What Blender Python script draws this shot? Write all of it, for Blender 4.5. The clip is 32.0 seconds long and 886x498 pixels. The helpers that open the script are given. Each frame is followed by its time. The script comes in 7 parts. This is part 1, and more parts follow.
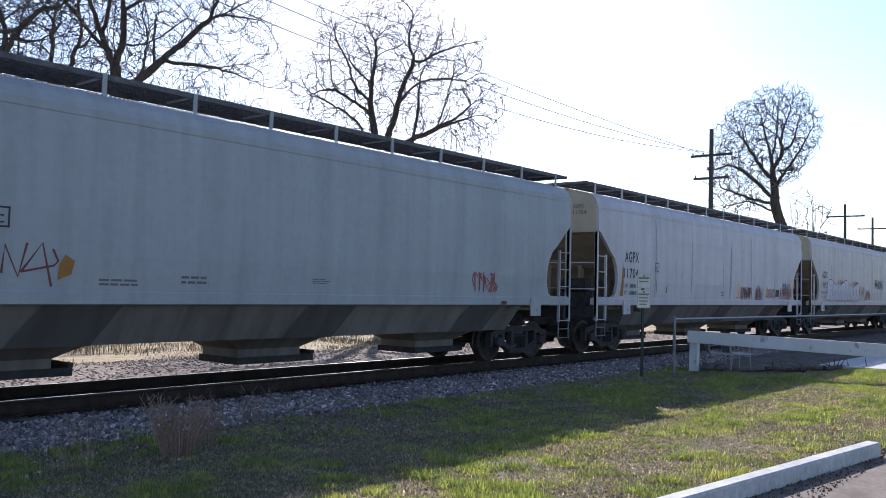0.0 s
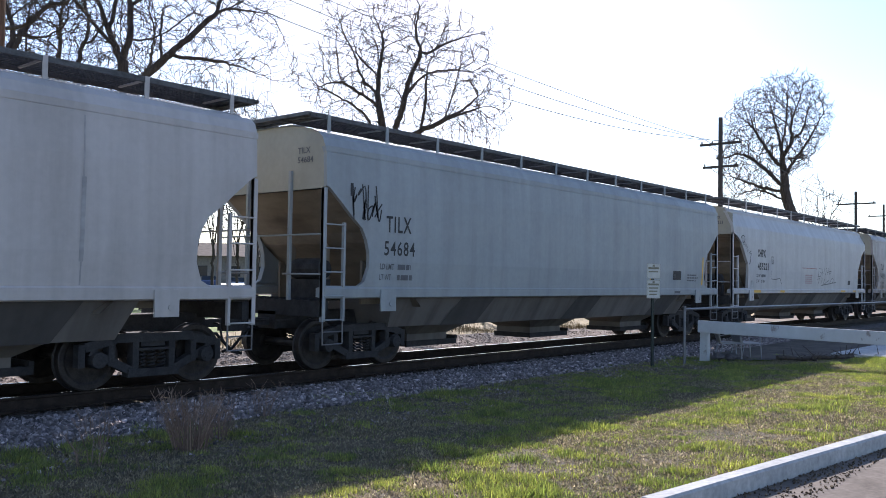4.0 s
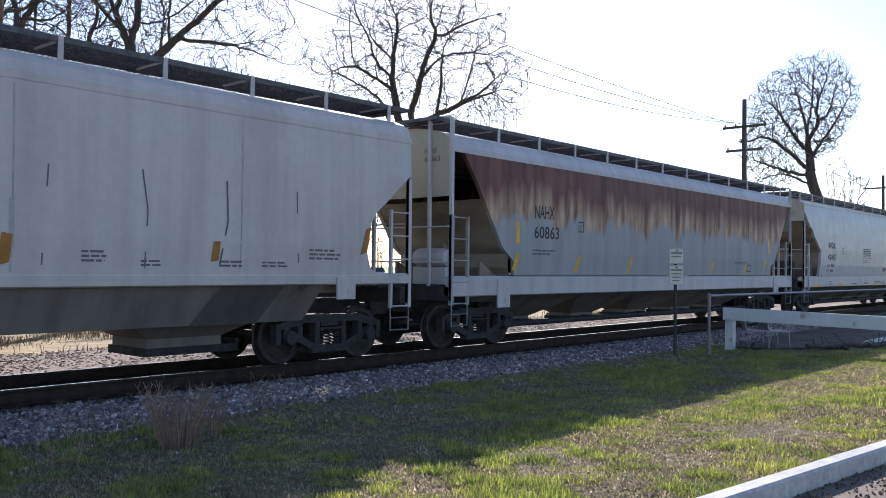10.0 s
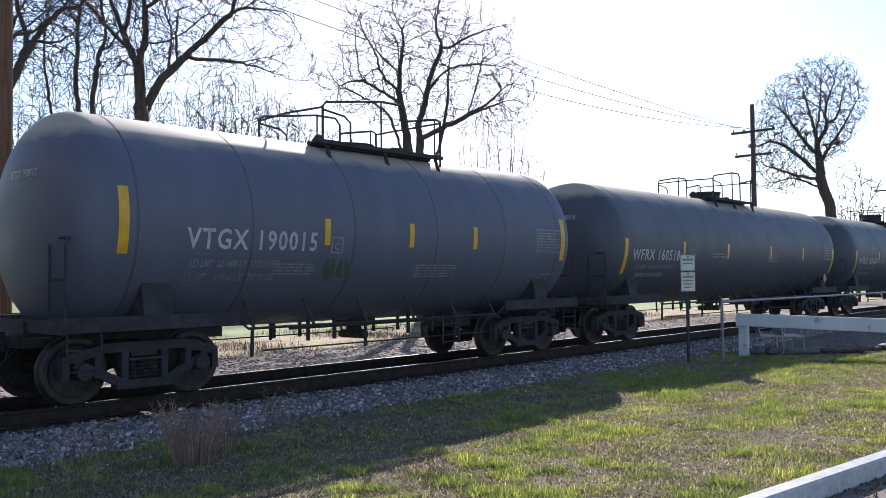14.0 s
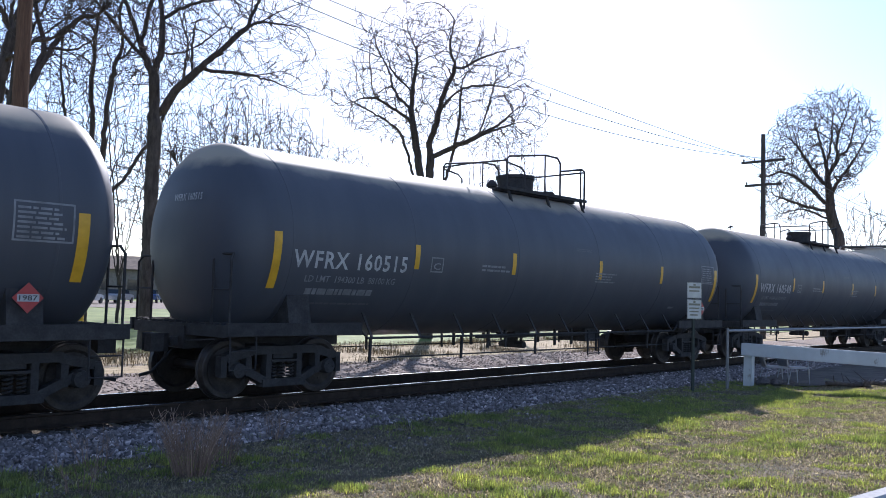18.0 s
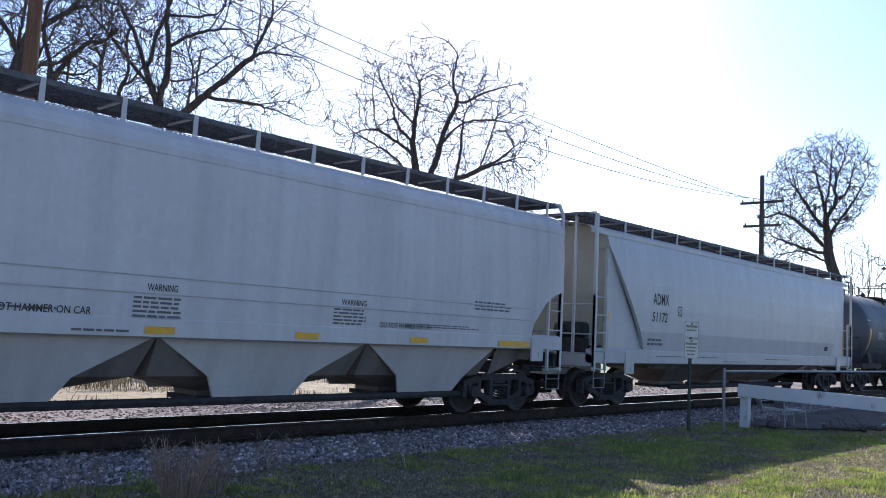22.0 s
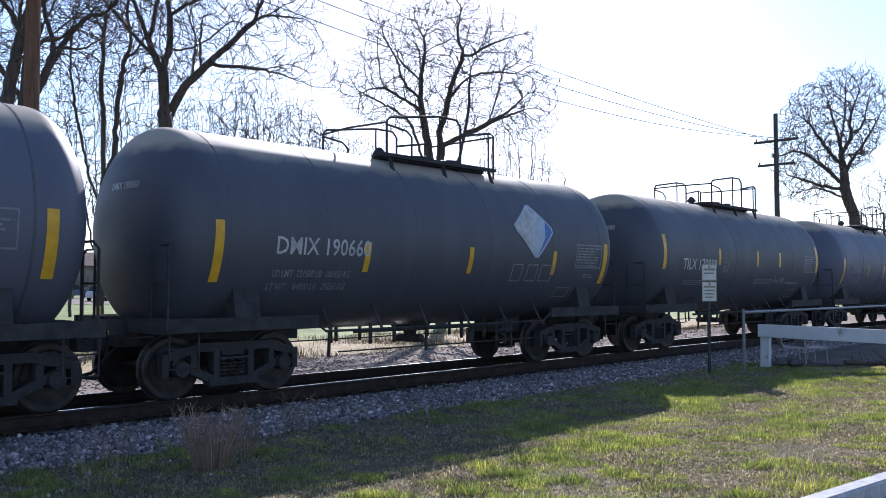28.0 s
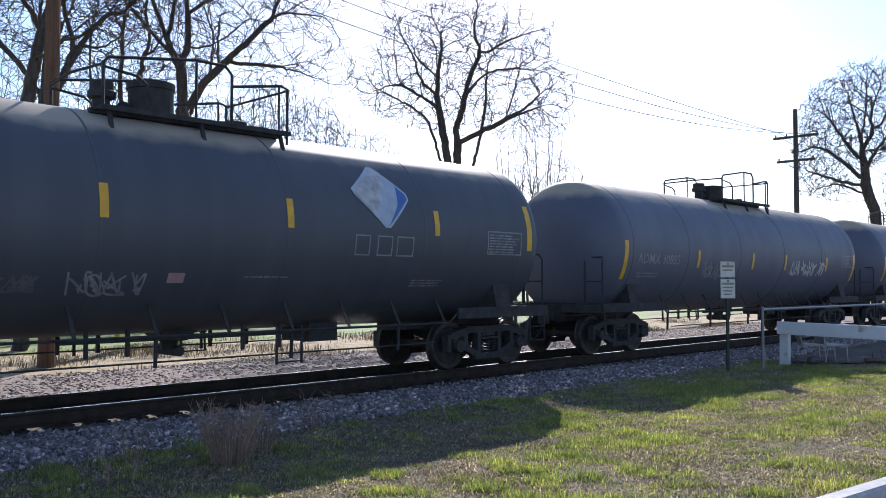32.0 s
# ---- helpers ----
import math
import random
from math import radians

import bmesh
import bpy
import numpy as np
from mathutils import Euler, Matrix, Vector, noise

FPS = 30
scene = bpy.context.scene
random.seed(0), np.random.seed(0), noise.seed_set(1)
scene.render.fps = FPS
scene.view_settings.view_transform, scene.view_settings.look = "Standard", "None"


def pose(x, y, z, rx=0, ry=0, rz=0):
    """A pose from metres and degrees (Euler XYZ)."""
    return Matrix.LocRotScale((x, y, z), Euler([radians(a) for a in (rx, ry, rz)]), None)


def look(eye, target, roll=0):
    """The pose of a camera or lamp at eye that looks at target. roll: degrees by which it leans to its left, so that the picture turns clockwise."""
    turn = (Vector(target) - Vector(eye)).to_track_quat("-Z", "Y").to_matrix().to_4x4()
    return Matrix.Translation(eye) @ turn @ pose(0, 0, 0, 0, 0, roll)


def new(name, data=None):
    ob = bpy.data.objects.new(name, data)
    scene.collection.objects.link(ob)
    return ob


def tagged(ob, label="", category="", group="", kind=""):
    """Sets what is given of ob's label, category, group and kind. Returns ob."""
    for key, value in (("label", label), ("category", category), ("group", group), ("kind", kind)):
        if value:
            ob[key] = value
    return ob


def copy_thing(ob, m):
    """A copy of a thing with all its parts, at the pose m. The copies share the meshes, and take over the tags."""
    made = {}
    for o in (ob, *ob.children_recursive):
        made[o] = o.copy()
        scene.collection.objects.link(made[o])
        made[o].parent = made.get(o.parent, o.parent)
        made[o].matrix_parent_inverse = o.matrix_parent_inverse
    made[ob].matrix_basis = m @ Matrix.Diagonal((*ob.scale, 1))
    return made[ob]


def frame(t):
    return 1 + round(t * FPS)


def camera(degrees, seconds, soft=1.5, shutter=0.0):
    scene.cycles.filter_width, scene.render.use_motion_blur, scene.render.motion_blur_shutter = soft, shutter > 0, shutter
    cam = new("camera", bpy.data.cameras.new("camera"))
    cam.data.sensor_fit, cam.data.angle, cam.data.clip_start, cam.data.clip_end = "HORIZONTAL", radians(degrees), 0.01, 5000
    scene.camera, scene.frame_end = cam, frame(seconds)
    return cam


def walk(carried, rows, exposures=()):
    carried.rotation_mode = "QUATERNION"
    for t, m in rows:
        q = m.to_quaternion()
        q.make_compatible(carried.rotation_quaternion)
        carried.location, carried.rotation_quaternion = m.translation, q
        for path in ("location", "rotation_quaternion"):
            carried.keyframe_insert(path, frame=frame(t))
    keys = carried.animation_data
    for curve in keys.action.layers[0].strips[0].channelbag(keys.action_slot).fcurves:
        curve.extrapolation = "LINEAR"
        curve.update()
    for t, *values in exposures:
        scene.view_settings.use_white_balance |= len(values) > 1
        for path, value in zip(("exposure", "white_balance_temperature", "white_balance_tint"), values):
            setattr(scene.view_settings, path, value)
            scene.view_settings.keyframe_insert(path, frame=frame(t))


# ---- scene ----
cam = camera(55.0, 32.0, soft=0.9, shutter=0.0)
ROWS = [
    (0.0, pose(-0.690, -0.382, 1.820, 92.64, -1.40, -50.44)),
    (0.5, pose(-0.690, -0.384, 1.821, 92.59, -1.43, -50.40)),
    (1.0, pose(-0.687, -0.376, 1.823, 92.54, -1.34, -50.24)),
    (1.5, pose(-0.685, -0.374, 1.825, 92.39, -1.29, -50.20)),
    (2.0, pose(-0.685, -0.369, 1.832, 92.21, -1.20, -50.13)),
    (2.5, pose(-0.675, -0.374, 1.833, 92.05, -1.15, -49.97)),
    (3.0, pose(-0.669, -0.371, 1.834, 92.01, -1.00, -49.89)),
    (3.5, pose(-0.672, -0.373, 1.834, 92.02, -0.88, -49.82)),
    (5.5, pose(-0.678, -0.367, 1.832, 92.21, -0.92, -49.92)),
    (6.0, pose(-0.684, -0.374, 1.821, 92.54, -0.91, -49.88)),
    (6.5, pose(-0.679, -0.381, 1.817, 92.69, -0.89, -49.45)),
    (7.0, pose(-0.677, -0.388, 1.816, 92.57, -0.82, -49.26)),
    (7.5, pose(-0.665, -0.373, 1.833, 92.12, -0.94, -49.43)),
    (8.0, pose(-0.643, -0.393, 1.840, 91.63, -1.18, -49.38)),
    (8.5, pose(-0.593, -0.375, 1.839, 91.43, -0.97, -49.20)),
    (8.6, pose(-0.474, -0.300, 1.831, 91.46, -0.92, -49.06)),
    (8.7, pose(-0.237, -0.150, 1.816, 91.51, -0.82, -48.78)),
    (8.8, pose(-0.107, -0.067, 1.807, 91.53, -0.76, -48.62)),
    (8.9, pose(-0.030, -0.019, 1.802, 91.55, -0.73, -48.53)),
    (9.0, pose(0.000, 0.000, 1.800, 91.55, -0.72, -48.49)),
    (9.5, pose(0.000, 0.000, 1.800, 91.37, -0.68, -48.51)),
    (10.0, pose(0.000, 0.000, 1.800, 91.23, -0.61, -48.47)),
    (10.5, pose(0.000, 0.000, 1.800, 91.30, -0.47, -48.38)),
    (11.0, pose(0.000, 0.000, 1.800, 91.37, -0.33, -48.24)),
    (11.5, pose(0.000, 0.000, 1.800, 91.60, -0.20, -48.16)),
    (12.0, pose(0.000, 0.000, 1.800, 91.81, 0.10, -48.08)),
    (12.5, pose(0.000, 0.000, 1.800, 91.86, 0.46, -47.92)),
    (13.0, pose(0.000, 0.000, 1.800, 91.95, 0.55, -47.80)),
    (13.5, pose(0.000, 0.000, 1.800, 92.02, 0.59, -47.80)),
    (14.0, pose(0.000, 0.000, 1.800, 92.02, 0.60, -47.75)),
    (14.5, pose(0.000, 0.000, 1.800, 92.00, 0.52, -47.63)),
    (16.5, pose(0.000, 0.000, 1.800, 92.05, -0.40, -47.75)),
    (17.0, pose(0.000, 0.000, 1.800, 92.19, -0.87, -47.81)),
    (17.5, pose(0.000, 0.000, 1.800, 92.78, -1.27, -47.68)),
    (18.0, pose(0.000, 0.000, 1.800, 93.29, -1.41, -47.38)),
    (18.5, pose(0.000, 0.000, 1.800, 93.58, -1.39, -47.07)),
    (19.0, pose(0.000, 0.000, 1.800, 93.71, -1.40, -46.79)),
    (19.5, pose(0.000, 0.000, 1.800, 94.01, -1.55, -46.55)),
    (20.0, pose(0.000, 0.000, 1.800, 94.42, -1.97, -46.52)),
    (20.5, pose(0.000, 0.000, 1.800, 94.88, -2.38, -47.06)),
    (21.0, pose(0.000, 0.000, 1.800, 95.22, -2.67, -47.59)),
    (21.5, pose(0.000, 0.000, 1.800, 95.37, -2.80, -47.64)),
    (22.0, pose(0.000, 0.000, 1.800, 95.50, -2.86, -47.61)),
    (22.5, pose(0.000, 0.000, 1.800, 95.67, -2.77, -47.57)),
    (23.0, pose(0.000, 0.000, 1.800, 95.80, -2.71, -47.52)),
    (23.5, pose(0.000, 0.000, 1.800, 95.75, -2.75, -47.50)),
    (24.0, pose(0.000, 0.000, 1.800, 95.69, -2.74, -47.44)),
    (24.5, pose(0.000, 0.000, 1.800, 95.59, -2.55, -47.41)),
    (25.0, pose(0.000, 0.000, 1.800, 95.60, -2.16, -47.28)),
    (25.5, pose(0.000, 0.000, 1.800, 95.35, -1.37, -47.33)),
    (26.0, pose(0.000, 0.000, 1.800, 94.74, -0.59, -47.25)),
    (26.5, pose(0.000, 0.000, 1.800, 93.38, 0.09, -47.17)),
    (28.5, pose(0.000, 0.000, 1.800, 92.50, -0.09, -46.26)),
    (29.0, pose(0.000, 0.000, 1.800, 92.41, -0.18, -46.00)),
    (29.5, pose(0.000, 0.000, 1.800, 92.32, -0.07, -45.73)),
    (30.0, pose(0.000, 0.000, 1.800, 92.36, 0.02, -45.50)),
    (30.5, pose(0.000, 0.000, 1.800, 92.35, 0.07, -45.40)),
    (31.0, pose(0.000, 0.000, 1.800, 92.33, 0.13, -45.32)),
    (31.5, pose(0.000, 0.000, 1.800, 92.30, 0.07, -45.30)),
    (32.0, pose(0.000, 0.000, 1.800, 92.31, -0.00, -45.31)),
]

walk(cam, ROWS, [(0, 1.22, 6050, 18), (9, 1.32, 6200, 17), (14, 1.3, 6150, 17), (17, 1.26, 5950, 18), (20, 1.18, 5650, 19), (26, 1.18, 5650, 19), (29, 1.22, 5900, 18), (32, 1.22, 5950, 18)])

# ---- light ----
SUN = Vector((.66, .60, .49)).normalized()
world = bpy.data.worlds.new("world")
scene.world = world
world.use_nodes = True
wn = world.node_tree
sky = wn.nodes.new("ShaderNodeTexSky")
sky.sky_type, sky.sun_disc = 'NISHITA', False
sky.sun_elevation, sky.sun_rotation = math.asin(SUN.z), math.atan2(SUN.x, SUN.y)
sky.altitude, sky.air_density, sky.dust_density, sky.ozone_density = 200, 1.0, .45, 2.0
wn.links.new(sky.outputs[0], wn.nodes["Background"].inputs[0])
wn.nodes["Background"].inputs[1].default_value = .088
sun = new("sun", bpy.data.lights.new("sun", "SUN"))
sun.data.energy, sun.data.angle, sun.data.color = 3.9, radians(.55), (1, .94, .85)
sun.matrix_world = look(SUN * 60, (0, 0, 0))


# ---- materials ----
def mat(name, rough=.6, metal=0.0, spec=.5):
    m = bpy.data.materials.new(name)
    m.use_nodes = True
    b = m.node_tree.nodes["Principled BSDF"]
    b.inputs["Roughness"].default_value, b.inputs["Metallic"].default_value = rough, metal
    b.inputs["Specular IOR Level"].default_value = spec
    return m, m.node_tree, b


def node(t, kind, **kw):
    n = t.nodes.new("ShaderNode" + kind)
    for k, v in kw.items():
        n.inputs[k.replace("_", " ")].default_value = v
    return n


def noise_of(t, scale, detail=4.0, stretch=(1, 1, 1), coord="Object", rough=.55):
    tc, mp = t.nodes.new("ShaderNodeTexCoord"), t.nodes.new("ShaderNodeMapping")
    mp.inputs["Scale"].default_value = stretch
    n = node(t, "TexNoise", Scale=scale, Detail=detail, Roughness=rough)
    t.links.new(tc.outputs[coord], mp.inputs[0])
    t.links.new(mp.outputs[0], n.inputs["Vector"])
    return n.outputs["Fac"]


def ramp(t, src, stops):
    r = t.nodes.new("ShaderNodeValToRGB")
    e = r.color_ramp.elements
    while len(e) < len(stops):
        e.new(.5)
    for el, (p, c) in zip(e, stops):
        el.position, el.color = p, (*c, 1) if len(c) == 3 else c
    t.links.new(src, r.inputs[0])
    return r.outputs[0]


def mix(t, fac, a, b, blend="MIX"):
    n = t.nodes.new("ShaderNodeMix")
    n.data_type, n.blend_type = "RGBA", blend
    for sock, v in ((n.inputs["Factor"], fac), (n.inputs["A"], a), (n.inputs["B"], b)):
        if isinstance(v, bpy.types.NodeSocket):
            t.links.new(v, sock)
        else:
            sock.default_value = v if isinstance(v, (int, float)) else (*v, 1)
    return n.outputs["Result"]


def bump(t, b, src, strength=.3, dist=.01):
    n = node(t, "Bump", Strength=strength, Distance=dist)
    t.links.new(src, n.inputs["Height"])
    t.links.new(n.outputs[0], b.inputs["Normal"])


def grey(v):
    return (v, v, v)


def paint(name, base, dirt=(.12, .1, .08), amount=.5, rough=.5, spec=.4, streak=1.0, chips=0.0):
    """Weathered vehicle paint: streaks down the side, blotches of road film."""
    m, t, b = mat(name, rough, 0, spec)
    s1 = ramp(t, noise_of(t, 1.0, 5, (2.6, .6, .16)), ((.42, grey(0)), (.72, grey(streak))))
    s2 = ramp(t, noise_of(t, .45, 6), ((.35, grey(0)), (.8, grey(.9))))
    s3 = ramp(t, noise_of(t, 9, 5), ((.3, grey(.92)), (.7, grey(1.0))))
    film = mix(t, 1.0, s1, s2, "ADD")
    k = t.nodes.new("ShaderNodeMath")
    k.operation = "MULTIPLY"
    k.use_clamp = True
    t.links.new(film, k.inputs[0])
    k.inputs[1].default_value = amount
    c = mix(t, k.outputs[0], base, dirt)
    c = mix(t, 1.0, c, s3, "MULTIPLY")
    if chips:
        ch = ramp(t, noise_of(t, 3.5, 9, (1, 1, .5), rough=.7), ((.60, grey(0)), (.66, grey(chips))))
        c = mix(t, ch, c, (.11, .05, .025))
    t.links.new(c, b.inputs["Base Color"])
    r = ramp(t, noise_of(t, 2, 4), ((.3, grey(max(rough - .12, .2))), (.8, grey(min(rough + .2, 1)))))
    t.links.new(r, b.inputs["Roughness"])
    bump(t, b, noise_of(t, .55, 2, (1.6, 1, .7)), .07, .03)
    return m


def rough_mat(name, c0, c1, scale, rough=.9, bumps=.5, dist=.01, coord="Object", spec=.2, metal=0.0, stretch=(1, 1, 1), per=0.0):
    m, t, b = mat(name, rough, metal, spec)
    c = ramp(t, noise_of(t, scale, 6, stretch, coord), ((.3, c0), (.7, c1)))
    c = mix(t, 1.0, c, ramp(t, noise_of(t, scale * 7, 3, stretch, coord), ((.3, grey(.7)), (.7, grey(1.0)))), "MULTIPLY")
    if per:
        g = t.nodes.new("ShaderNodeNewGeometry")
        c = mix(t, per, c, ramp(t, g.outputs["Random Per Island"], ((0, grey(.3)), (.6, grey(.75)), (.9, grey(1.3)), (1, grey(2.2)))), "MULTIPLY")
    t.links.new(c, b.inputs["Base Color"])
    if bumps:
        bump(t, b, noise_of(t, scale * 4, 5, stretch, coord), bumps, dist)
    return m


def plain(name, c, rough=.6, metal=0.0, spec=.4, wear=.25):
    m, t, b = mat(name, rough, metal, spec)
    w = ramp(t, noise_of(t, 6, 6), ((.3, grey(1 - wear)), (.7, grey(1))))
    t.links.new(mix(t, 1.0, c, w, "MULTIPLY"), b.inputs["Base Color"])
    return m


PAINT = {
    "silver": paint("grey_hopper_paint", (.53, .51, .53), (.29, .275, .27), .4),
    "bluegrey": paint("blue_grey_hopper_paint", (.35, .375, .385), (.2, .207, .21), .4),
    "grimy": paint("grimy_hopper_paint", (.50, .47, .48), (.16, .13, .115), 1.55, streak=.15),
    "beige": paint("beige_grey_hopper_paint", (.55, .51, .49), (.28, .25, .225), .4),
    "light": paint("light_grey_hopper_paint", (.55, .54, .535), (.31, .29, .285), .35),
    "white": paint("white_hopper_paint", (.48, .485, .48), (.32, .31, .30), .3, rough=.4),
    "cream": paint("cream_hopper_paint", (.44, .42, .345), (.22, .195, .15), .45),
    "tank": paint("black_tank_paint", (.028, .030, .036), (.085, .083, .082), .4, rough=.42, spec=.5),
    "tank_blue": paint("faded_black_tank_paint", (.05, .054, .066), (.12, .116, .115), .5, rough=.5, spec=.5),
    # hopper under-bodies: the shade below the sill is painted in as darker brown
    "shaded_belly": paint("shade_brown_belly_paint", (.21, .19, .175), (.085, .074, .066), .6, rough=.8),
}


def tank_paint(name, base, film, sunlit_top, amount):
    """Faded black paint, a little road film, the sunlit tank top painted in pale."""
    m, t, b = mat(name, .5, 0, .5)
    s1 = ramp(t, noise_of(t, 1.0, 5, (2.2, .5, .14)), ((.42, grey(0)), (.75, grey(.7))))
    s2 = ramp(t, noise_of(t, .35, 5), ((.35, grey(0)), (.8, grey(.8))))
    k = t.nodes.new("ShaderNodeMath")
    k.operation, k.use_clamp = "MULTIPLY", True
    t.links.new(mix(t, 1.0, s1, s2, "ADD"), k.inputs[0])
    k.inputs[1].default_value = amount
    c = mix(t, k.outputs[0], base, film)
    tc, sp = t.nodes.new("ShaderNodeTexCoord"), t.nodes.new("ShaderNodeSeparateXYZ")
    t.links.new(tc.outputs["Object"], sp.inputs[0])
    a = t.nodes.new("ShaderNodeMath")
    a.operation = "MULTIPLY_ADD"
    t.links.new(noise_of(t, 2.2, 5), a.inputs[0])
    a.inputs[1].default_value = .28
    t.links.new(sp.outputs["Z"], a.inputs[2])
    # painted sunlight begins at the height where the sun stops reaching the shell
    top = node(t, "MapRange", From_Min=3.76, From_Max=3.95, To_Max=.8)
    t.links.new(a.outputs[0], top.inputs["Value"])
    t.links.new(mix(t, top.outputs[0], c, sunlit_top), b.inputs["Base Color"])
    r = ramp(t, noise_of(t, 1.2, 4), ((.3, grey(.5)), (.8, grey(.65))))
    t.links.new(mix(t, top.outputs[0], r, grey(.62)), b.inputs["Roughness"])
    bump(t, b, noise_of(t, .5, 2, (1.4, 1, .7)), .08, .03)
    return m


def rust_paint():
    """Pale grey paint with brown rust that runs down from the roof."""
    m, t, b = mat("rusted_hopper_paint", .6, 0, .3)
    tc, sp = t.nodes.new("ShaderNodeTexCoord"), t.nodes.new("ShaderNodeSeparateXYZ")
    t.links.new(tc.outputs["Object"], sp.inputs[0])
    drip = noise_of(t, 1.0, 6, (2.4, 0, .12), rough=.6)
    a = t.nodes.new("ShaderNodeMath")
    a.operation = "MULTIPLY_ADD"
    t.links.new(drip, a.inputs[0])
    a.inputs[1].default_value = 1.7
    t.links.new(sp.outputs["Z"], a.inputs[2])
    mask = ramp(t, a.outputs[0], ((0, grey(0)), (1, grey(1))))
    mr = node(t, "MapRange", From_Min=3.42, From_Max=3.62)
    t.links.new(a.outputs[0], mr.inputs["Value"])
    core = node(t, "MapRange", From_Min=3.75, From_Max=4.25)
    t.links.new(a.outputs[0], core.inputs["Value"])
    rust = mix(t, core.outputs[0], ramp(t, noise_of(t, 3, 5, (1.2, 1, .12)), ((.35, (.17, .075, .04)), (.62, (.50, .36, .25)))),
               ramp(t, noise_of(t, 3, 6, (1.2, 1, .12)), ((.35, (.085, .032, .030)), (.68, (.19, .085, .065)))))
    base = mix(t, ramp(t, noise_of(t, 1, 5, (2.4, .6, .2)), ((.4, grey(0)), (.8, grey(.6)))), (.33, .335, .34), (.19, .17, .145))
    t.links.new(mix(t, mr.outputs[0], base, rust), b.inputs["Base Color"])
    bump(t, b, noise_of(t, 14, 5), .2, .005)
    return m


PAINT["rust"] = rust_paint()
PAINT["tank"] = tank_paint("black_tank_paint", (.054, .059, .074), (.098, .102, .116), (.40, .335, .24), .4)
PAINT["tank_blue"] = tank_paint("faded_black_tank_paint", (.082, .088, .122), (.135, .138, .168), (.42, .345, .24), .45)
PAINT["brace"] = paint("dark_belly_paint", (.10, .092, .088), (.05, .045, .042), .5, rough=.8)
PAINT["stain"] = paint("brown_stained_end_paint", (.33, .275, .205), (.14, .108, .085), .7, rough=.8)
STEEL = rough_mat("dark_cast_steel", (.030, .029, .031), (.064, .060, .060), 5, .75, .3, .004)
WHEEL = rough_mat("worn_wheel_steel", (.034, .031, .031), (.08, .068, .062), 6, .5, .2, .003, metal=.4)
HOSE = plain("black_rubber", (.015, .015, .016), .7)
GALV = rough_mat("galvanised_grating_steel", (.09, .09, .092), (.17, .17, .172), 8, .6, 0, metal=.3)
FLAT = {
    "black": plain("black_stencil_paint", (.04, .04, .044), .6), "white": plain("white_stencil_paint", (.52, .52, .52), .6, wear=.45),
    "dimwhite": plain("faded_white_stencil", (.27, .275, .29), .6, wear=.5), "grey": plain("faded_grey_stencil", (.13, .13, .14), .6),
    "yellow": plain("yellow_reflective_tape", (.72, .40, .03), .35, wear=.25), "placard": plain("red_placard_sheet", (.42, .05, .05), .4), "maroon": plain("dark_red_spray_paint", (.15, .05, .055), .5), "red": plain("red_spray_paint", (.33, .10, .105), .5),
    "film": plain("thin_grime_film", (.41, .395, .39), .7, wear=.3), "bubble": plain("pale_blue_spray_fill", (.52, .53, .60), .5, wear=.2), "pink": plain("pink_spray_paint", (.42, .25, .26), .5), "blue": plain("blue_decal", (.07, .16, .42), .4), "decal": plain("pale_blue_decal", (.42, .48, .56), .4),
    "orange": plain("rust_orange_paint", (.36, .16, .03), .6), "silver": plain("silver_grey_decal", (.30, .31, .335), .4), "leaf": plain("pale_leaf_decal", (.50, .58, .60), .4), "ink": plain("dark_decal_line", (.03, .032, .038), .5), "olive": plain("olive_dark_paint", (.07, .10, .07), .6)}
RAILM = rough_mat("rusty_rail_web", (.022, .015, .012), (.05, .035, .026), 6, .8, .3, .003)
HEAD = plain("polished_rail_head", (.42, .42, .43), .22, 1.0, .5, .2)
TIE = rough_mat("weathered_tie_wood", (.05, .042, .036), (.13, .115, .10), 3, .95, .6, .01, stretch=(1, 1, 1), coord="Generated")
STONE = rough_mat("granite_ballast", (.19, .155, .15), (.52, .44, .415), 9, .8, .4, .004, spec=.3, per=.95)
# darker stones, laid between the rails only
DARK_STONE = rough_mat("dark_ballast", (.035, .031, .031), (.10, .09, .088), 9, .8, .4, .004, spec=.3, per=.8)
# lit copy of the ballast: paler and warmer where the sun falls
LIT_BALLAST = rough_mat("sunlit_ballast_gravel", (.20, .16, .135), (.44, .365, .31), 9, .95, .4, .004, spec=.08, per=.5)
GRAVEL = rough_mat("packed_gravel", (.075, .065, .065), (.19, .168, .162), 22, .95, .9, .02)
ASPHALT = rough_mat("worn_parking_asphalt", (.14, .115, .095), (.24, .20, .17), 2.2, .95, .5, .006)
DIRT = rough_mat("dark_packed_dirt", (.07, .058, .048), (.15, .125, .105), 1.6, .95, .8, .02)
CONCRETE = rough_mat("kerb_concrete", (.42, .42, .42), (.58, .575, .56), 2.5, .9, .4, .005)
WOODP = rough_mat("brown_pole_wood", (.10, .055, .035), (.20, .115, .07), 2.5, .9, .5, .008, stretch=(5, 5, .4))
GREYP = rough_mat("grey_pole_wood", (.06, .052, .048), (.12, .105, .095), 2.5, .9, .5, .008, stretch=(5, 5, .4))
BARK = rough_mat("grey_brown_bark", (.055, .044, .037), (.13, .106, .09), 4, .95, .6, .02, stretch=(2, 2, .5))
TWIG = rough_mat("dark_twig_bark", (.07, .056, .048), (.135, .11, .093), 3, .95, 0)
WHITEP = paint("chipped_white_board_paint", (.62, .63, .64), (.35, .34, .31), .35, rough=.6, chips=.6)
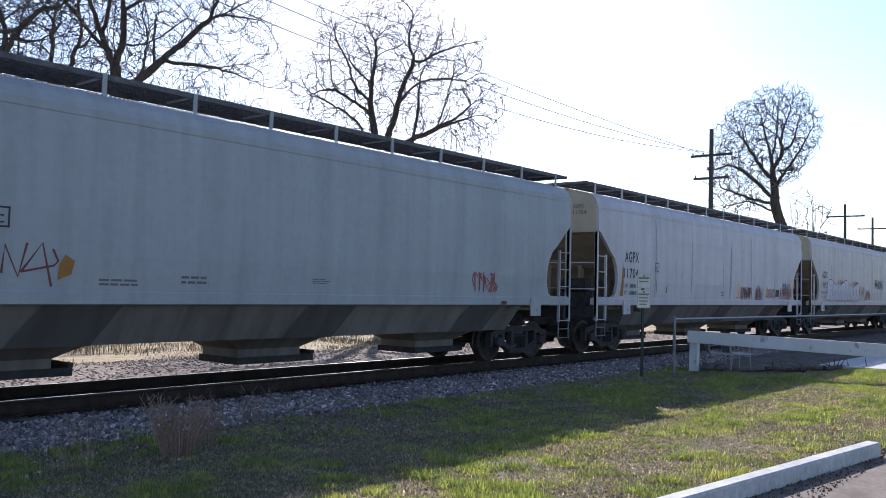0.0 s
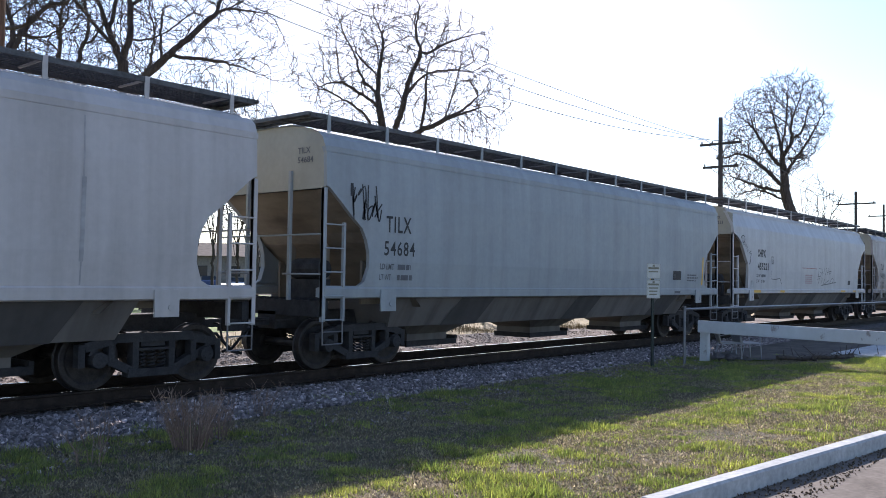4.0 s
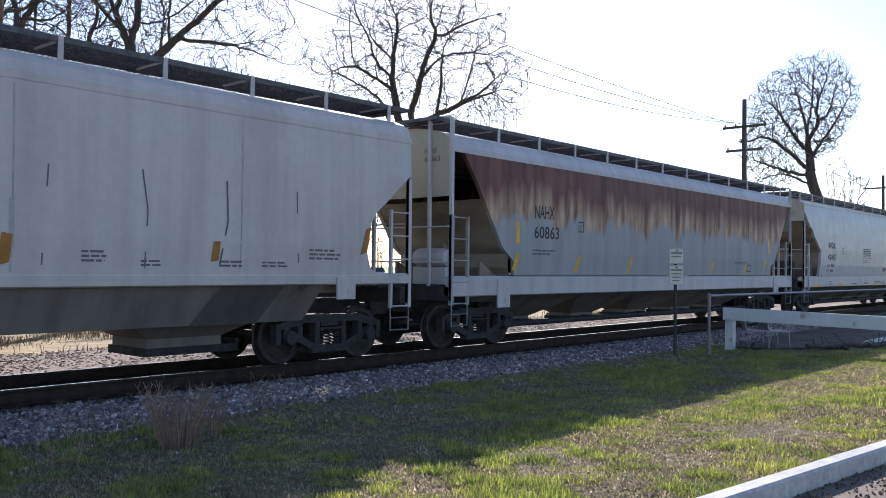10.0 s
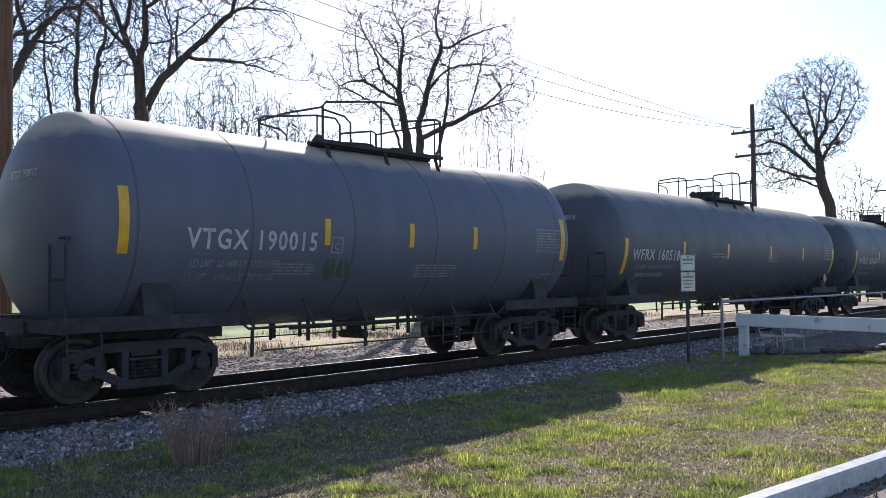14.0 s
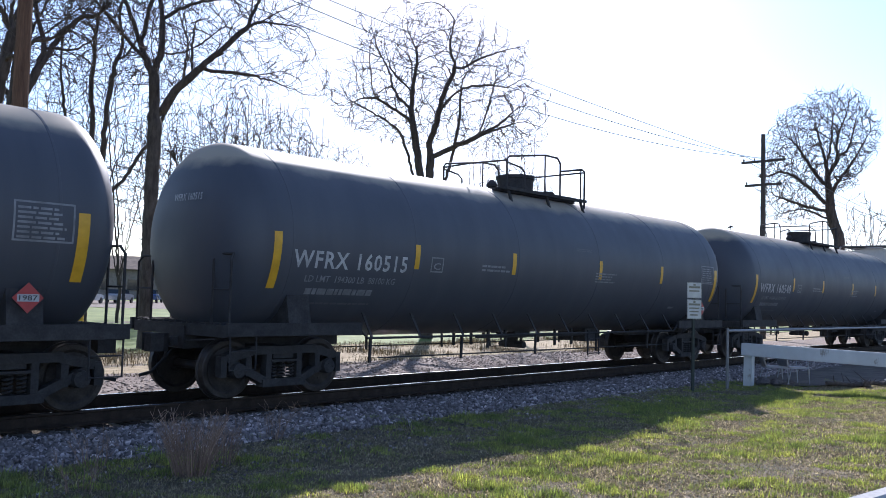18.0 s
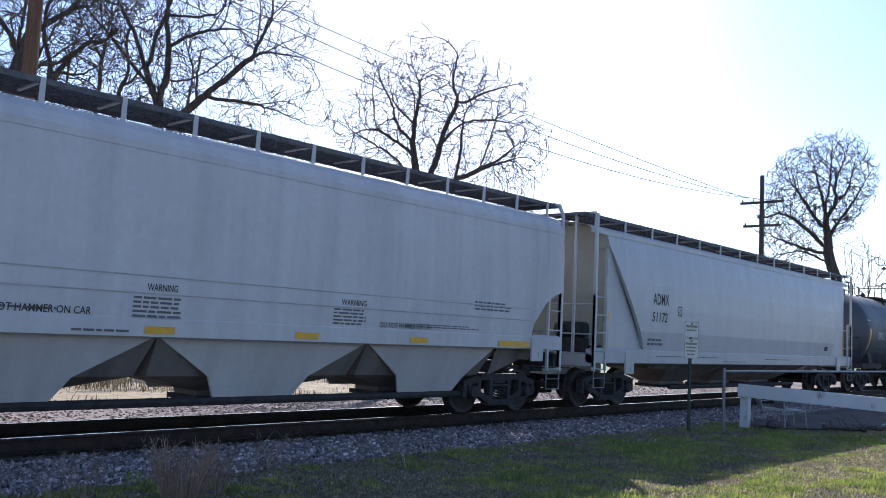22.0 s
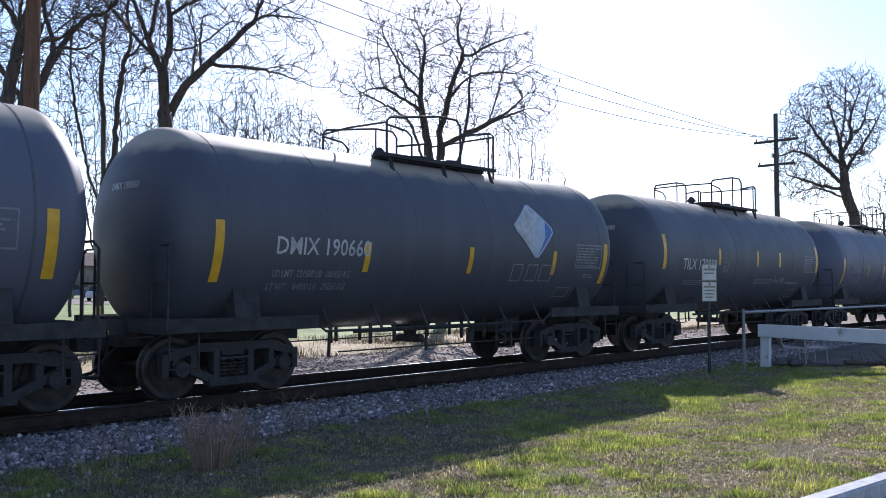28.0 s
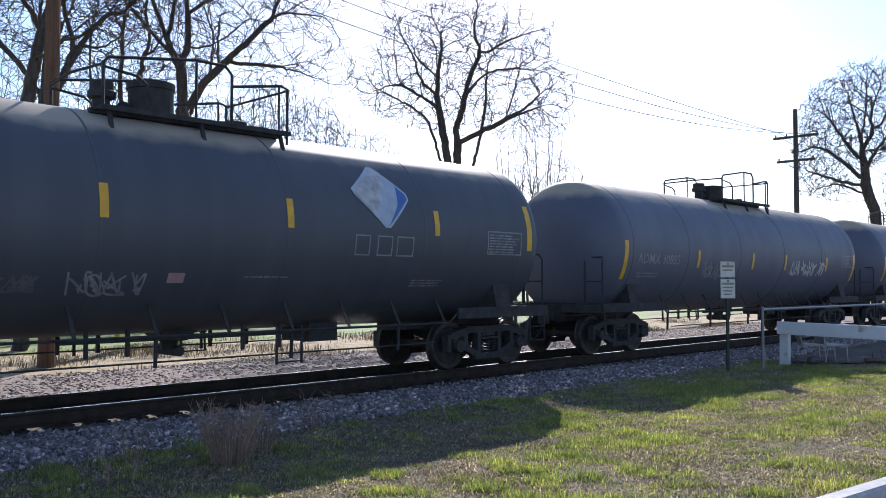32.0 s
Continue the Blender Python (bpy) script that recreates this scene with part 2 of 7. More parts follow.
GREEN_POST = plain("dark_green_steel_post", (.03, .04, .034), .6)
GALVP = plain("dull_galvanised_pipe", (.22, .22, .23), .5, .6)
SIGNW = plain("white_sign_sheet", (.60, .59, .54), .5, wear=.2)
SIGNT = plain("faded_sign_print", (.25, .23, .16), .6)
CHAIRM = plain("weathered_aluminium", (.34, .34, .35), .5, .5)
WIRE = plain("dark_cable", (.05, .05, .055), .6)
WEED = rough_mat("dead_weed_stalks", (.26, .17, .125), (.42, .30, .23), 6, .95, 0, per=.5)
BIRD = plain("dark_feathers", (.03, .03, .032), .8)
GLASSM, _t, _b = mat("car_glass", .08, 0, .6)
_b.inputs["Base Color"].default_value = (.02, .025, .03, 1)


def grass_mat(name, stops, scale, coarse, var=0.0, bumps=0.0):
    """Mottled ground cover: broad patches broken up by finer ones."""
    m, t, b = mat(name, .9, 0, .15)
    f = mix(t, coarse, noise_of(t, scale, 4, (1, 1, 0), rough=.6), noise_of(t, 1.1, 6, (1, 1, 0), rough=.7))
    c = ramp(t, f, stops)
    if var:
        g = t.nodes.new("ShaderNodeNewGeometry")
        c = mix(t, var, c, ramp(t, g.outputs["Random Per Island"], ((0, grey(.22)), (.55, grey(.95)), (1, grey(1.9)))), "MULTIPLY")
    t.links.new(c, b.inputs["Base Color"])
    if bumps:
        bump(t, b, noise_of(t, 28, 6), bumps, .03)
    else:
        # thin leaves let the low sun through
        t.links.new(mix(t, .5, c, (.24, .215, .175)), b.inputs["Base Color"])
        tr, ms = t.nodes.new("ShaderNodeBsdfTranslucent"), t.nodes.new("ShaderNodeMixShader")
        ms.inputs[0].default_value = .5
        t.links.new(c, tr.inputs[0])
        t.links.new(b.outputs[0], ms.inputs[1])
        t.links.new(tr.outputs[0], ms.inputs[2])
        t.links.new(ms.outputs[0], t.nodes["Material Output"].inputs[0])
    return m


SOIL = grass_mat("lawn_soil", ((.36, (.07, .068, .045)), (.46, (.12, .105, .07)), (.54, (.18, .14, .10)), (.66, (.25, .195, .14))), 14, .5, 0, 1.0)
BLADE = grass_mat("grass_blades", ((.32, (.085, .13, .03)), (.46, (.23, .30, .05)), (.60, (.48, .50, .09))), 5, .5, .8)
THATCH = grass_mat("dry_thatch", ((.34, (.13, .105, .062)), (.48, (.29, .24, .142)), (.62, (.46, .39, .245))), 9, .4, .9)
FIELD = rough_mat("far_lawn", (.10, .15, .03), (.20, .25, .06), .35, .9, .3, .02)
DRY = rough_mat("dry_straw_grass", (.22, .17, .09), (.42, .33, .19), 3, .95, .5, .03, per=.6)


# ---- mesh helpers ----
def part(name, bm, material, parent, label="", smooth=False, m=None):
    me = bm
    if isinstance(bm, bmesh.types.BMesh):
        me = bpy.data.meshes.new(name)
        bm.to_mesh(me)
        bm.free()
        for x in (material if isinstance(material, (list, tuple)) else [material]):
            me.materials.append(x)
        if smooth:
            me.polygons.foreach_set("use_smooth", [True] * len(me.polygons))
    ob = new(name, me)
    if parent:
        ob.parent = parent
    if m is not None:
        ob.matrix_basis = m
    if label:
        ob["label"] = label
    return ob


def from_arrays(name, verts, faces, material, parent=None):
    """Mesh from numpy arrays, all faces of one size."""
    me = bpy.data.meshes.new(name)
    n, k = faces.shape
    me.vertices.add(len(verts))
    me.vertices.foreach_set("co", np.asarray(verts, np.float32).ravel())
    me.loops.add(n * k)
    me.loops.foreach_set("vertex_index", faces.astype(np.int32).ravel())
    me.polygons.add(n)
    me.polygons.foreach_set("loop_start", np.arange(0, n * k, k, dtype=np.int32))
    me.update(calc_edges=True)
    me.materials.append(material)
    ob = new(name, me)
    if parent:
        ob.parent = parent
    return ob


def box(bm, x0, x1, y0, y1, z0, z1, mi=0):
    v = [bm.verts.new(p) for p in ((x0, y0, z0), (x1, y0, z0), (x1, y1, z0), (x0, y1, z0), (x0, y0, z1), (x1, y0, z1), (x1, y1, z1), (x0, y1, z1))]
    for f in ((3, 2, 1, 0), (4, 5, 6, 7), (0, 1, 5, 4), (1, 2, 6, 5), (2, 3, 7, 6), (3, 0, 4, 7)):
        bm.faces.new([v[i] for i in f]).material_index = mi
    return bm


def bar(bm, a, b, w, h=None, up=(0, 0, 1)):
    """Square bar from a to b."""
    h = h or w
    a, b = Vector(a), Vector(b)
    d = (b - a).normalized()
    u = Vector(up) if abs(d.dot(Vector(up))) < .95 else Vector((1, 0, 0))
    s = d.cross(u).normalized()
    u = s.cross(d).normalized()
    r = [[bm.verts.new(p + s * i * w / 2 + u * j * h / 2) for i, j in ((-1, -1), (1, -1), (1, 1), (-1, 1))] for p in (a, b)]
    for i in range(4):
        bm.faces.new((r[0][i], r[0][(i + 1) % 4], r[1][(i + 1) % 4], r[1][i]))
    bm.faces.new(r[0][::-1])
    bm.faces.new(r[1])
    return bm


def tube(bm, pts, rad, n=6, caps=True):
    """Round tube along points; rad is one radius or one for each point."""
    pts = [Vector(p) for p in pts]
    rads = rad if isinstance(rad, (list, tuple)) else [rad] * len(pts)
    prev, s = None, None
    rings = []
    for i, p in enumerate(pts):
        d = (pts[min(i + 1, len(pts) - 1)] - pts[max(i - 1, 0)]).normalized()
        if s is None:
            s = d.orthogonal().normalized()
        s = (s - d * s.dot(d)).normalized()
        u = d.cross(s)
        rings.append([bm.verts.new(p + (s * math.cos(a) + u * math.sin(a)) * rads[i]) for a in (2 * math.pi * k / n for k in range(n))])
    for a, b in zip(rings, rings[1:]):
        for k in range(n):
            bm.faces.new((a[k], a[(k + 1) % n], b[(k + 1) % n], b[k]))
    if caps:
        bm.faces.new(rings[0][::-1])
        bm.faces.new(rings[-1])
    return bm


def prism(bm, poly, y0, y1, axis="y"):
    """Polygon of (x, z) pushed from y0 to y1."""
    put = (lambda a, b, c: (a, c, b)) if axis == "y" else (lambda a, b, c: (c, a, b))
    a = [bm.verts.new(put(p[0], p[1], y0)) for p in poly]
    b = [bm.verts.new(put(p[0], p[1], y1)) for p in poly]
    n = len(poly)
    for i in range(n):
        bm.faces.new((a[i], a[(i + 1) % n], b[(i + 1) % n], b[i]))
    bm.faces.new(a[::-1])
    bm.faces.new(b)
    return bm


def wheel_rings(bm, prof, n, y=0, cx=0, cz=0):
    """Body of revolution about the y axis from (radius, y) pairs."""
    rings = [[bm.verts.new((cx + r * math.cos(2 * math.pi * k / n), y + o, cz + r * math.sin(2 * math.pi * k / n))) for k in range(n)] for r, o in prof]
    for a, b in zip(rings, rings[1:]):
        for k in range(n):
            bm.faces.new((a[k], b[k], b[(k + 1) % n], a[(k + 1) % n]))
    bm.faces.new(rings[0])
    bm.faces.new(rings[-1][::-1])
    return bm


def lettering(s, x, z, w, h, surf, off=.006, slant=0.0, bold=.012, gap=1.0):
    """Letters fitted to a box w by h whose lower left is (x, z), laid on the side that surf(z) gives."""
    cu = bpy.data.curves.new("t", "FONT")
    cu.body, cu.resolution_u, cu.offset, cu.space_character = s, 2, bold, gap
    ob = bpy.data.objects.new("t", cu)
    me = ob.to_mesh()
    co = [tuple(v.co) for v in me.vertices]
    fs = [tuple(p.vertices) for p in me.polygons]
    ob.to_mesh_clear()
    bpy.data.objects.remove(ob)
    bpy.data.curves.remove(cu)
    bm = bmesh.new()
    x0, x1 = min(c[0] for c in co), max(c[0] for c in co)
    y0, y1 = min(c[1] for c in co), max(c[1] for c in co)
    vs = []
    for c in co:
        v = (c[1] - y0) / (y1 - y0) * h
        zz = z + v
        vs.append(bm.verts.new((x + (c[0] - x0) / (x1 - x0) * w + slant * v, surf(zz) - off, zz)))
    for f in fs:
        try:
            bm.faces.new([vs[i] for i in f])
        except ValueError:
            pass
    if h > .15:
        for k in range(1, 5):
            bmesh.ops.bisect_plane(bm, geom=bm.verts[:] + bm.edges[:] + bm.faces[:], plane_co=(0, 0, z + h * k / 5), plane_no=(0, 0, 1))
        for v in bm.verts:
            v.co.y = surf(v.co.z) - off
    return bm


def patch(bm, x0, x1, z0, z1, surf, off=.005, n=1, lean=0.0):
    rows = []
    for i in range(n + 1):
        z = z0 + (z1 - z0) * i / n
        dx = lean * (z - z0)
        rows.append([bm.verts.new((x, surf(z) - off, z)) for x in (x0 + dx, x1 + dx)])
    for a, b in zip(rows, rows[1:]):
        bm.faces.new((a[0], a[1], b[1], b[0]))
    return bm


def stroke(bm, pts, w, surf, off=.007):
    """A sprayed line through (x, z) points."""
    q = []
    for i, p in enumerate(pts):
        a, b = pts[max(i - 1, 0)], pts[min(i + 1, len(pts) - 1)]
        d = Vector((b[0] - a[0], b[1] - a[1]))
        d = d.normalized() if d.length else Vector((1, 0))
        q.append([bm.verts.new((p[0] + s * -d.y * w / 2, surf(p[1] + s * d.x * w / 2) - off, p[1] + s * d.x * w / 2)) for s in (1, -1)])
    for a, b in zip(q, q[1:]):
        bm.faces.new((a[0], a[1], b[1], b[0]))
    return bm


def scrawl(bm, x0, x1, z0, z1, w, surf, loops=5, seed=0, per=9, off=.007):
    """A looping spray tag filling a box."""
    rnd = random.Random(seed)
    cell, h = (x1 - x0) / loops, z1 - z0
    for k in range(loops):
        c = x0 + cell * (k + .5)
        for j in range(rnd.choice((2, 3, 3))):
            key = [(c + cell * rnd.uniform(-.62, .62), z0 + h * rnd.random()) for _ in range(rnd.choice((3, 4, 5)))]
            if j == 0:
                key[0], key[1] = (c + cell * rnd.uniform(-.5, .2), z1), (c + cell * rnd.uniform(-.3, .4), z0)
            pts = []
            for i in range(len(key) - 1):
                a, b, d, e = key[max(i - 1, 0)], key[i], key[i + 1], key[min(i + 2, len(key) - 1)]
                for s in range(per // 2):
                    u = s / (per // 2)
                    pts.append(tuple(b[q] + .5 * u * (d[q] - a[q] + u * (2 * a[q] - 5 * b[q] + 4 * d[q] - e[q] + u * (3 * b[q] - a[q] - 3 * d[q] + e[q]))) for q in (0, 1)))
            pts.append(key[-1])
            stroke(bm, pts, w, surf, off)
    return bm


def ruled(bm, x0, x1, z0, z1, rows, surf, fill=.5, seed=1, off=.006):
    """Bars in place of small print."""
    rnd = random.Random(seed)
    h = (z1 - z0) / rows
    for i in range(rows):
        z = z1 - (i + 1) * h
        x = x0
        end = x0 + (x1 - x0) * rnd.uniform(.75, 1)
        while x < end:
            e = min(end, x + rnd.uniform(.06, .22))
            patch(bm, x, e, z, z + h * fill, surf, off)
            x = e + .025
    return bm


def frame_box(bm, x0, x1, z0, z1, w, surf, off=.006):
    patch(bm, x0, x1, z0, z0 + w, surf, off)
    patch(bm, x0, x1, z1 - w, z1, surf, off)
    patch(bm, x0, x0 + w, z0 + w, z1 - w, surf, off, 4)
    patch(bm, x1 - w, x1, z0 + w, z1 - w, surf, off, 4)
    return bm


# ---- train: shared running gear ----
GAUGE_Y, RAIL_Z, SPEED = 12.35, .145, 11.77
SHARED = {}


def shared(key, make):
    if key not in SHARED:
        SHARED[key] = make()
    return SHARED[key]


def mesh_of(name, bm, materials, smooth=False):
    me = bpy.data.meshes.new(name)
    bm.to_mesh(me)
    bm.free()
    for x in (materials if isinstance(materials, (list, tuple)) else [materials]):
        me.materials.append(x)
    if smooth:
        me.polygons.foreach_set("use_smooth", [True] * len(me.polygons))
    return me


def make_bolster():
    bm = bmesh.new()
    prism(bm, [(-1.05, .62), (-.5, .46), (.5, .46), (1.05, .62), (1.05, .74), (.5, .82), (-.5, .82), (-1.05, .74)], -.2, .2, axis="x")
    wheel_rings(bm, [(.05, -.01), (.05, .01)], 8, 0, 0, .7)
    box(bm, -.22, .22, -.22, .22, .8, .98)
    bar(bm, (-.5, 0, .42), (.5, 0, .42), .12, .1)
    return mesh_of("bolster", bm, STEEL)


def make_frame():
    """Cast side frame with its two pedestals, windows and bow."""
    bm = bmesh.new()
    for s in (-1, 1):
        bar(bm, (s * 1.08, 0, .64), (s * .62, 0, .74), .16, .13)
        bar(bm, (s * 1.0, 0, .58), (s * .36, 0, .27), .15, .12)
        bar(bm, (s * .30, 0, .74), (s * .30, 0, .27), .16, .10)
        box(bm, s * 1.13 - .05, s * 1.13 + .05, -.08, .08, .36, .68)
        box(bm, s * .68 - .05, s * .68 + .05, -.08, .08, .36, .66)
        wheel_rings(bm, [(.05, -.16), (.115, -.15), (.125, -.06), (.125, .08)], 12, 0, s * .89, .457)
        for k in range(3):
            wheel_rings(bm, [(.012, -.17), (.012, -.15)], 6, 0, s * .89 + .06 * math.cos(k * 2.1), .457 + .06 * math.sin(k * 2.1))
    bar(bm, (-.66, 0, .755), (.66, 0, .755), .17, .13)
    bar(bm, (-.42, 0, .235), (.42, 0, .235), .19, .12)
    return mesh_of("side_frame", bm, STEEL)


def make_springs():
    bm = bmesh.new()
    for x in (-.17, 0, .17):
        pts = [(x + .06 * math.cos(a), .06 * math.sin(a), .30 + .27 * i / 30) for i, a in enumerate(j * 1.05 for j in range(31))]
        tube(bm, pts, .014, 4)
    box(bm, -.26, .26, -.1, .1, .565, .60)
    return mesh_of("spring_nest", bm, STEEL)


def make_wheelset():
    bm = bmesh.new()
    tube(bm, [(0, -1.0, 0), (0, 1.0, 0)], .075, 10)
    for s in (-1, 1):
        prof = [(.11, .1), (.13, .06), (.34, .045), (.38, .07), (.44, .07), (.457, .06), (.462, -.05), (.485, -.065), (.485, -.085), (.40, -.085), (.36, -.03), (.14, -.05), (.11, -.08)]
        wheel_rings(bm, [(r, o * s) for r, o in prof], 28, s * .755)
        for k in range(4):
            a = k * math.pi / 2
            box(bm, .22 * math.cos(a) - .02, .22 * math.cos(a) + .02, s * .80, s * .815, .22 * math.sin(a) - .02, .22 * math.sin(a) + .02)
    bmesh.ops.recalc_face_normals(bm, faces=bm.faces)
    return mesh_of("wheelset", bm, WHEEL)


WHEELSETS = {-1: [], 1: []}


def add_truck(car, x):
    b = part("truck", shared("bolster", make_bolster), None, car, "dark cast steel three-piece truck", m=pose(x, 0, 0))
    for s in (-1, 1):
        part("side_frame", shared("frame", make_frame), None, b, m=pose(0, s * 1.0, 0))
        part("spring_nest", shared("springs", make_springs), None, b, m=pose(0, s * 1.0, 0))
        w = part("wheelset", shared("wheelset", make_wheelset), None, b, "worn steel wheels on an axle", m=pose(s * .89, 0, .457))
        WHEELSETS[s].append(w)


def make_coupler():
    bm = bmesh.new()
    box(bm, -.45, .32, -.09, .09, .80, .94)
    prism(bm, [(-.50, -.10), (-.62, -.17), (-.82, -.14), (-.86, -.02), (-.74, .02), (-.70, .10), (-.80, .17), (-.74, .22), (-.52, .17)], .72, 1.0, axis="y")
    for v in bm.verts:
        if abs(v.co.y) > .5:
            v.co = Vector((v.co.x, v.co.z, v.co.y))
    bmesh.ops.recalc_face_normals(bm, faces=bm.faces)
    tube(bm, [(-.3, .25, .86), (-.36, .25, .6)], .02, 6)
    bar(bm, (-.3, .25, .86), (-.3, -1.1, .95), .025)
    return mesh_of("coupler", bm, STEEL)


def make_hose():
    bm = bmesh.new()
    tube(bm, [(.1, .3, .72), (-.2, .3, .70), (-.4, .28, .52), (-.58, .25, .37), (-.78, .24, .33)], .028, 7)
    tube(bm, [(.1, .3, .72), (.1, .3, .80)], .05, 8)
    return mesh_of("brake_hose", bm, HOSE)


def add_ends(car, L, inset=0.0):
    for x, rz in ((inset, 0), (L - inset, 180)):
        part("coupler", shared("coupler", make_coupler), None, car, "dark steel knuckle coupler", m=pose(x, 0, 0, 0, 0, rz))
        part("brake_hose", shared("hose", make_hose), None, car, "drooping black rubber brake hose", m=pose(x, 0, 0, 0, 0, rz))


# ---- covered hopper cars ----
def interp(pts, v):
    if v <= pts[0][0]:
        return pts[0][1]
    for (a, p), (b, q) in zip(pts, pts[1:]):
        if v <= b:
            return p + (q - p) * (v - a) / (b - a)
    return pts[-1][1]


CUT_ROUND = [(1.5, .76), (1.62, .98), (1.9, 1.08), (2.15, 1.07), (2.4, 1.0), (2.6, .88), (2.8, .62), (3.0, .40), (3.27, .08), (3.3, 0)]
CUT_ANGLE = [(1.5, 1.36), (2.4, 1.32), (2.55, 1.18), (3.15, .68), (3.35, .30), (3.42, .06), (3.45, 0)]
CUT_STEP = [(1.4, 1.66), (1.9, 1.72), (2.43, 1.76), (2.95, 1.05), (3.02, .98), (3.24, .84), (3.28, .70), (3.45, .52), (3.55, .42), (3.95, .16), (4.0, .1)]
CUT_WIDE = [(1.4, 1.13), (1.5, 1.11), (1.9, 1.03), (2.36, .62), (2.55, .28), (2.62, .06), (2.66, 0)]
CUT_RAKE = [(1.1, 2.4), (1.45, 2.33), (1.9, 2.05), (2.6, 1.55), (3.3, 1.05), (3.8, .72), (3.9, .66), (4.3, .64)]
CUT_RUST = [(1.44, 2.0), (1.8, 1.95), (2.07, 1.56), (2.87, 1.02), (3.4, .68), (3.9, .34), (4.05, .3)]

PROF_CURVED = [(1.50, 1.56), (2.0, 1.595), (2.6, 1.60), (3.3, 1.60), (3.9, 1.57), (4.0, 1.52)]
PROF_SHOULDER = [(1.48, 1.57), (2.2, 1.60), (3.3, 1.60), (3.66, 1.58), (3.72, 1.56), (4.12, 1.36), (4.2, 1.3)]
PROF_DRUM = [(1.42, 1.52), (1.9, 1.585), (2.5, 1.60), (3.1, 1.585), (3.7, 1.52), (4.1, 1.43), (4.25, 1.36)]


def make_grating(L, y0, y1, z):
    bm = bmesh.new()
    n = int((L + .3) / .07)
    for i in range(n + 1):
        x = -.15 + (L + .3) * i / n
        box(bm, x - .011, x + .011, y0, y1, z - .02, z)
    for j in range(9):
        y = y0 + (y1 - y0) * j / 8
        w = .02 if j in (0, 8) else .009
        d = .075 if j in (0, 8) else .03
        box(bm, -.15, L + .15, y - w, y + w, z - d, z + .004)
    return mesh_of("running_board", bm, GALV)


def make_crossover(z):
    bm = bmesh.new()
    for i in range(41):
        y = -1.3 + 2.6 * i / 40
        box(bm, -.2, .2, y - .012, y + .012, z - .03, z)
    for d in (-.2, 0, .2):
        box(bm, d - .015, d + .015, -1.32, 1.32, z - .06, z + .004)
    return mesh_of("end_running_board", bm, GALV)


def make_bracket(s, z1, crown, z, brace, pm):
    bm = bmesh.new()
    box(bm, -.035, .035, s * 1.29 - .012, s * 1.29 + .012, z1 + .02, z + .01)
    box(bm, -.02, .02, min(s * .5, s * 1.29), max(s * .5, s * 1.29), z - .05, z - .022)
    if brace:
        bar(bm, (0, s * 1.29, z - .03), (.45, s * .5, crown + .05), .045)
    return mesh_of("walkway_bracket", bm, pm)


def ladder(car, x0, x1, y, z0, z1, zs, mat_, tall=None):
    bm = bmesh.new()
    box(bm, x0 - .035, x0 + .035, y - .03, y + .05, z0, tall or z1)
    box(bm, x1 - .025, x1 + .025, y - .03, y + .03, z0, z1)
    for z in zs:
        tube(bm, [(x0, y - .03, z), (x1, y - .03, z)], .014, 6)
    return part("ladder", bm, mat_, car, "steel side ladder with round rungs")


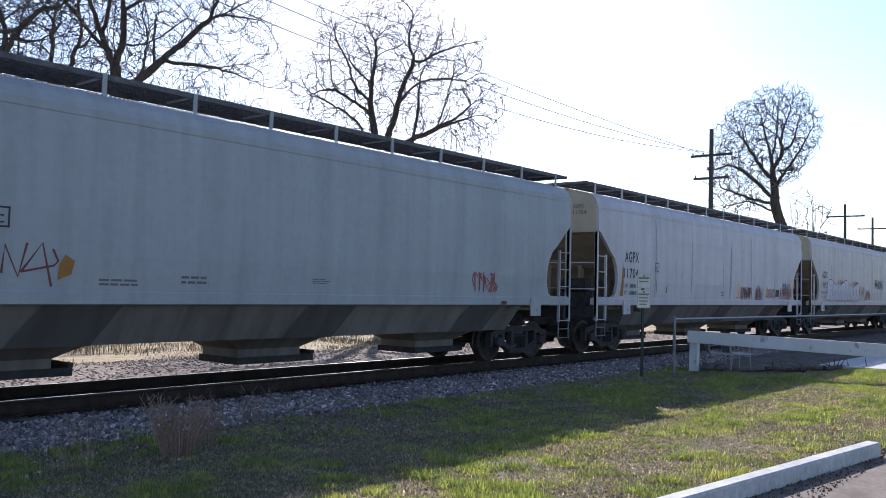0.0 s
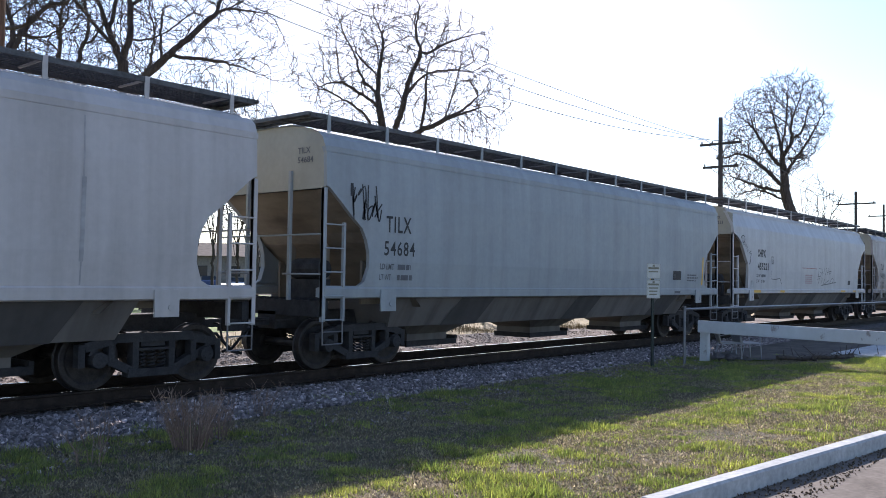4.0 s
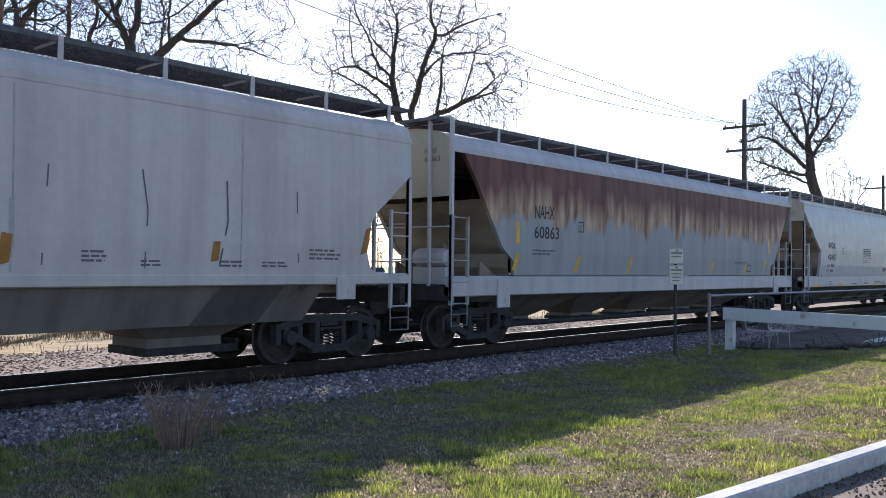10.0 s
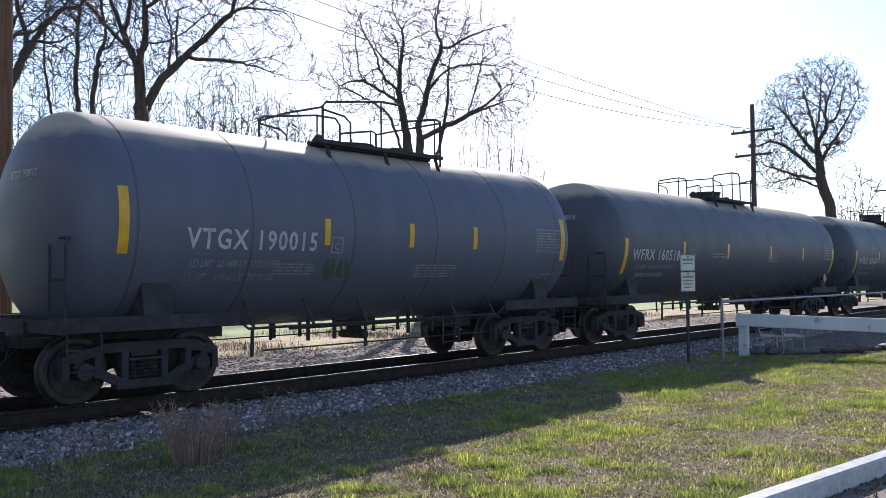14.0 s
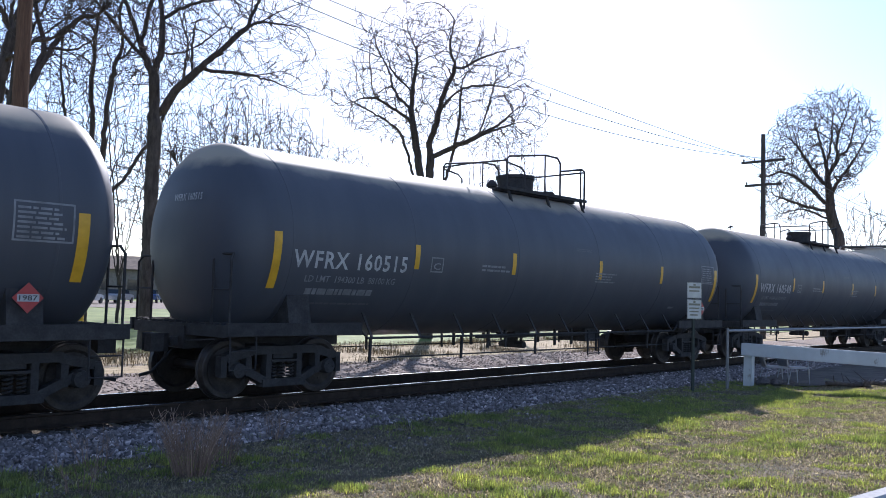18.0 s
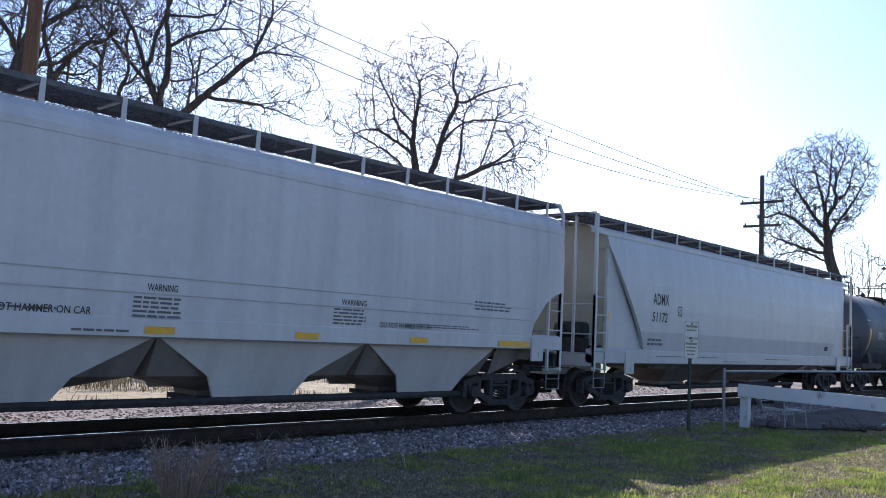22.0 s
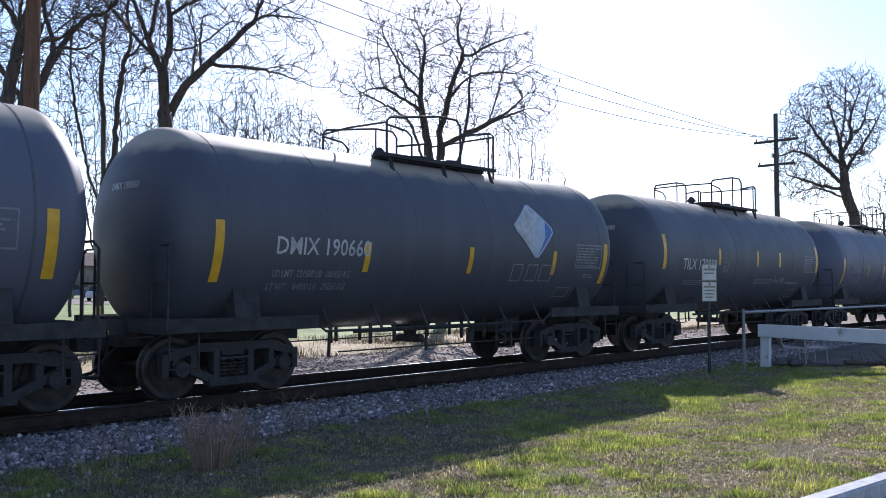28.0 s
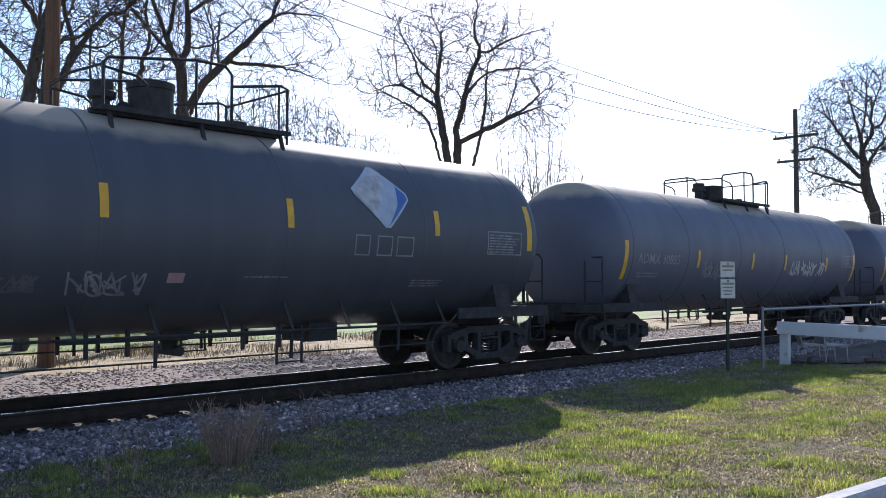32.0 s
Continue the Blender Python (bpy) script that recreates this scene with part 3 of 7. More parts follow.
def hopper(L, prof, cut, paint_, sill, bays, label, style="gate", plates=False, pad=1.38, crown=4.40, walk_z=4.61, end_paint=None, rake=False, posts=False, struts=1.5, brace=False, tank=False, endz=3.27, sill_paint=None, run=None):
    car = tagged(new("covered_hopper_car"), label, "freight car", "cars of the freight train")
    pm = PAINT[paint_]
    em = PAINT[end_paint or "cream"]
    sm = PAINT[sill_paint or paint_]
    z0, z1 = prof[0][0], prof[-1][0]
    surf = lambda z: -interp(prof, z)
    zs = sorted({round(z, 3) for z in [z0 + (z1 - z0) * i / 22 for i in range(23)] + [p[0] for p in prof] + [c[0] for c in cut if z0 <= c[0] <= z1]})
    # side panels, with a returned edge at the open ends
    for s in (-1, 1):
        bm = bmesh.new()
        grid = []
        for z in zs:
            a, y = interp(cut, z), -surf(z) * s
            yi = y - s * .10
            grid.append([bm.verts.new(p) for p in ((a + .02, yi, z), (a, y, z), (L * .25, y, z), (L * .5, y, z), (L * .75, y, z), (L - a, y, z), (L - a - .02, yi, z))])
        for p, q in zip(grid, grid[1:]):
            for i in range(6):
                bm.faces.new((p[i], p[i + 1], q[i + 1], q[i]))
        bmesh.ops.recalc_face_normals(bm, faces=bm.faces)
        part("side_panel", bm, pm, car, smooth=False)
    # arched roof
    bm = bmesh.new()
    ye = prof[-1][1]
    bow = .7 if prof is PROF_CURVED else .8
    crown = max(crown, 4.46) if prof is PROF_CURVED else crown
    rm = sm
    arch = [(-ye - .02, z1 - .08), (-ye - .03, z1 + .01)] + [(-ye * math.cos(math.pi * k / 14) ** 1, z1 + .01 + (crown - z1) * math.sin(math.pi * k / 14) ** bow) for k in range(1, 14)] + [(ye + .03, z1 + .01), (ye + .02, z1 - .08)]
    ra = [bm.verts.new((-.02, y, z)) for y, z in arch]
    rb = [bm.verts.new((L + .02, y, z)) for y, z in arch]
    for i in range(len(arch) - 1):
        bm.faces.new((ra[i], rb[i], rb[i + 1], ra[i + 1]))
    part("roof", bm, rm, car)
    # eave rail
    bm = bmesh.new()
    for s in (-1, 1):
        box(bm, -.02, L + .02, s * (ye + .035) - .02, s * (ye + .035) + .02, z1 - .09, z1 + .012)
    part("eave_rail", bm, rm, car)
    # hatch trough along the crown
    bm = bmesh.new()
    prism(bm, [(-.38, crown - .03), (-.34, crown + .08), (.34, crown + .08), (.38, crown - .03)], .25, L - .25, axis="x")
    n = int(L / 1.6)
    for i in range(n):
        x = .5 + (L - 1) * i / (n - 1)
        box(bm, x - .04, x + .04, -.40, .40, crown + .08, crown + .12)
    part("hatch_cover", bm, pm, car, "long pale trough hatch cover")
    # running boards
    for s in (-1, 1):
        a, b = (-1.28, -.42) if s < 0 else (.42, 1.28)
        part("running_board", shared(("grate", round(L, 2), s, walk_z), lambda: make_grating(L, a, b, walk_z)), None, car, "open steel grating running board")
    for x in (.0, L):
        part("end_running_board", shared(("cross", walk_z), lambda: make_crossover(walk_z)), None, car, "open steel grating crossover board", m=pose(x, 0, 0))
    n = int(L / struts)
    for i in range(n + 1):
        x = .3 + (L - .6) * i / n
        for s in (-1, 1):
            part("walkway_bracket", shared(("bracket", sill_paint or paint_, s, z1, crown, walk_z, brace), lambda: make_bracket(s, z1, crown, walk_z, brace, sm)), None, car, m=pose(x, 0, 0))
    # side sills, with jacking pads
    sb, st = sill
    for s in (-1, 1):
        bm = bmesh.new()
        ys = prof[0][1]
        prism(bm, [(s * (ys - .2), sb + .03), (s * (ys - .02), sb), (s * (ys + .02), sb + .02), (s * (ys + .03), st), (s * (ys - .03), st + .05), (s * (ys - .2), st)], .0, L, axis="x")
        for x in (pad, L - pad - .4) if pad else ():
            box(bm, x, x + .4, s * (ys + .045) - .02, s * (ys + .045) + .02, sb - .24, st - .02)
            wheel_rings(bm, [(.055, -.01), (.055, .01)], 10, s * (ys + .07), x + .27, sb - .1)
        bmesh.ops.recalc_face_normals(bm, faces=bm.faces)
        part("side_sill", bm, sm, car)
    # under-body: slope sheets and discharge bays, in the paint darkened for shade
    gm = PAINT["shaded_belly"]
    if style == "gate":
        bm = bmesh.new()
        a, b = 2.1, L - 2.1
        for s in (-1, 1):
            pts = [(a - .2, 1.46, sb + .05), (b + .2, 1.46, sb + .05), (b, 1.1, .74), (a, 1.1, .74)]
            bm.faces.new([bm.verts.new((x, s * y, z)) for x, y, z in pts])
        bm.faces.new([bm.verts.new(p) for p in ((a, -1.1, .74), (b, -1.1, .74), (b, 1.1, .74), (a, 1.1, .74))])
        for x, q in ((a, a - .2), (b, b + .2)):
            bm.faces.new([bm.verts.new(p) for p in ((x, -1.1, .74), (x, 1.1, .74), (q, 1.46, sb + .05), (q, -1.46, sb + .05))])
        bmesh.ops.recalc_face_normals(bm, faces=bm.faces)
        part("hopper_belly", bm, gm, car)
        for x0, x1 in bays:
            bm = bmesh.new()
            r = [[bm.verts.new(p) for p in ((x0 - d, -w, z), (x1 + d, -w, z), (x1 + d, w, z), (x0 - d, w, z))] for d, w, z in ((.45, .85, .76), (0, .52, .52), (0, .52, .36))]
            for p, q in zip(r, r[1:]):
                for i in range(4):
                    bm.faces.new((p[i], q[i], q[(i + 1) % 4], p[(i + 1) % 4]))
            bm.faces.new(r[-1])
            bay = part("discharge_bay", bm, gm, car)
            bm = bmesh.new()
            box(bm, x0 - .05, x1 + .3, -.56, .56, .26, .38)
            bar(bm, (x1 + .25, -.6, .42), (x1 + .25, .6, .42), .07)
            part("outlet_gate", bm, STEEL, bay, "dark steel sliding gate")
        # dark flat strips on the sides of the belly
        for k, (x0, x1) in enumerate(bays):
            for s in (-1, 1):
                bm = bmesh.new()
                bm.faces.new([bm.verts.new(p) for p in ((x1 - .6, s * 1.475, sb + .02), (x1 + .55, s * 1.475, sb + .02), (x1 + .25, s * 1.115, .73), (x1 - .95, s * 1.115, .73))])
                part("belly_strip", bm, PAINT["brace"], car)
    else:
        edges = [bays[0][0] - .95] + [(a[1] + b[0]) / 2 for a, b in zip(bays, bays[1:])] + [bays[-1][1] + .95]
        pk = style
        for (x0, x1), e0, e1 in zip(bays, edges, edges[1:]):
            bm = bmesh.new()
            r = [[bm.verts.new(p) for p in ((a, -w, z), (b, -w, z), (b, w, z), (a, w, z))] for a, b, w, z in ((e0, e1, 1.44, sb + .06), (e0 + .1, e1 - .1, 1.0, pk), (x0, x1, .34, .52), (x0, x1, .32, .42))]
            for p, q in zip(r, r[1:]):
                for i in range(4):
                    bm.faces.new((p[i], q[i], q[(i + 1) % 4], p[(i + 1) % 4]))
            bm.faces.new(r[-1])
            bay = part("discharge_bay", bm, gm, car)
            bm = bmesh.new()
            box(bm, x0 - .08, x1 + .08, -.42, .42, .36, .44)
            tube(bm, [((x0 + x1) / 2, -.75, .41), ((x0 + x1) / 2, .75, .41)], .05, 8)
            part("outlet_gate", bm, STEEL, bay, "dark steel sliding gate")
        for (x0, x1), e0, e1 in zip(bays, edges, edges[1:]):
            for s in (-1, 1):
                if plates:
                    bm = bmesh.new()
                    prism(bm, [(e0 + .04, sb + .01), (e1 - .04, sb + .01), (x1 + .32, .80), (x1 + .12, .48), (x0 - .12, .48), (x0 - .32, .80)], s * 1.36, s * 1.40)
                    for v in bm.verts:
                        v.co.y -= s * .42 * (sb - v.co.z) / (sb - .48)
                    part("bay_side_plate", bm, pm, car)
        bm = bmesh.new()
        tube(bm, [(bays[0][0] - .6, -.95, .42), (bays[-1][1] + .6, -.95, .42)], .065, 8)
        part("side_pipe", bm, STEEL, car)
        for s in (-1, 1):
            for a, q in ((edges[0], edges[0] - 1.4), (edges[-1], edges[-1] + 1.4)):
                bm = bmesh.new()
                bm.faces.new([bm.verts.new(p) for p in ((a, s * 1.44, sb + .06), (q, s * 1.44, sb + .06), (q, s * 1.2, sb - .12), (a, s * 1.2, pk))])
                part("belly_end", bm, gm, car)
    # ends: upright sheet, slope sheet, posts, platform, sills
    for x, d in ((0, 1), (L, -1)):
        bm = bmesh.new()
        if rake:
            xe = x + d * .62
            poly = [(-1.46, sb + .4), (1.46, sb + .4), (1.46, z1 - .25), (ye - .02, z1)] + [(y, z) for y, z in arch[-3:1:-1]] + [(-ye + .02, z1), (-1.46, z1 - .25)]
            bm.faces.new([bm.verts.new((xe, y, z)) for y, z in poly])
            bm.faces.new([bm.verts.new((xe - d * .05, y, z)) for y, z in ((-1.5, z1 - .42), (1.5, z1 - .42), (1.5, z1 - .2), (-1.5, z1 - .2))])
            part("end_sheet", bm, em, car, "flat cream end sheet")
            for s in (-1, 1):
                bm = bmesh.new()
                tri = [(x + d * .60, sb + .02), (x + d * (interp(cut, sb + .1) + .1), sb + .02)] + [(x + d * (interp(cut, z) + .06), z) for z in (1.5, 1.9, 2.6, 3.3, 3.8, 4.0)] + [(x + d * .60, 4.05)]
                prism(bm, tri, s * 1.40, s * 1.45)
                part("end_side_sheet", bm, pm, car)
        else:
            poly = [(-1.54, endz), (1.54, endz), (1.54, z1 - .1), (ye, z1)] + [(y, z) for y, z in arch[-3:1:-1]] + [(-ye, z1), (-1.54, z1 - .1)]
            bm.faces.new([bm.verts.new((x + d * .03, y, z)) for y, z in poly])
            part("end_sheet", bm, em, car, "cream upright end sheet")
            bm = bmesh.new()
            run = run or (2.5 if style == "gate" else 2.2)
            line = []
            for k in range(13):
                z = endz + (1.2 - endz) * k / 12
                o = run * k / 12
                line.append((max(o, interp(cut, z) + .02) if cut[0][0] + .45 <= z <= cut[-1][0] else max(o, line[-1][0] if line else 0), z))
            line += [(o + .05, z - .06) for o, z in line[::-1]]
            r = [[bm.verts.new((x + d * (o + .03), y, z)) for y in (-1.54, 1.54)] for o, z in line]
            for p, q in zip(r, r[1:] + r[:1]):
                bm.faces.new((p[0], p[1], q[1], q[0]))
            bmesh.ops.recalc_face_normals(bm, faces=bm.faces)
            part("slope_sheet", bm, PAINT["stain"], car, "sloping end sheet stained brown")
            for s in (-1, 1):
                bm = bmesh.new()
                prism(bm, [(x + d * .9, 1.2), (x + d * 1.05, 1.2), (x + d * 1.05, endz - 1.0), (x + d * .9, endz - .85)], s * .5 - .05, s * .5 + .05)
                part("end_brace", bm, PAINT["stain"], car)
                bm = bmesh.new()
                prism(bm, [(x + d * 1.25, 1.2), (x + d * 2.3, 1.2), (x + d * 1.25, endz - 1.25)], s * 1.2 - .03, s * 1.2 + .03)
                part("end_gusset", bm, PAINT["stain"], car)
        bm = bmesh.new()
        box(bm, min(x, x + d * .16), max(x, x + d * .16), -1.5, 1.5, 1.0, 1.28)
        box(bm, min(x, x + d * 2.4), max(x, x + d * 2.4), -.25, .25, .74, 1.06)
        for i in range(14):
            box(bm, min(x, x + d * .62), max(x, x + d * .62), -1.4 + i * .2, -1.34 + i * .2, 1.28, 1.31)
        part("end_sill", bm, STEEL if not rake else pm, car, "dark end sill with platform")
        bm = bmesh.new()
        top = walk_z - .02 if posts else endz
        for s in (-1, 1):
            box(bm, x - .035, x + .035, s * 1.53 - .035, s * 1.53 + .035, 1.0, top)
            if posts:
                box(bm, x - .03, x + .03, s * .95 - .03, s * .95 + .03, 1.28, top)
            else:
                box(bm, x - .03, x + .03, s * .62 - .03, s * .62 + .03, 1.28, endz + .35)
        tube(bm, [(x - d * .05, -1.52, 2.45), (x - d * .05, 1.52, 2.45)], .016, 6)
        tube(bm, [(x - d * .05, -1.52, 1.75), (x - d * .05, -.5, 1.75)], .016, 6)
        if posts:
            tube(bm, [(x, -1.5, walk_z), (x, 1.5, walk_z)], .03, 6)
        part("end_post", bm, sm, car)
        bm = bmesh.new()
        y = -1.55
        a, b = x, x + d * .47
        lad = PAINT["light"]
        ladder(car, a, b, y, .92, 2.68, [.95 + .42 * i for i in range(5)], pm, None if posts else endz)
        tube(bm, [(a, y, .95), (a, y, .52), (b, y, .52), (b, y, .95)], .016, 6)
        tube(bm, [(a, y, .74), (b, y, .74)], .012, 6)
        part("sill_step", bm, GALVP, car, "bent steel stirrup step")
        if tank or d == 1:
            bm = bmesh.new()
            wheel_rings(bm, [(.03, -.46), (.17, -.42), (.2, -.3), (.2, .3), (.17, .42), (.03, .46)], 14, -.55, x + d * .55, 1.85)
            box(bm, x + d * .55 - .12, x + d * .55 + .12, -1.0, -.1, 1.3, 1.66)
            part("air_reservoir", bm, PAINT["light"] if tank else STEEL, car, "pale steel air reservoir")
        if d == -1:
            bm = bmesh.new()
            pts = [(x - d * .16, .55 + .27 * math.cos(a), 2.2 + .27 * math.sin(a)) for a in (2 * math.pi * k / 20 for k in range(21))]
            tube(bm, pts, .016, 6, caps=False)
            for k in range(5):
                a = k * 1.2566
                bar(bm, (x - d * .16, .55, 2.2), (x - d * .16, .55 + .27 * math.cos(a), 2.2 + .27 * math.sin(a)), .015)
            box(bm, x - .12, x + .12, .4, .7, 2.0, 2.4)
            part("brake_wheel", bm, STEEL, car, "spoked steel hand brake wheel")
    for x in (1.44, L - 1.44):
        add_truck(car, x)
    add_ends(car, L)
    face = prof[0][1] + .033
    return car, lambda z: -face if sb <= z < st + .02 else surf(z)


def marks(car, surf, items):
    """items: kind, colour and numbers for each piece of writing or spray paint."""
    for kind, col, *a in items:
        bm = bmesh.new()
        if kind == "text":
            bm.free()
            bm = lettering(*a[:5], surf, slant=a[5] if len(a) > 5 else 0, bold=a[6] if len(a) > 6 else .012, gap=1.15 if len(a) > 6 else 1.0)
            name = "lettering"
        elif kind == "bars":
            ruled(bm, *a[:5], surf, seed=len(car.children))
            name = "small_print"
        elif kind == "tape":
            patch(bm, *a[:4], surf, n=6)
            name = "reflective_tape"
        elif kind == "box":
            frame_box(bm, *a[:4], .025, surf)
            if len(a) > 4:
                t2 = lettering(a[4], a[0] + .07, a[2] + .05, a[1] - a[0] - .14, (a[3] - a[2]) * .45, surf)
                me = bpy.data.meshes.new("t")
                t2.to_mesh(me)
                t2.free()
                bm.from_mesh(me)
                bpy.data.meshes.remove(me)
            name = "stencil_box"
        elif kind == "plate":
            patch(bm, *a[:4], surf, off=.008, n=4)
            name = "decal"
        elif kind == "tag":
            scrawl(bm, *a[:5], surf, loops=a[5], seed=a[6] if len(a) > 6 else 3)
            name = "spray_tag"
        elif kind == "line":
            stroke(bm, a[0], a[1], surf, a[2] if len(a) > 2 else .007)
            name = "spray_stroke"
        elif kind == "poly":
            bm.faces.new([bm.verts.new((x, surf(z) - (a[1] if len(a) > 1 else .008), z)) for x, z in a[0]])
            bmesh.ops.triangulate(bm, faces=bm.faces)
            bmesh.ops.subdivide_edges(bm, edges=bm.edges[:], cuts=4, use_grid_fill=True)
            for v in bm.verts:
                v.co.y = surf(v.co.z) - (a[1] if len(a) > 1 else .008)
            name = "decal"
        part(name, bm, FLAT[col], car)


def end_marks(car, name, num):
    """Small reporting marks on the leading end sheet."""
    for k, (w, z, h) in enumerate(((.34, 3.92, .11), (.42, 3.75, .11))):
        bm = lettering((name, num)[k], 0, z, w, h, lambda v: 0, off=0)
        for v in bm.verts:
            v.co = Vector((.02, -.78 - v.co.x, v.co.z))
        part("lettering", bm, FLAT["grey"], car)


def weld_streaks(car, surf, L, seed, n=9):
    """Faint dark runs below the vertical panel welds."""
    r = random.Random(seed)
    for k in range(n):
        x = 2.0 + (L - 4) * (k + .5) / n + r.uniform(-.08, .08)
        z1 = r.uniform(2.3, 3.8)
        bm = patch(bmesh.new(), x - .012, x + .012, 1.54, 3.85, surf, .004, 8)
        part("weld_seam", bm, FLAT["film"], car)
        if r.random() < .75:
            z0 = r.uniform(1.55, 1.9)
            bm = patch(bmesh.new(), x - .035, x + .03, z0, z1, surf, .005, 6, r.uniform(-.02, .02))
            part("stain", bm, FLAT["film"], car)


def reporting(name, num, x, z, w1=.84, w2=.86, gap=.44, h=.31, col="black", bold=.012, ld="", lt=""):
    out = [("text", col, name, x, z, w1, h, 0, bold), ("text", col, num, x - .04, z - gap, w2, h * .9, 0, bold)]
    for k, (word, figures) in enumerate((("LD LMT", ld), ("LT WT", lt))):
        zz = z - gap - .26 - .2 * k
        out.append(("text", "grey", word, x - .14, zz, .38 if k == 0 else .31, .11))
        out.append(("text", "grey", figures, x + .34, zz, .46 if k == 0 else .40, .11) if figures else ("bars", "grey", x + .34, x + .78, zz, zz + .2, 1))
    return out


BAYS_A = [(3.3, 4.6), (7.88, 9.28), (12.55, 13.85)]
CARS = []


def place(car, x):
    CARS.append((car, x))


# ---- the hoppers, front to rear ----
c, s = hopper(17.15, PROF_CURVED, CUT_ROUND, "bluegrey", (1.32, 1.5), BAYS_A, "blue-grey covered hopper car with red spray tags rolling on the track")
marks(c, s, [("line", "maroon", [(3.39, 1.73), (3.41, 2.1), (3.6, 1.69), (3.69, 2.13)], .035), ("line", "maroon", [(3.63, 1.75), (3.89, 2.14), (4.04, 1.57)], .035), ("line", "maroon", [(3.65, 1.76), (4.06, 1.85), (4.11, 1.91), (4.03, 2.07)], .03), ("line", "maroon", [(2.95, 2.1), (3.1, 1.7), (3.25, 2.12)], .035), ("poly", "orange", [(4.12, 1.66), (4.3, 1.74), (4.34, 1.92), (4.2, 2.0), (4.13, 1.86)]), ("tag", "red", 13.15, 14.05, 1.62, 2.05, .03, 5, 4), ("box", "black", 2.95, 3.46, 2.31, 2.58, "C"), ("bars", "grey", 4.7, 5.4, 1.6, 1.72, 2), ("bars", "grey", 6.0, 6.5, 1.65, 1.8, 2), ("bars", "grey", 8.6, 9.0, 1.7, 1.8, 3), ("plate", "black", 14.2, 14.4, 1.35, 1.42)])
place(c, .65)
c, s = hopper(17.15, PROF_CURVED, CUT_ROUND, "silver", (1.32, 1.5), BAYS_A, "grey covered hopper car with an orange stain by its lettering")
marks(c, s, reporting("AGPX", "11704", 1.46, 2.52) + [("box", "grey", 3.35, 3.6, 2.3, 2.58, "C"), ("poly", "orange", [(1.24, 1.58), (1.42, 1.58), (1.40, 2.3), (1.34, 2.5)]), ("poly", "orange", [(4.1, 1.7), (4.2, 1.7), (4.17, 1.95)]), ("line", "grey", [(3.45, 2.05), (3.49, 1.73)], .025), ("line", "grey", [(5.23, 2.34), (5.25, 2.21)], .025), ("line", "grey", [(9.3, 2.39), (9.2, 1.64)], .03), ("tag", "red", 14.45, 15.78, 1.56, 2.0, .035, 7, 7), ("tag", "grey", 14.6, 15.6, 1.75, 2.2, .025, 6, 2), ("line", "black", [(15.0, 2.35), (15.05, 2.1), (15.12, 1.95)], .03), ("tape", "yellow", 15.87, 15.97, 1.62, 2.4), ("tape", "yellow", 12.94, 13.04, 1.66, 2.02), ("text", "red", "SORINCK", 12.85, 1.6, 1.0, .36), ("plate", "black", 13.92, 14.32, 1.66, 1.93), ("tag", "red", 11.75, 12.5, 1.52, 1.95, .025, 5, 9), ("tag", "grey", 11.8, 12.2, 1.6, 2.1, .02, 3, 19), ("tag", "red", 10.2, 11.4, 1.55, 1.98, .03, 7, 5), ("tag", "grey", 10.4, 11.2, 1.6, 1.98, .025, 6, 6), ("tape", "yellow", 9.98, 10.1, 1.62, 2.1), ("line", "red", [(9.8, 1.6), (10.1, 1.58), (10.4, 1.64), (10.8, 1.85)], .03), ("box", "grey", 8.45, 8.7, 1.64, 1.78), ("poly", "film", [(9.18, 1.56), (9.30, 1.56), (9.33, 2.4), (9.36, 3.4), (9.29, 3.4), (9.22, 2.4)])])
weld_streaks(c, s, 17.15, 2, 5)
end_marks(c, "AGPX", "11704")
place(c, 19.2)
c, s = hopper(17.15, PROF_CURVED, CUT_ROUND, "beige", (1.32, 1.5), BAYS_A, "beige-grey covered hopper car with big pink bubble graffiti")
items = reporting("AGPX", "19192", 1.49, 2.54, ld="221900", lt="64100")
for x0 in (2.32, 4.92):
    at = x0
    for k, (w, top, foot) in enumerate(((.86, 2.52, 1.30), (.50, 2.36, .9), (.46, 2.34, .9), (.52, 2.32, .9), (.56, 2.42, .8))):
        cx = at + w * .5
        o = []
        for i in range(26):
            a = 2 * math.pi * i / 26
            u, v = math.cos(a), math.sin(a)
            half = w * (.62 if v > .2 else .50 + .16 * foot * (v < -.3))
            o.append((cx + half * (abs(u) ** .75) * (1 if u > 0 else -1) + .06 * v + .03 * math.sin(3 * a + k), 2.0 + (top - 2.0 if v > 0 else .47) * (abs(v) ** .6) * (1 if v > 0 else -1)))
        items.append(("poly", "bubble", o, .008 + k * .004))
        items.append(("line", "red", o + [o[0]], .036, .010 + k * .004))
        items.append(("line", "red", [(cx - .03, 1.58), (cx - .02, 1.8), (cx + .06, 1.95), (cx + .1 * w, 2.08)], .03, .010 + k * .004))
        items.append(("line", "red", [(cx - .12 * w, 2.28), (cx, 2.2), (cx + .16 * w, 2.24), (cx + .12 * w, 2.33)], .026, .010 + k * .004))
        at += w * .98
    items.append(("tape", "yellow", x0 + 1.86, x0 + 1.97, 1.62, 2.08))
    items.append(("tag", "red", x0 + 1.6, x0 + 2.7, 2.3, 2.5, .03, 4, 15))
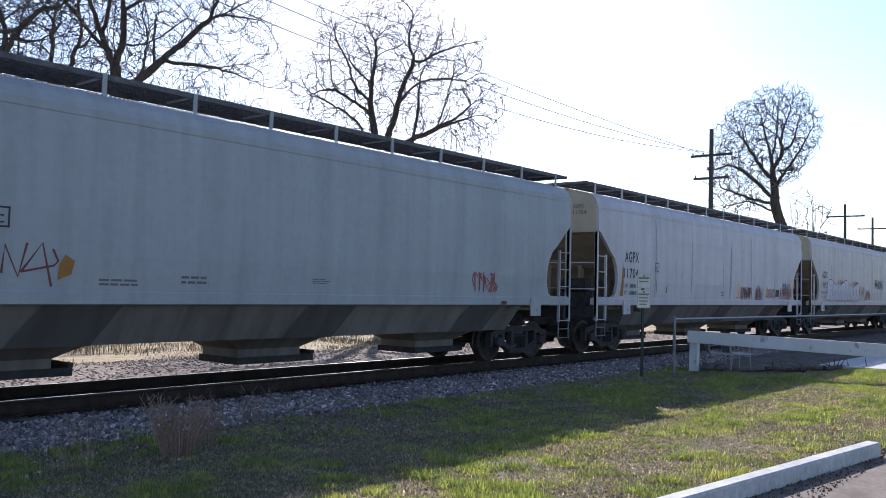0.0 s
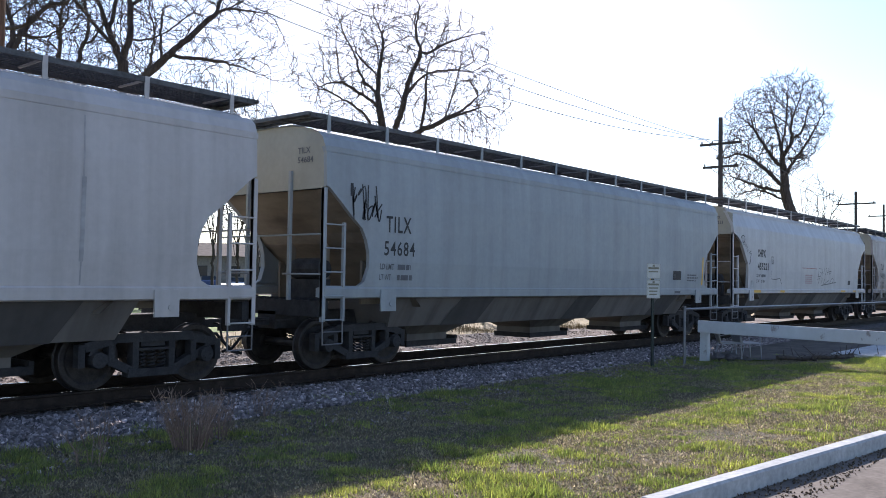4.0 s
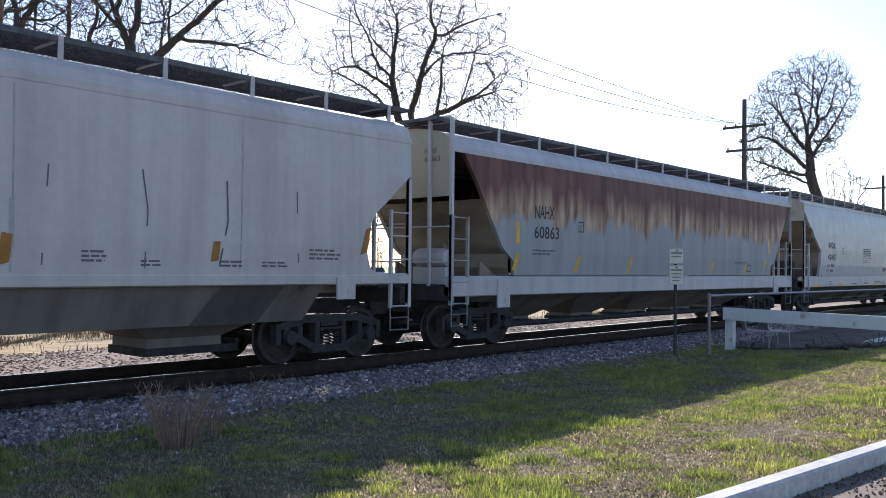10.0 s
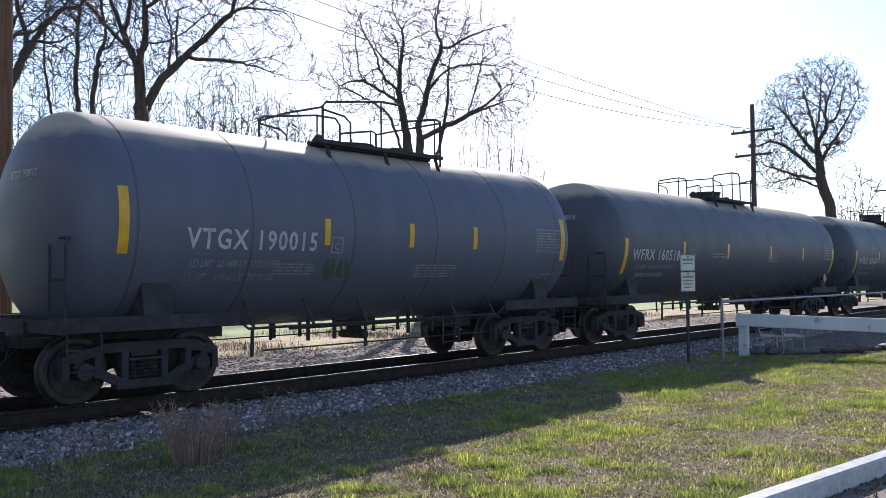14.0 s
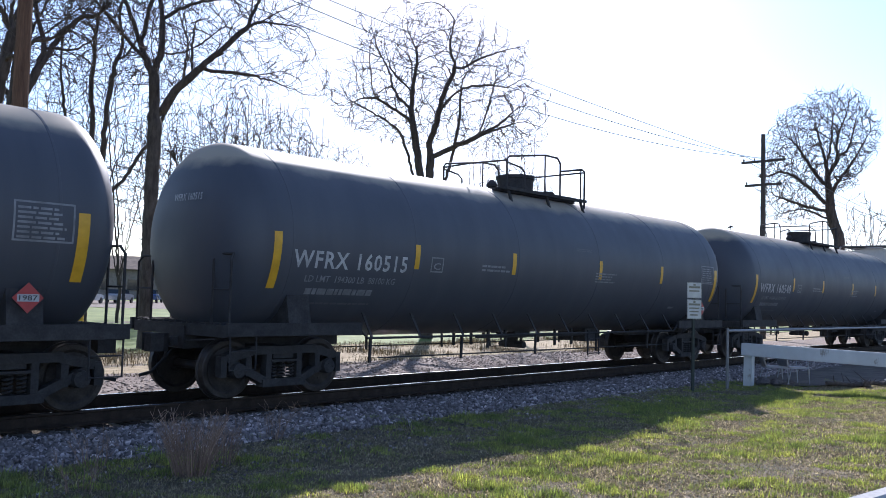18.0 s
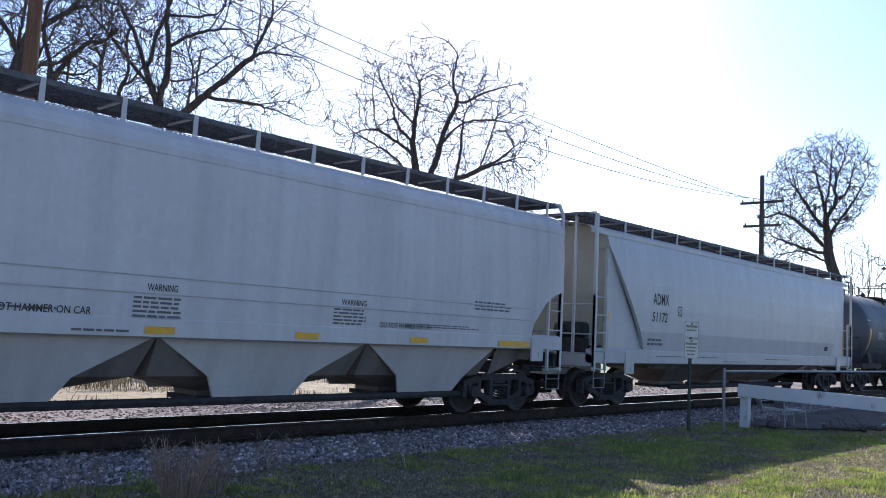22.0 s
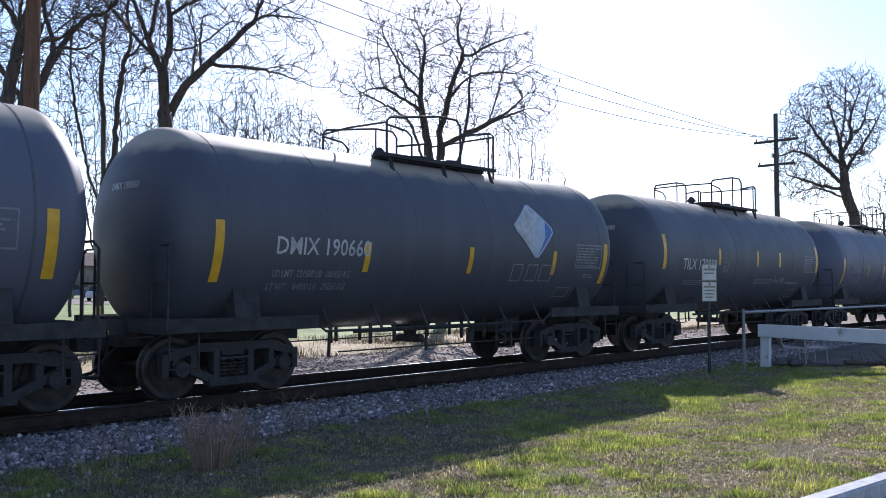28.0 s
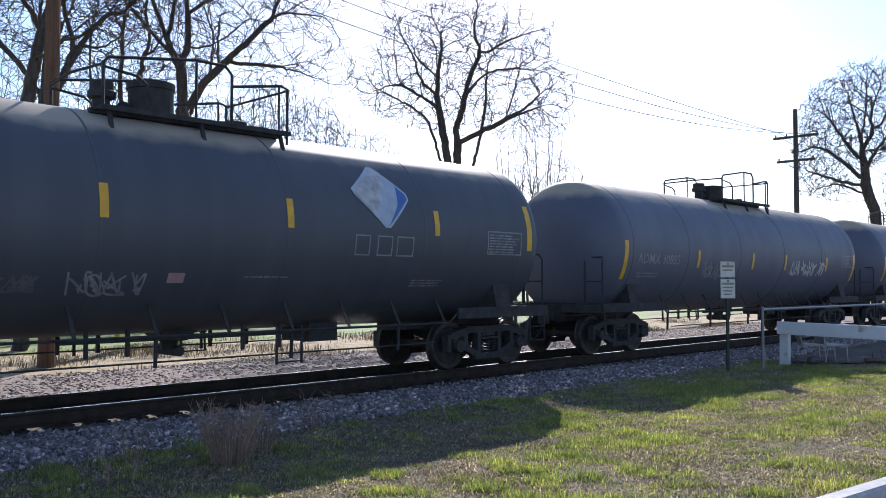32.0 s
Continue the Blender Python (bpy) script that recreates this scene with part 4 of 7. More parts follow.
items += [("text", "red", "KWP", 7.8, 1.74, 1.05, .5), ("tag", "red", 8.95, 10.0, 1.6, 2.1, .03, 6, 3), ("tag", "black", 10.95, 12.8, 2.2, 2.66, .035, 8, 12), ("bars", "white", 8.45, 8.7, 1.58, 1.68, 1)]
marks(c, s, items)
weld_streaks(c, s, 17.15, 3, 7)
end_marks(c, "AGPX", "19192")
place(c, 37.75)
c, s = hopper(17.15, PROF_CURVED, CUT_ROUND, "bluegrey", (1.32, 1.5), BAYS_A, "clean blue-grey covered hopper car with black tag by its end")
marks(c, s, reporting("TILX", "54684", 1.5, 2.56, .7, .85) + [("tag", "black", .55, 1.4, 2.75, 3.4, .03, 4, 8), ("plate", "black", 13.8, 14.35, 1.78, 2.05), ("plate", "grey", 13.85, 14.0, 1.82, 1.95), ("bars", "grey", 14.8, 15.6, 1.75, 2.0, 3), ("poly", "yellow", [(15.85, 1.63), (15.95, 1.63), (15.98, 2.5), (15.90, 2.52)]), ("poly", "yellow", [(12.3, 1.65), (12.42, 1.65), (12.4, 2.1)]), ("tape", "grey", 13.9, 14.3, 1.38, 1.45)])
end_marks(c, "TILX", "54684")
place(c, 56.4)
c, s = hopper(16.8, PROF_SHOULDER, CUT_ANGLE, "light", (1.35, 1.5), [(3.2, 4.5), (7.7, 9.1), (12.3, 13.6)], "pale grey covered hopper car with black marker tags", crown=4.42, walk_z=4.66, struts=1.55, endz=3.4)
marks(c, s, reporting("SHPX", "455221", 2.27, 2.67, .78, 1.1, .46, .29, bold=.035, lt="61800") + [("box", "black", 3.64, 3.87, 2.45, 2.73, "C"), ("tape", "yellow", 1.6, 2.52, 1.39, 1.48), ("tape", "yellow", 4.6, 5.1, 1.39, 1.47), ("tape", "yellow", 12.6, 13.3, 1.39, 1.47), ("tape", "yellow", 14.6, 15.6, 1.39, 1.47), ("plate", "white", 1.56, 1.9, 1.58, 1.82), ("line", "black", [(.61, 3.24), (.68, 3.34), (.86, 3.39), (.98, 3.32), (.97, 3.2), (.84, 3.13), (.79, 3.16), (.80, 3.32), (.79, 3.11)], .034), ("line", "black", [(.85, 3.07), (.96, 3.18), (.93, 3.06), (1.04, 3.15), (1.01, 2.99), (1.14, 3.1), (1.12, 2.91), (1.25, 3.02), (1.22, 2.84), (1.39, 2.93), (1.34, 2.77), (1.58, 2.87), (1.43, 2.73), (1.6, 2.79), (1.52, 2.64), (1.51, 2.48), (1.42, 2.39), (1.39, 2.47)], .034), ("line", "black", [(9.31, 2.04), (9.42, 2.41), (9.7, 2.37), (9.5, 2.24), (9.78, 2.2), (9.62, 2.08), (9.31, 2.04)], .028), ("line", "black", [(9.9, 2.38), (9.83, 2.08)], .028), ("line", "black", [(10.07, 2.09), (10.11, 2.41), (10.32, 2.12), (10.45, 2.45)], .028), ("line", "black", [(10.54, 2.13), (10.75, 2.44), (10.89, 2.16)], .028), ("line", "black", [(10.49, 2.25), (11.16, 2.3), (10.93, 2.19)], .028), ("line", "black", [(9.23, 1.92), (9.51, 2.0), (9.32, 1.72)], .028), ("line", "black", [(9.71, 1.73), (9.83, 2.01), (10.08, 1.79), (9.92, 1.69)], .028), ("line", "black", [(10.2, 1.97), (10.08, 1.72), (10.46, 1.82), (10.81, 1.9)], .028), ("line", "black", [(10.94, 1.78), (11.28, 2.02), (11.51, 1.94), (11.3, 1.78)], .028), ("line", "black", [(9.77, 1.68), (11.86, 1.82)], .028), ("bars", "red", 7.2, 9.2, 2.36, 2.42, 1), ("bars", "pink", 7.6, 8.7, 1.75, 2.15, 5), ("plate", "black", 13.75, 14.15, 1.72, 1.92), ("line", "grey", [(3.6, 2.2), (3.62, 1.9), (4.0, 1.88), (4.6, 1.92), (4.8, 1.7)], .03)])
end_marks(c, "SHPX", "455221")
place(c, 74.9)
c, s = hopper(17.15, PROF_CURVED, CUT_ROUND, "grimy", (1.32, 1.5), BAYS_A, "covered hopper car streaked with brown dirt")
marks(c, s, reporting("TILX", "54851", 1.5, 2.52, .64, .85) + [("box", "grey", 3.25, 3.45, 2.35, 2.6), ("poly", "white", [(1.28, 1.72), (1.34, 1.72), (1.36, 1.95), (1.3, 1.95)]), ("plate", "black", 14.0, 14.5, 1.72, 1.98), ("plate", "grey", 15.0, 15.4, 1.8, 2.1)])
end_marks(c, "TILX", "54851")
place(c, 93.17)
c, s = hopper(17.15, PROF_CURVED, CUT_ROUND, "beige", (1.34, 1.49), BAYS_A, "beige covered hopper car with faint dark streaks", end_paint="cream")
marks(c, s, reporting("TILX", "540700", 1.48, 2.55, .64, .98, lt="64800") + [("box", "grey", 3.4, 3.62, 2.3, 2.56), ("line", "grey", [(1.2, 1.7), (1.22, 2.4), (1.3, 3.0), (1.28, 3.7)], .03), ("line", "grey", [(2.62, 1.6), (2.72, 2.4), (2.75, 3.1)], .025), ("line", "grey", [(5.6, 1.6), (5.7, 2.3), (5.68, 2.7)], .025), ("line", "grey", [(8.3, 1.6), (8.38, 2.4), (8.4, 2.8)], .025)])
marks(c, s, [("poly", "orange", [(9.99, 1.62), (10.13, 1.66), (10.16, 2.0), (10.03, 2.03)]), ("poly", "orange", [(12.95, 1.7), (13.08, 1.72), (13.1, 2.0), (12.98, 2.0)]), ("poly", "orange", [(15.9, 1.85), (16.06, 1.9), (16.14, 2.34), (16.02, 2.3)]), ("bars", "grey", 11.02, 11.4, 1.68, 1.86, 3), ("bars", "grey", 11.85, 12.18, 1.63, 1.74, 2), ("bars", "grey", 13.1, 13.6, 1.63, 1.75, 2), ("bars", "grey", 13.86, 14.4, 1.63, 1.74, 2), ("bars", "grey", 14.78, 15.47, 1.76, 1.96, 3), ("line", "grey", [(11.84, 2.95), (11.93, 2.4), (11.91, 1.6)], .022), ("line", "grey", [(13.19, 2.9), (13.22, 2.3), (13.1, 1.65)], .03), ("line", "grey", [(14.5, 2.83), (14.57, 1.7)], .024), ("line", "grey", [(10.57, 2.9), (10.52, 1.63)], .022)])
weld_streaks(c, s, 17.15, 7, 4)
end_marks(c, "TILX", "540700")
place(c, 111.8)
c, s = hopper(18.35, PROF_CURVED, CUT_RUST, "rust", (1.08, 1.44), [(3.2, 4.22), (6.06, 7.11), (8.83, 10.03), (11.54, 12.9), (14.3, 15.3)], "pale covered hopper car with brown rust running down its side", style=.92, posts=True, tank=True, crown=4.46, walk_z=4.6, end_paint="cream", sill_paint="silver", endz=3.05)
marks(c, s, [("text", "black", "NAHX", 2.68, 2.74, .75, .29), ("text", "black", "60863", 2.66, 2.3, .96, .28), ("bars", "grey", 2.6, 3.5, 1.95, 2.1, 2), ("box", "black", 4.42, 4.64, 2.5, 2.75, "C"), ("tape", "yellow", 2.0, 2.13, 2.18, 2.63), ("line", "yellow", [(1.95, 1.6), (2.1, 1.95)], .12), ("line", "yellow", [(4.33, 1.56), (4.48, 1.94)], .12), ("line", "yellow", [(6.75, 1.54), (6.93, 1.97)], .12), ("line", "yellow", [(9.27, 1.67), (9.4, 1.94)], .12), ("line", "yellow", [(11.62, 1.55), (11.82, 1.9)], .12), ("line", "yellow", [(14.12, 1.57), (14.3, 1.85)], .12), ("box", "black", 14.35, 14.7, 1.62, 1.82), ("tape", "yellow", 16.1, 16.24, 2.2, 2.7), ("line", "yellow", [(15.75, 1.7), (15.95, 2.05)], .1), ("bars", "grey", 13.4, 14.6, 1.85, 1.95, 2)])
end_marks(c, "NAHX", "60863")
place(c, 130.15)
c, s = hopper(18.1, PROF_DRUM, CUT_STEP, "white", (1.05, 1.42), [(2.8, 4.3), (5.65, 7.15), (8.46, 10.0), (11.28, 12.77), (14.35, 15.4)], "off-white covered hopper car with a smooth round side", pad=None, style=.88, crown=4.42, walk_z=4.6, struts=1.35, brace=True, endz=3.5)
marks(c, s, reporting("SHQX", "42415", 2.6, 2.52, .88, .93, .43, .27, bold=.035) + [("box", "black", 4.3, 4.52, 2.35, 2.62, "C"), ("bars", "black", 7.25, 8.45, 2.36, 2.68, 4), ("text", "black", "CAUTION: DO NOT USE STEAM,", 7.25, 2.275, 1.14, .058), ("text", "black", "BOILING WATER OR SHARP OBJECTS", 7.25, 2.195, 1.3, .058), ("text", "black", "TO CLEAN. ENTER ONLY WITH", 7.25, 2.115, 1.04, .058), ("text", "black", "CLEAN SOFT SOLED SHOES.", 7.25, 2.035, 1.0, .058), ("plate", "grey", 10.3, 10.8, 1.68, 1.85), ("tape", "yellow", 1.08, 1.87, 1.08, 1.17), ("tape", "yellow", 4.1, 4.6, 1.08, 1.17), ("tape", "yellow", 8.94, 9.4, 1.05, 1.14), ("tape", "yellow", 11.5, 11.88, 1.05, 1.13), ("tape", "yellow", 14.0, 14.54, 1.05, 1.13), ("text", "black", "CAUTION", 10.06, 1.13, .33, .07), ("bars", "black", 10.42, 10.8, 1.08, 1.28, 4), ("bars", "grey", 7.47, 8.2, 1.14, 1.21, 2), ("box", "grey", 12.45, 12.65, 1.14, 1.24), ("tape", "yellow", 16.2, 17.3, 1.1, 1.19), ("box", "black", 2.85, 3.1, 1.12, 1.26), ("bars", "grey", 5.6, 6.6, 1.13, 1.2, 1), ("bars", "grey", 9.0, 10.4, 1.15, 1.25, 2), ("bars", "grey", 12.2, 13.4, 1.75, 1.9, 2), ("bars", "grey", 14.6, 15.4, 1.9, 2.05, 2)])
end_marks(c, "SHQX", "42415")
place(c, 149.9)


# ---- tank cars ----
TANK_R, TANK_Z = 1.62, 2.52


def tank_surf(z):
    return -math.sqrt(max(TANK_R ** 2 - (z - TANK_Z) ** 2, .0001))


def make_shell(S):
    bm = bmesh.new()
    n = 56
    prof = [(-.80 + .72 * (1 - math.cos(a)), TANK_R * math.sin(a) ** .82) for a in (math.pi / 2 * k / 12 for k in range(1, 13))]
    prof += [(S * f, TANK_R) for f in (.02, .2, .4, .6, .8, .98)]
    prof += [(S - x, r) for x, r in [(-.80 + .72 * (1 - math.cos(a)), TANK_R * math.sin(a) ** .82) for a in (math.pi / 2 * k / 12 for k in range(12, 0, -1))]]
    rings = [[bm.verts.new((x, r * math.sin(2 * math.pi * k / n), TANK_Z + r * math.cos(2 * math.pi * k / n))) for k in range(n)] for x, r in prof]
    for a, b in zip(rings, rings[1:]):
        for k in range(n):
            bm.faces.new((a[k], a[(k + 1) % n], b[(k + 1) % n], b[k]))
    bm.faces.new(rings[0])
    bm.faces.new(rings[-1][::-1])
    bmesh.ops.recalc_face_normals(bm, faces=bm.faces)
    return bm


def make_hanger():
    return mesh_of("pipe_hanger", box(bmesh.new(), -.025, .025, -.025, .025, .60, 1.1), STEEL)


def make_slat():
    return mesh_of("slat", box(bmesh.new(), -.41, .41, -.025, .025, -.015, .015), STEEL)


def make_seam():
    bm = bmesh.new()
    n = 56
    rings = [[bm.verts.new((x, r * math.sin(2 * math.pi * k / n), r * math.cos(2 * math.pi * k / n))) for k in range(n)] for x, r in ((-.022, TANK_R - .004), (-.016, TANK_R + .004), (.016, TANK_R + .004), (.022, TANK_R - .004))]
    for a, b in zip(rings, rings[1:]):
        for k in range(n):
            bm.faces.new((a[k], b[k], b[(k + 1) % n], a[(k + 1) % n]))
    bmesh.ops.recalc_face_normals(bm, faces=bm.faces)
    return mesh_of("weld_seam", bm, PAINT["tank"])


def tank_car(S, paint_, label, dome=.28, dome_r=.36, side=.0, extra=False):
    """S: from the first tall tape to the last."""
    car = tagged(new("tank_car"), label, "freight car", "cars of the freight train")
    pm = PAINT[paint_]
    part("tank_shell", mesh_of("tank_shell", make_shell(S), pm, smooth=True), None, car)
    for f in (.02, .2, .4, .6, .8, .98):
        part("weld_seam", shared("seam", make_seam), pm, car, m=pose(S * f, 0, TANK_Z))
    top = TANK_Z + TANK_R
    mid = S / 2 + .35
    # saddles and stub sills
    for x, d in ((0, 1), (S, -1)):
        bm = bmesh.new()
        tx = x + d * .6
        box(bm, min(x - d * .75, x + d * 2.4), max(x - d * .75, x + d * 2.4), -.25, .25, .76, 1.12)
        for s in (-1, 1):
            prism(bm, [(s * .2, .98), (s * 1.42, 1.0), (s * 1.46, 1.16), (s * 1.3, 1.95), (s * 1.1, 1.7), (s * .5, 1.2)], tx - .22, tx + .22, axis="x")
        box(bm, min(x - d * .72, x - d * .55), max(x - d * .72, x - d * .55), -1.4, 1.4, .98, 1.16)
        bmesh.ops.recalc_face_normals(bm, faces=bm.faces)
        part("stub_sill", bm, STEEL, car, "dark stub sill and saddle")
        bm = bmesh.new()
        box(bm, min(x - d * .75, x + d * 1.9), max(x - d * .75, x + d * 1.9), -1.49, -1.43, 1.0, 1.2)
        deck = part("end_platform", bm, STEEL, car, "dark grated end platform")
        bm = bmesh.new()
        box(bm, min(x - d * .75, x + d * 1.9), max(x - d * .75, x + d * 1.9), 1.43, 1.49, 1.0, 1.2)
        part("platform_edge", bm, STEEL, deck)
        for i in range(16):
            part("slat", shared("slat", make_slat), None, deck, m=pose(x - d * .31, -1.395 + i * .185, 1.175))
        for s in (-1, 1):
            bm = bmesh.new()
            tube(bm, [(x - d * .68, s * 1.40, 1.18), (x - d * .68, s * 1.40, 2.15), (x - d * .62, s * 1.36, 2.25), (x - d * .62, s * .95, 2.25), (x - d * .68, s * .92, 2.15), (x - d * .68, s * .92, 1.18)], .02, 6)
            tube(bm, [(x - d * .68, s * 1.40, 1.7), (x - d * .68, s * .92, 1.7)], .014, 6)
            part("end_handrail", bm, STEEL, car, "black tubular end handrail")
        bm = bmesh.new()
        y = -1.45
        a, b = x - d * .68, x - d * .22
        tube(bm, [(a, y, 1.05), (a, y, .5), (b, y, .5), (b, y, 1.05)], .016, 6)
        tube(bm, [(a, y, .78), (b, y, .78)], .013, 6)
        part("sill_step", bm, STEEL, car, "bent steel stirrup step")
    # long handrails under the tank and their hangers
    bm = bmesh.new()
    for s in (-1, 1):
        y = s * 1.42
        tube(bm, [(1.9, y, 1.08), (2.1, y, .93), (S - 2.1, y, .93), (S - 1.9, y, 1.08)], .022, 6)
        tube(bm, [(2.4, y * .96, .58), (S - 2.4, y * .96, .58)], .014, 5)
        k = max(4, int((S - 4) / 1.15))
        for i in range(k + 1):
            x = 2.2 + (S - 4.4) * i / k
            bar(bm, (x, y, .93), (x, s * 1.15, 1.36), .05, .02)
            if i % 2 == 0:
                bar(bm, (x, y * .97, .95), (x, y * .96, .50), .04)
    part("side_handrail", bm, STEEL, car, "black pipe handrail under the tank")
    # outlet, heater pipes and ladder in the middle
    bm = bmesh.new()
    tube(bm, [(mid, 0, 1.2), (mid, 0, .62)], [.2, .12], 10)
    tube(bm, [(mid, -.35, .62), (mid, .35, .62)], .08, 8)
    prism(bm, [(mid - .6, 1.2), (mid + .6, 1.2), (mid + .15, .78), (mid - .15, .78)], -.3, .3)
    part("bottom_outlet", bm, STEEL, car, "dark bottom outlet valve")
    bm = tube(bmesh.new(), [(mid - 1.9, -.5, .84), (mid + 2.2, -.5, .84)], .035, 6)
    part("heater_pipe", bm, STEEL, car)
    for x in (mid - 1.5, mid - .9, mid + 1.0, mid + 1.7):
        for y in (-.5, .5):
            part("pipe_hanger", shared("hanger", make_hanger), None, car, m=pose(x, y, 0))
    part("valve_box", box(bmesh.new(), mid + 2.3, mid + 2.9, -.5, .3, .66, 1.05), STEEL, car)
    for s in (-1, 1):
        bm = bmesh.new()
        for x in (mid + 1.02, mid + 1.48):
            pts = [(x, s * (TANK_R + .1) * math.sin(a), TANK_Z + (TANK_R + .1) * math.cos(a)) for a in (radians(v) for v in range(14, 105, 10))]
            if s > 0:
                tube(bm, pts + [(x, s * 1.5, .45)], .022, 6)
            else:
                tube(bm, [(x, s * 1.42, 1.0), (x, s * 1.42, .42)], .022, 6)
        for z in (.46, .8):
            tube(bm, [(mid + 1.02, s * 1.46, z), (mid + 1.48, s * 1.46, z)], .014, 6)
        part("tank_ladder", bm, STEEL, car, "black steel tank ladder")
    # platform, railing and manway on top
    bm = bmesh.new()
    for y in (-.95, -.6, .6, .95):
        box(bm, mid - 1.55, mid + 1.55, y - .04, y + .04, top - .11, top - .04)
    for i in range(40):
        x = mid - 1.5 + i * .077
        for y in (-.95, .6):
            box(bm, x - .012, x + .012, y, y + .35, top - .07, top - .045)
    for x in (mid - 1.4, mid, mid + 1.4):
        for s in (-1, 1):
            bar(bm, (x, s * .9, top - .1), (x, s * 1.05, top - .5), .05)
    part("top_platform", bm, STEEL, car, "dark grated platform on the tank top")
    bm = bmesh.new()
    zt = top + .83
    for s in (-1, 1):
        y = s * .93
        tube(bm, [(mid - 1.5, y, top - .1), (mid - 1.5, y, zt - .28), (mid - 1.42, y, zt - .2), (mid - .1, y, zt), (mid + .38, y, zt), (mid + .5, y, zt - .12), (mid + .5, y, top - .1)], .024, 7)
        tube(bm, [(mid - .1, y, zt), (mid - .1, y, top - .1)], .02, 6)
        tube(bm, [(mid - 1.5, y, zt - .34), (mid - 1.0, y, zt - .40), (mid - .86, y, zt - .5), (mid - .86, y, top - .1)], .02, 6)
        tube(bm, [(mid + .5, y, zt - .3), (mid + 1.4, y, zt - .14), (mid + 1.52, y, zt - .18), (mid + 1.52, y, top - .25)], .024, 7)
        tube(bm, [(mid + 1.36, y, zt - .16), (mid + 1.36, y, top - .1)], .02, 6)
    tube(bm, [(mid - 1.5, -.93, zt - .3), (mid - 1.62, 0, zt - .3), (mid - 1.5, .93, zt - .3)], .02, 6)
    tube(bm, [(mid + 1.52, -.93, zt - .2), (mid + 1.52, .93, zt - .2)], .02, 6)
    part("top_railing", bm, STEEL, car, "black tubular safety railing")
    bm = bmesh.new()

    def upright(x, y, prof):
        n = 18
        rings = [[bm.verts.new((x + r * math.cos(2 * math.pi * k / n), y + r * math.sin(2 * math.pi * k / n), z)) for k in range(n)] for r, z in prof]
        for a, b in zip(rings, rings[1:]):
            for k in range(n):
                bm.faces.new((a[k], a[(k + 1) % n], b[(k + 1) % n], b[k]))
        bm.faces.new(rings[-1])

    upright(mid + side, 0, [(dome_r * 1.12, top - .1), (dome_r * 1.12, top - .02), (dome_r, top), (dome_r * 1.03, top + dome * .8), (dome_r * 1.1, top + dome * .82), (dome_r * 1.1, top + dome), (dome_r * .5, top + dome + .03)])
    upright(mid + .85, 0, [(.24, top - .1), (.24, top + .06), (.3, top + .07), (.3, top + .12), (.1, top + .16)])
    tube(bm, [(mid + .85, -.22, top + .12), (mid + 1.2, -.22, top + .14)], .04, 6)
    upright(mid - .75, .1, [(.09, top - .1), (.09, top + .1), (.13, top + .11), (.13, top + .16), (.05, top + .26)])
    if extra:
        upright(mid - 1.12, 0, [(.13, top - .1), (.12, top + .22), (.2, top + .25), (.2, top + .34), (.17, top + .36), (.17, top + .48), (.05, top + .5)])
    part("manway", bm, STEEL, car, "dark bolted manway and valves")
    for x in (.6, S - .6):
        add_truck(car, x)
    add_ends(car, S, -.42)
    return car


def stripes(xs, tall, short, S):
    out = [("tape", "yellow", x - .075, x + .075, *tall) for x in (0.0, S)]
    return out + [("tape", "yellow", x - .06, x + .06, *short) for x in xs]


def placard(car, x, z, r=.27):
    """Upright diamond plate in a holder, red over white, with its number."""
    plate = part("placard", prism(bmesh.new(), [(x - r, z), (x, z - r), (x + r, z), (x, z + r)], -1.50, -1.49), FLAT["placard"], car, "red and white hazard placard")
    bm = bmesh.new()
    patch(bm, x - r * .70, x + r * .70, z - r * .24, z + r * .24, lambda v: -1.50, .003)
    band = part("band", bm, FLAT["white"], plate)
    part("lettering", lettering("1987", x - r * .58, z - r * .17, r * 1.16, r * .34, lambda v: -1.50, .006), FLAT["black"], plate)
    part("holder", box(bmesh.new(), x - .05, x + .05, -1.49, -1.2, z - .04, z + .04), STEEL, plate)


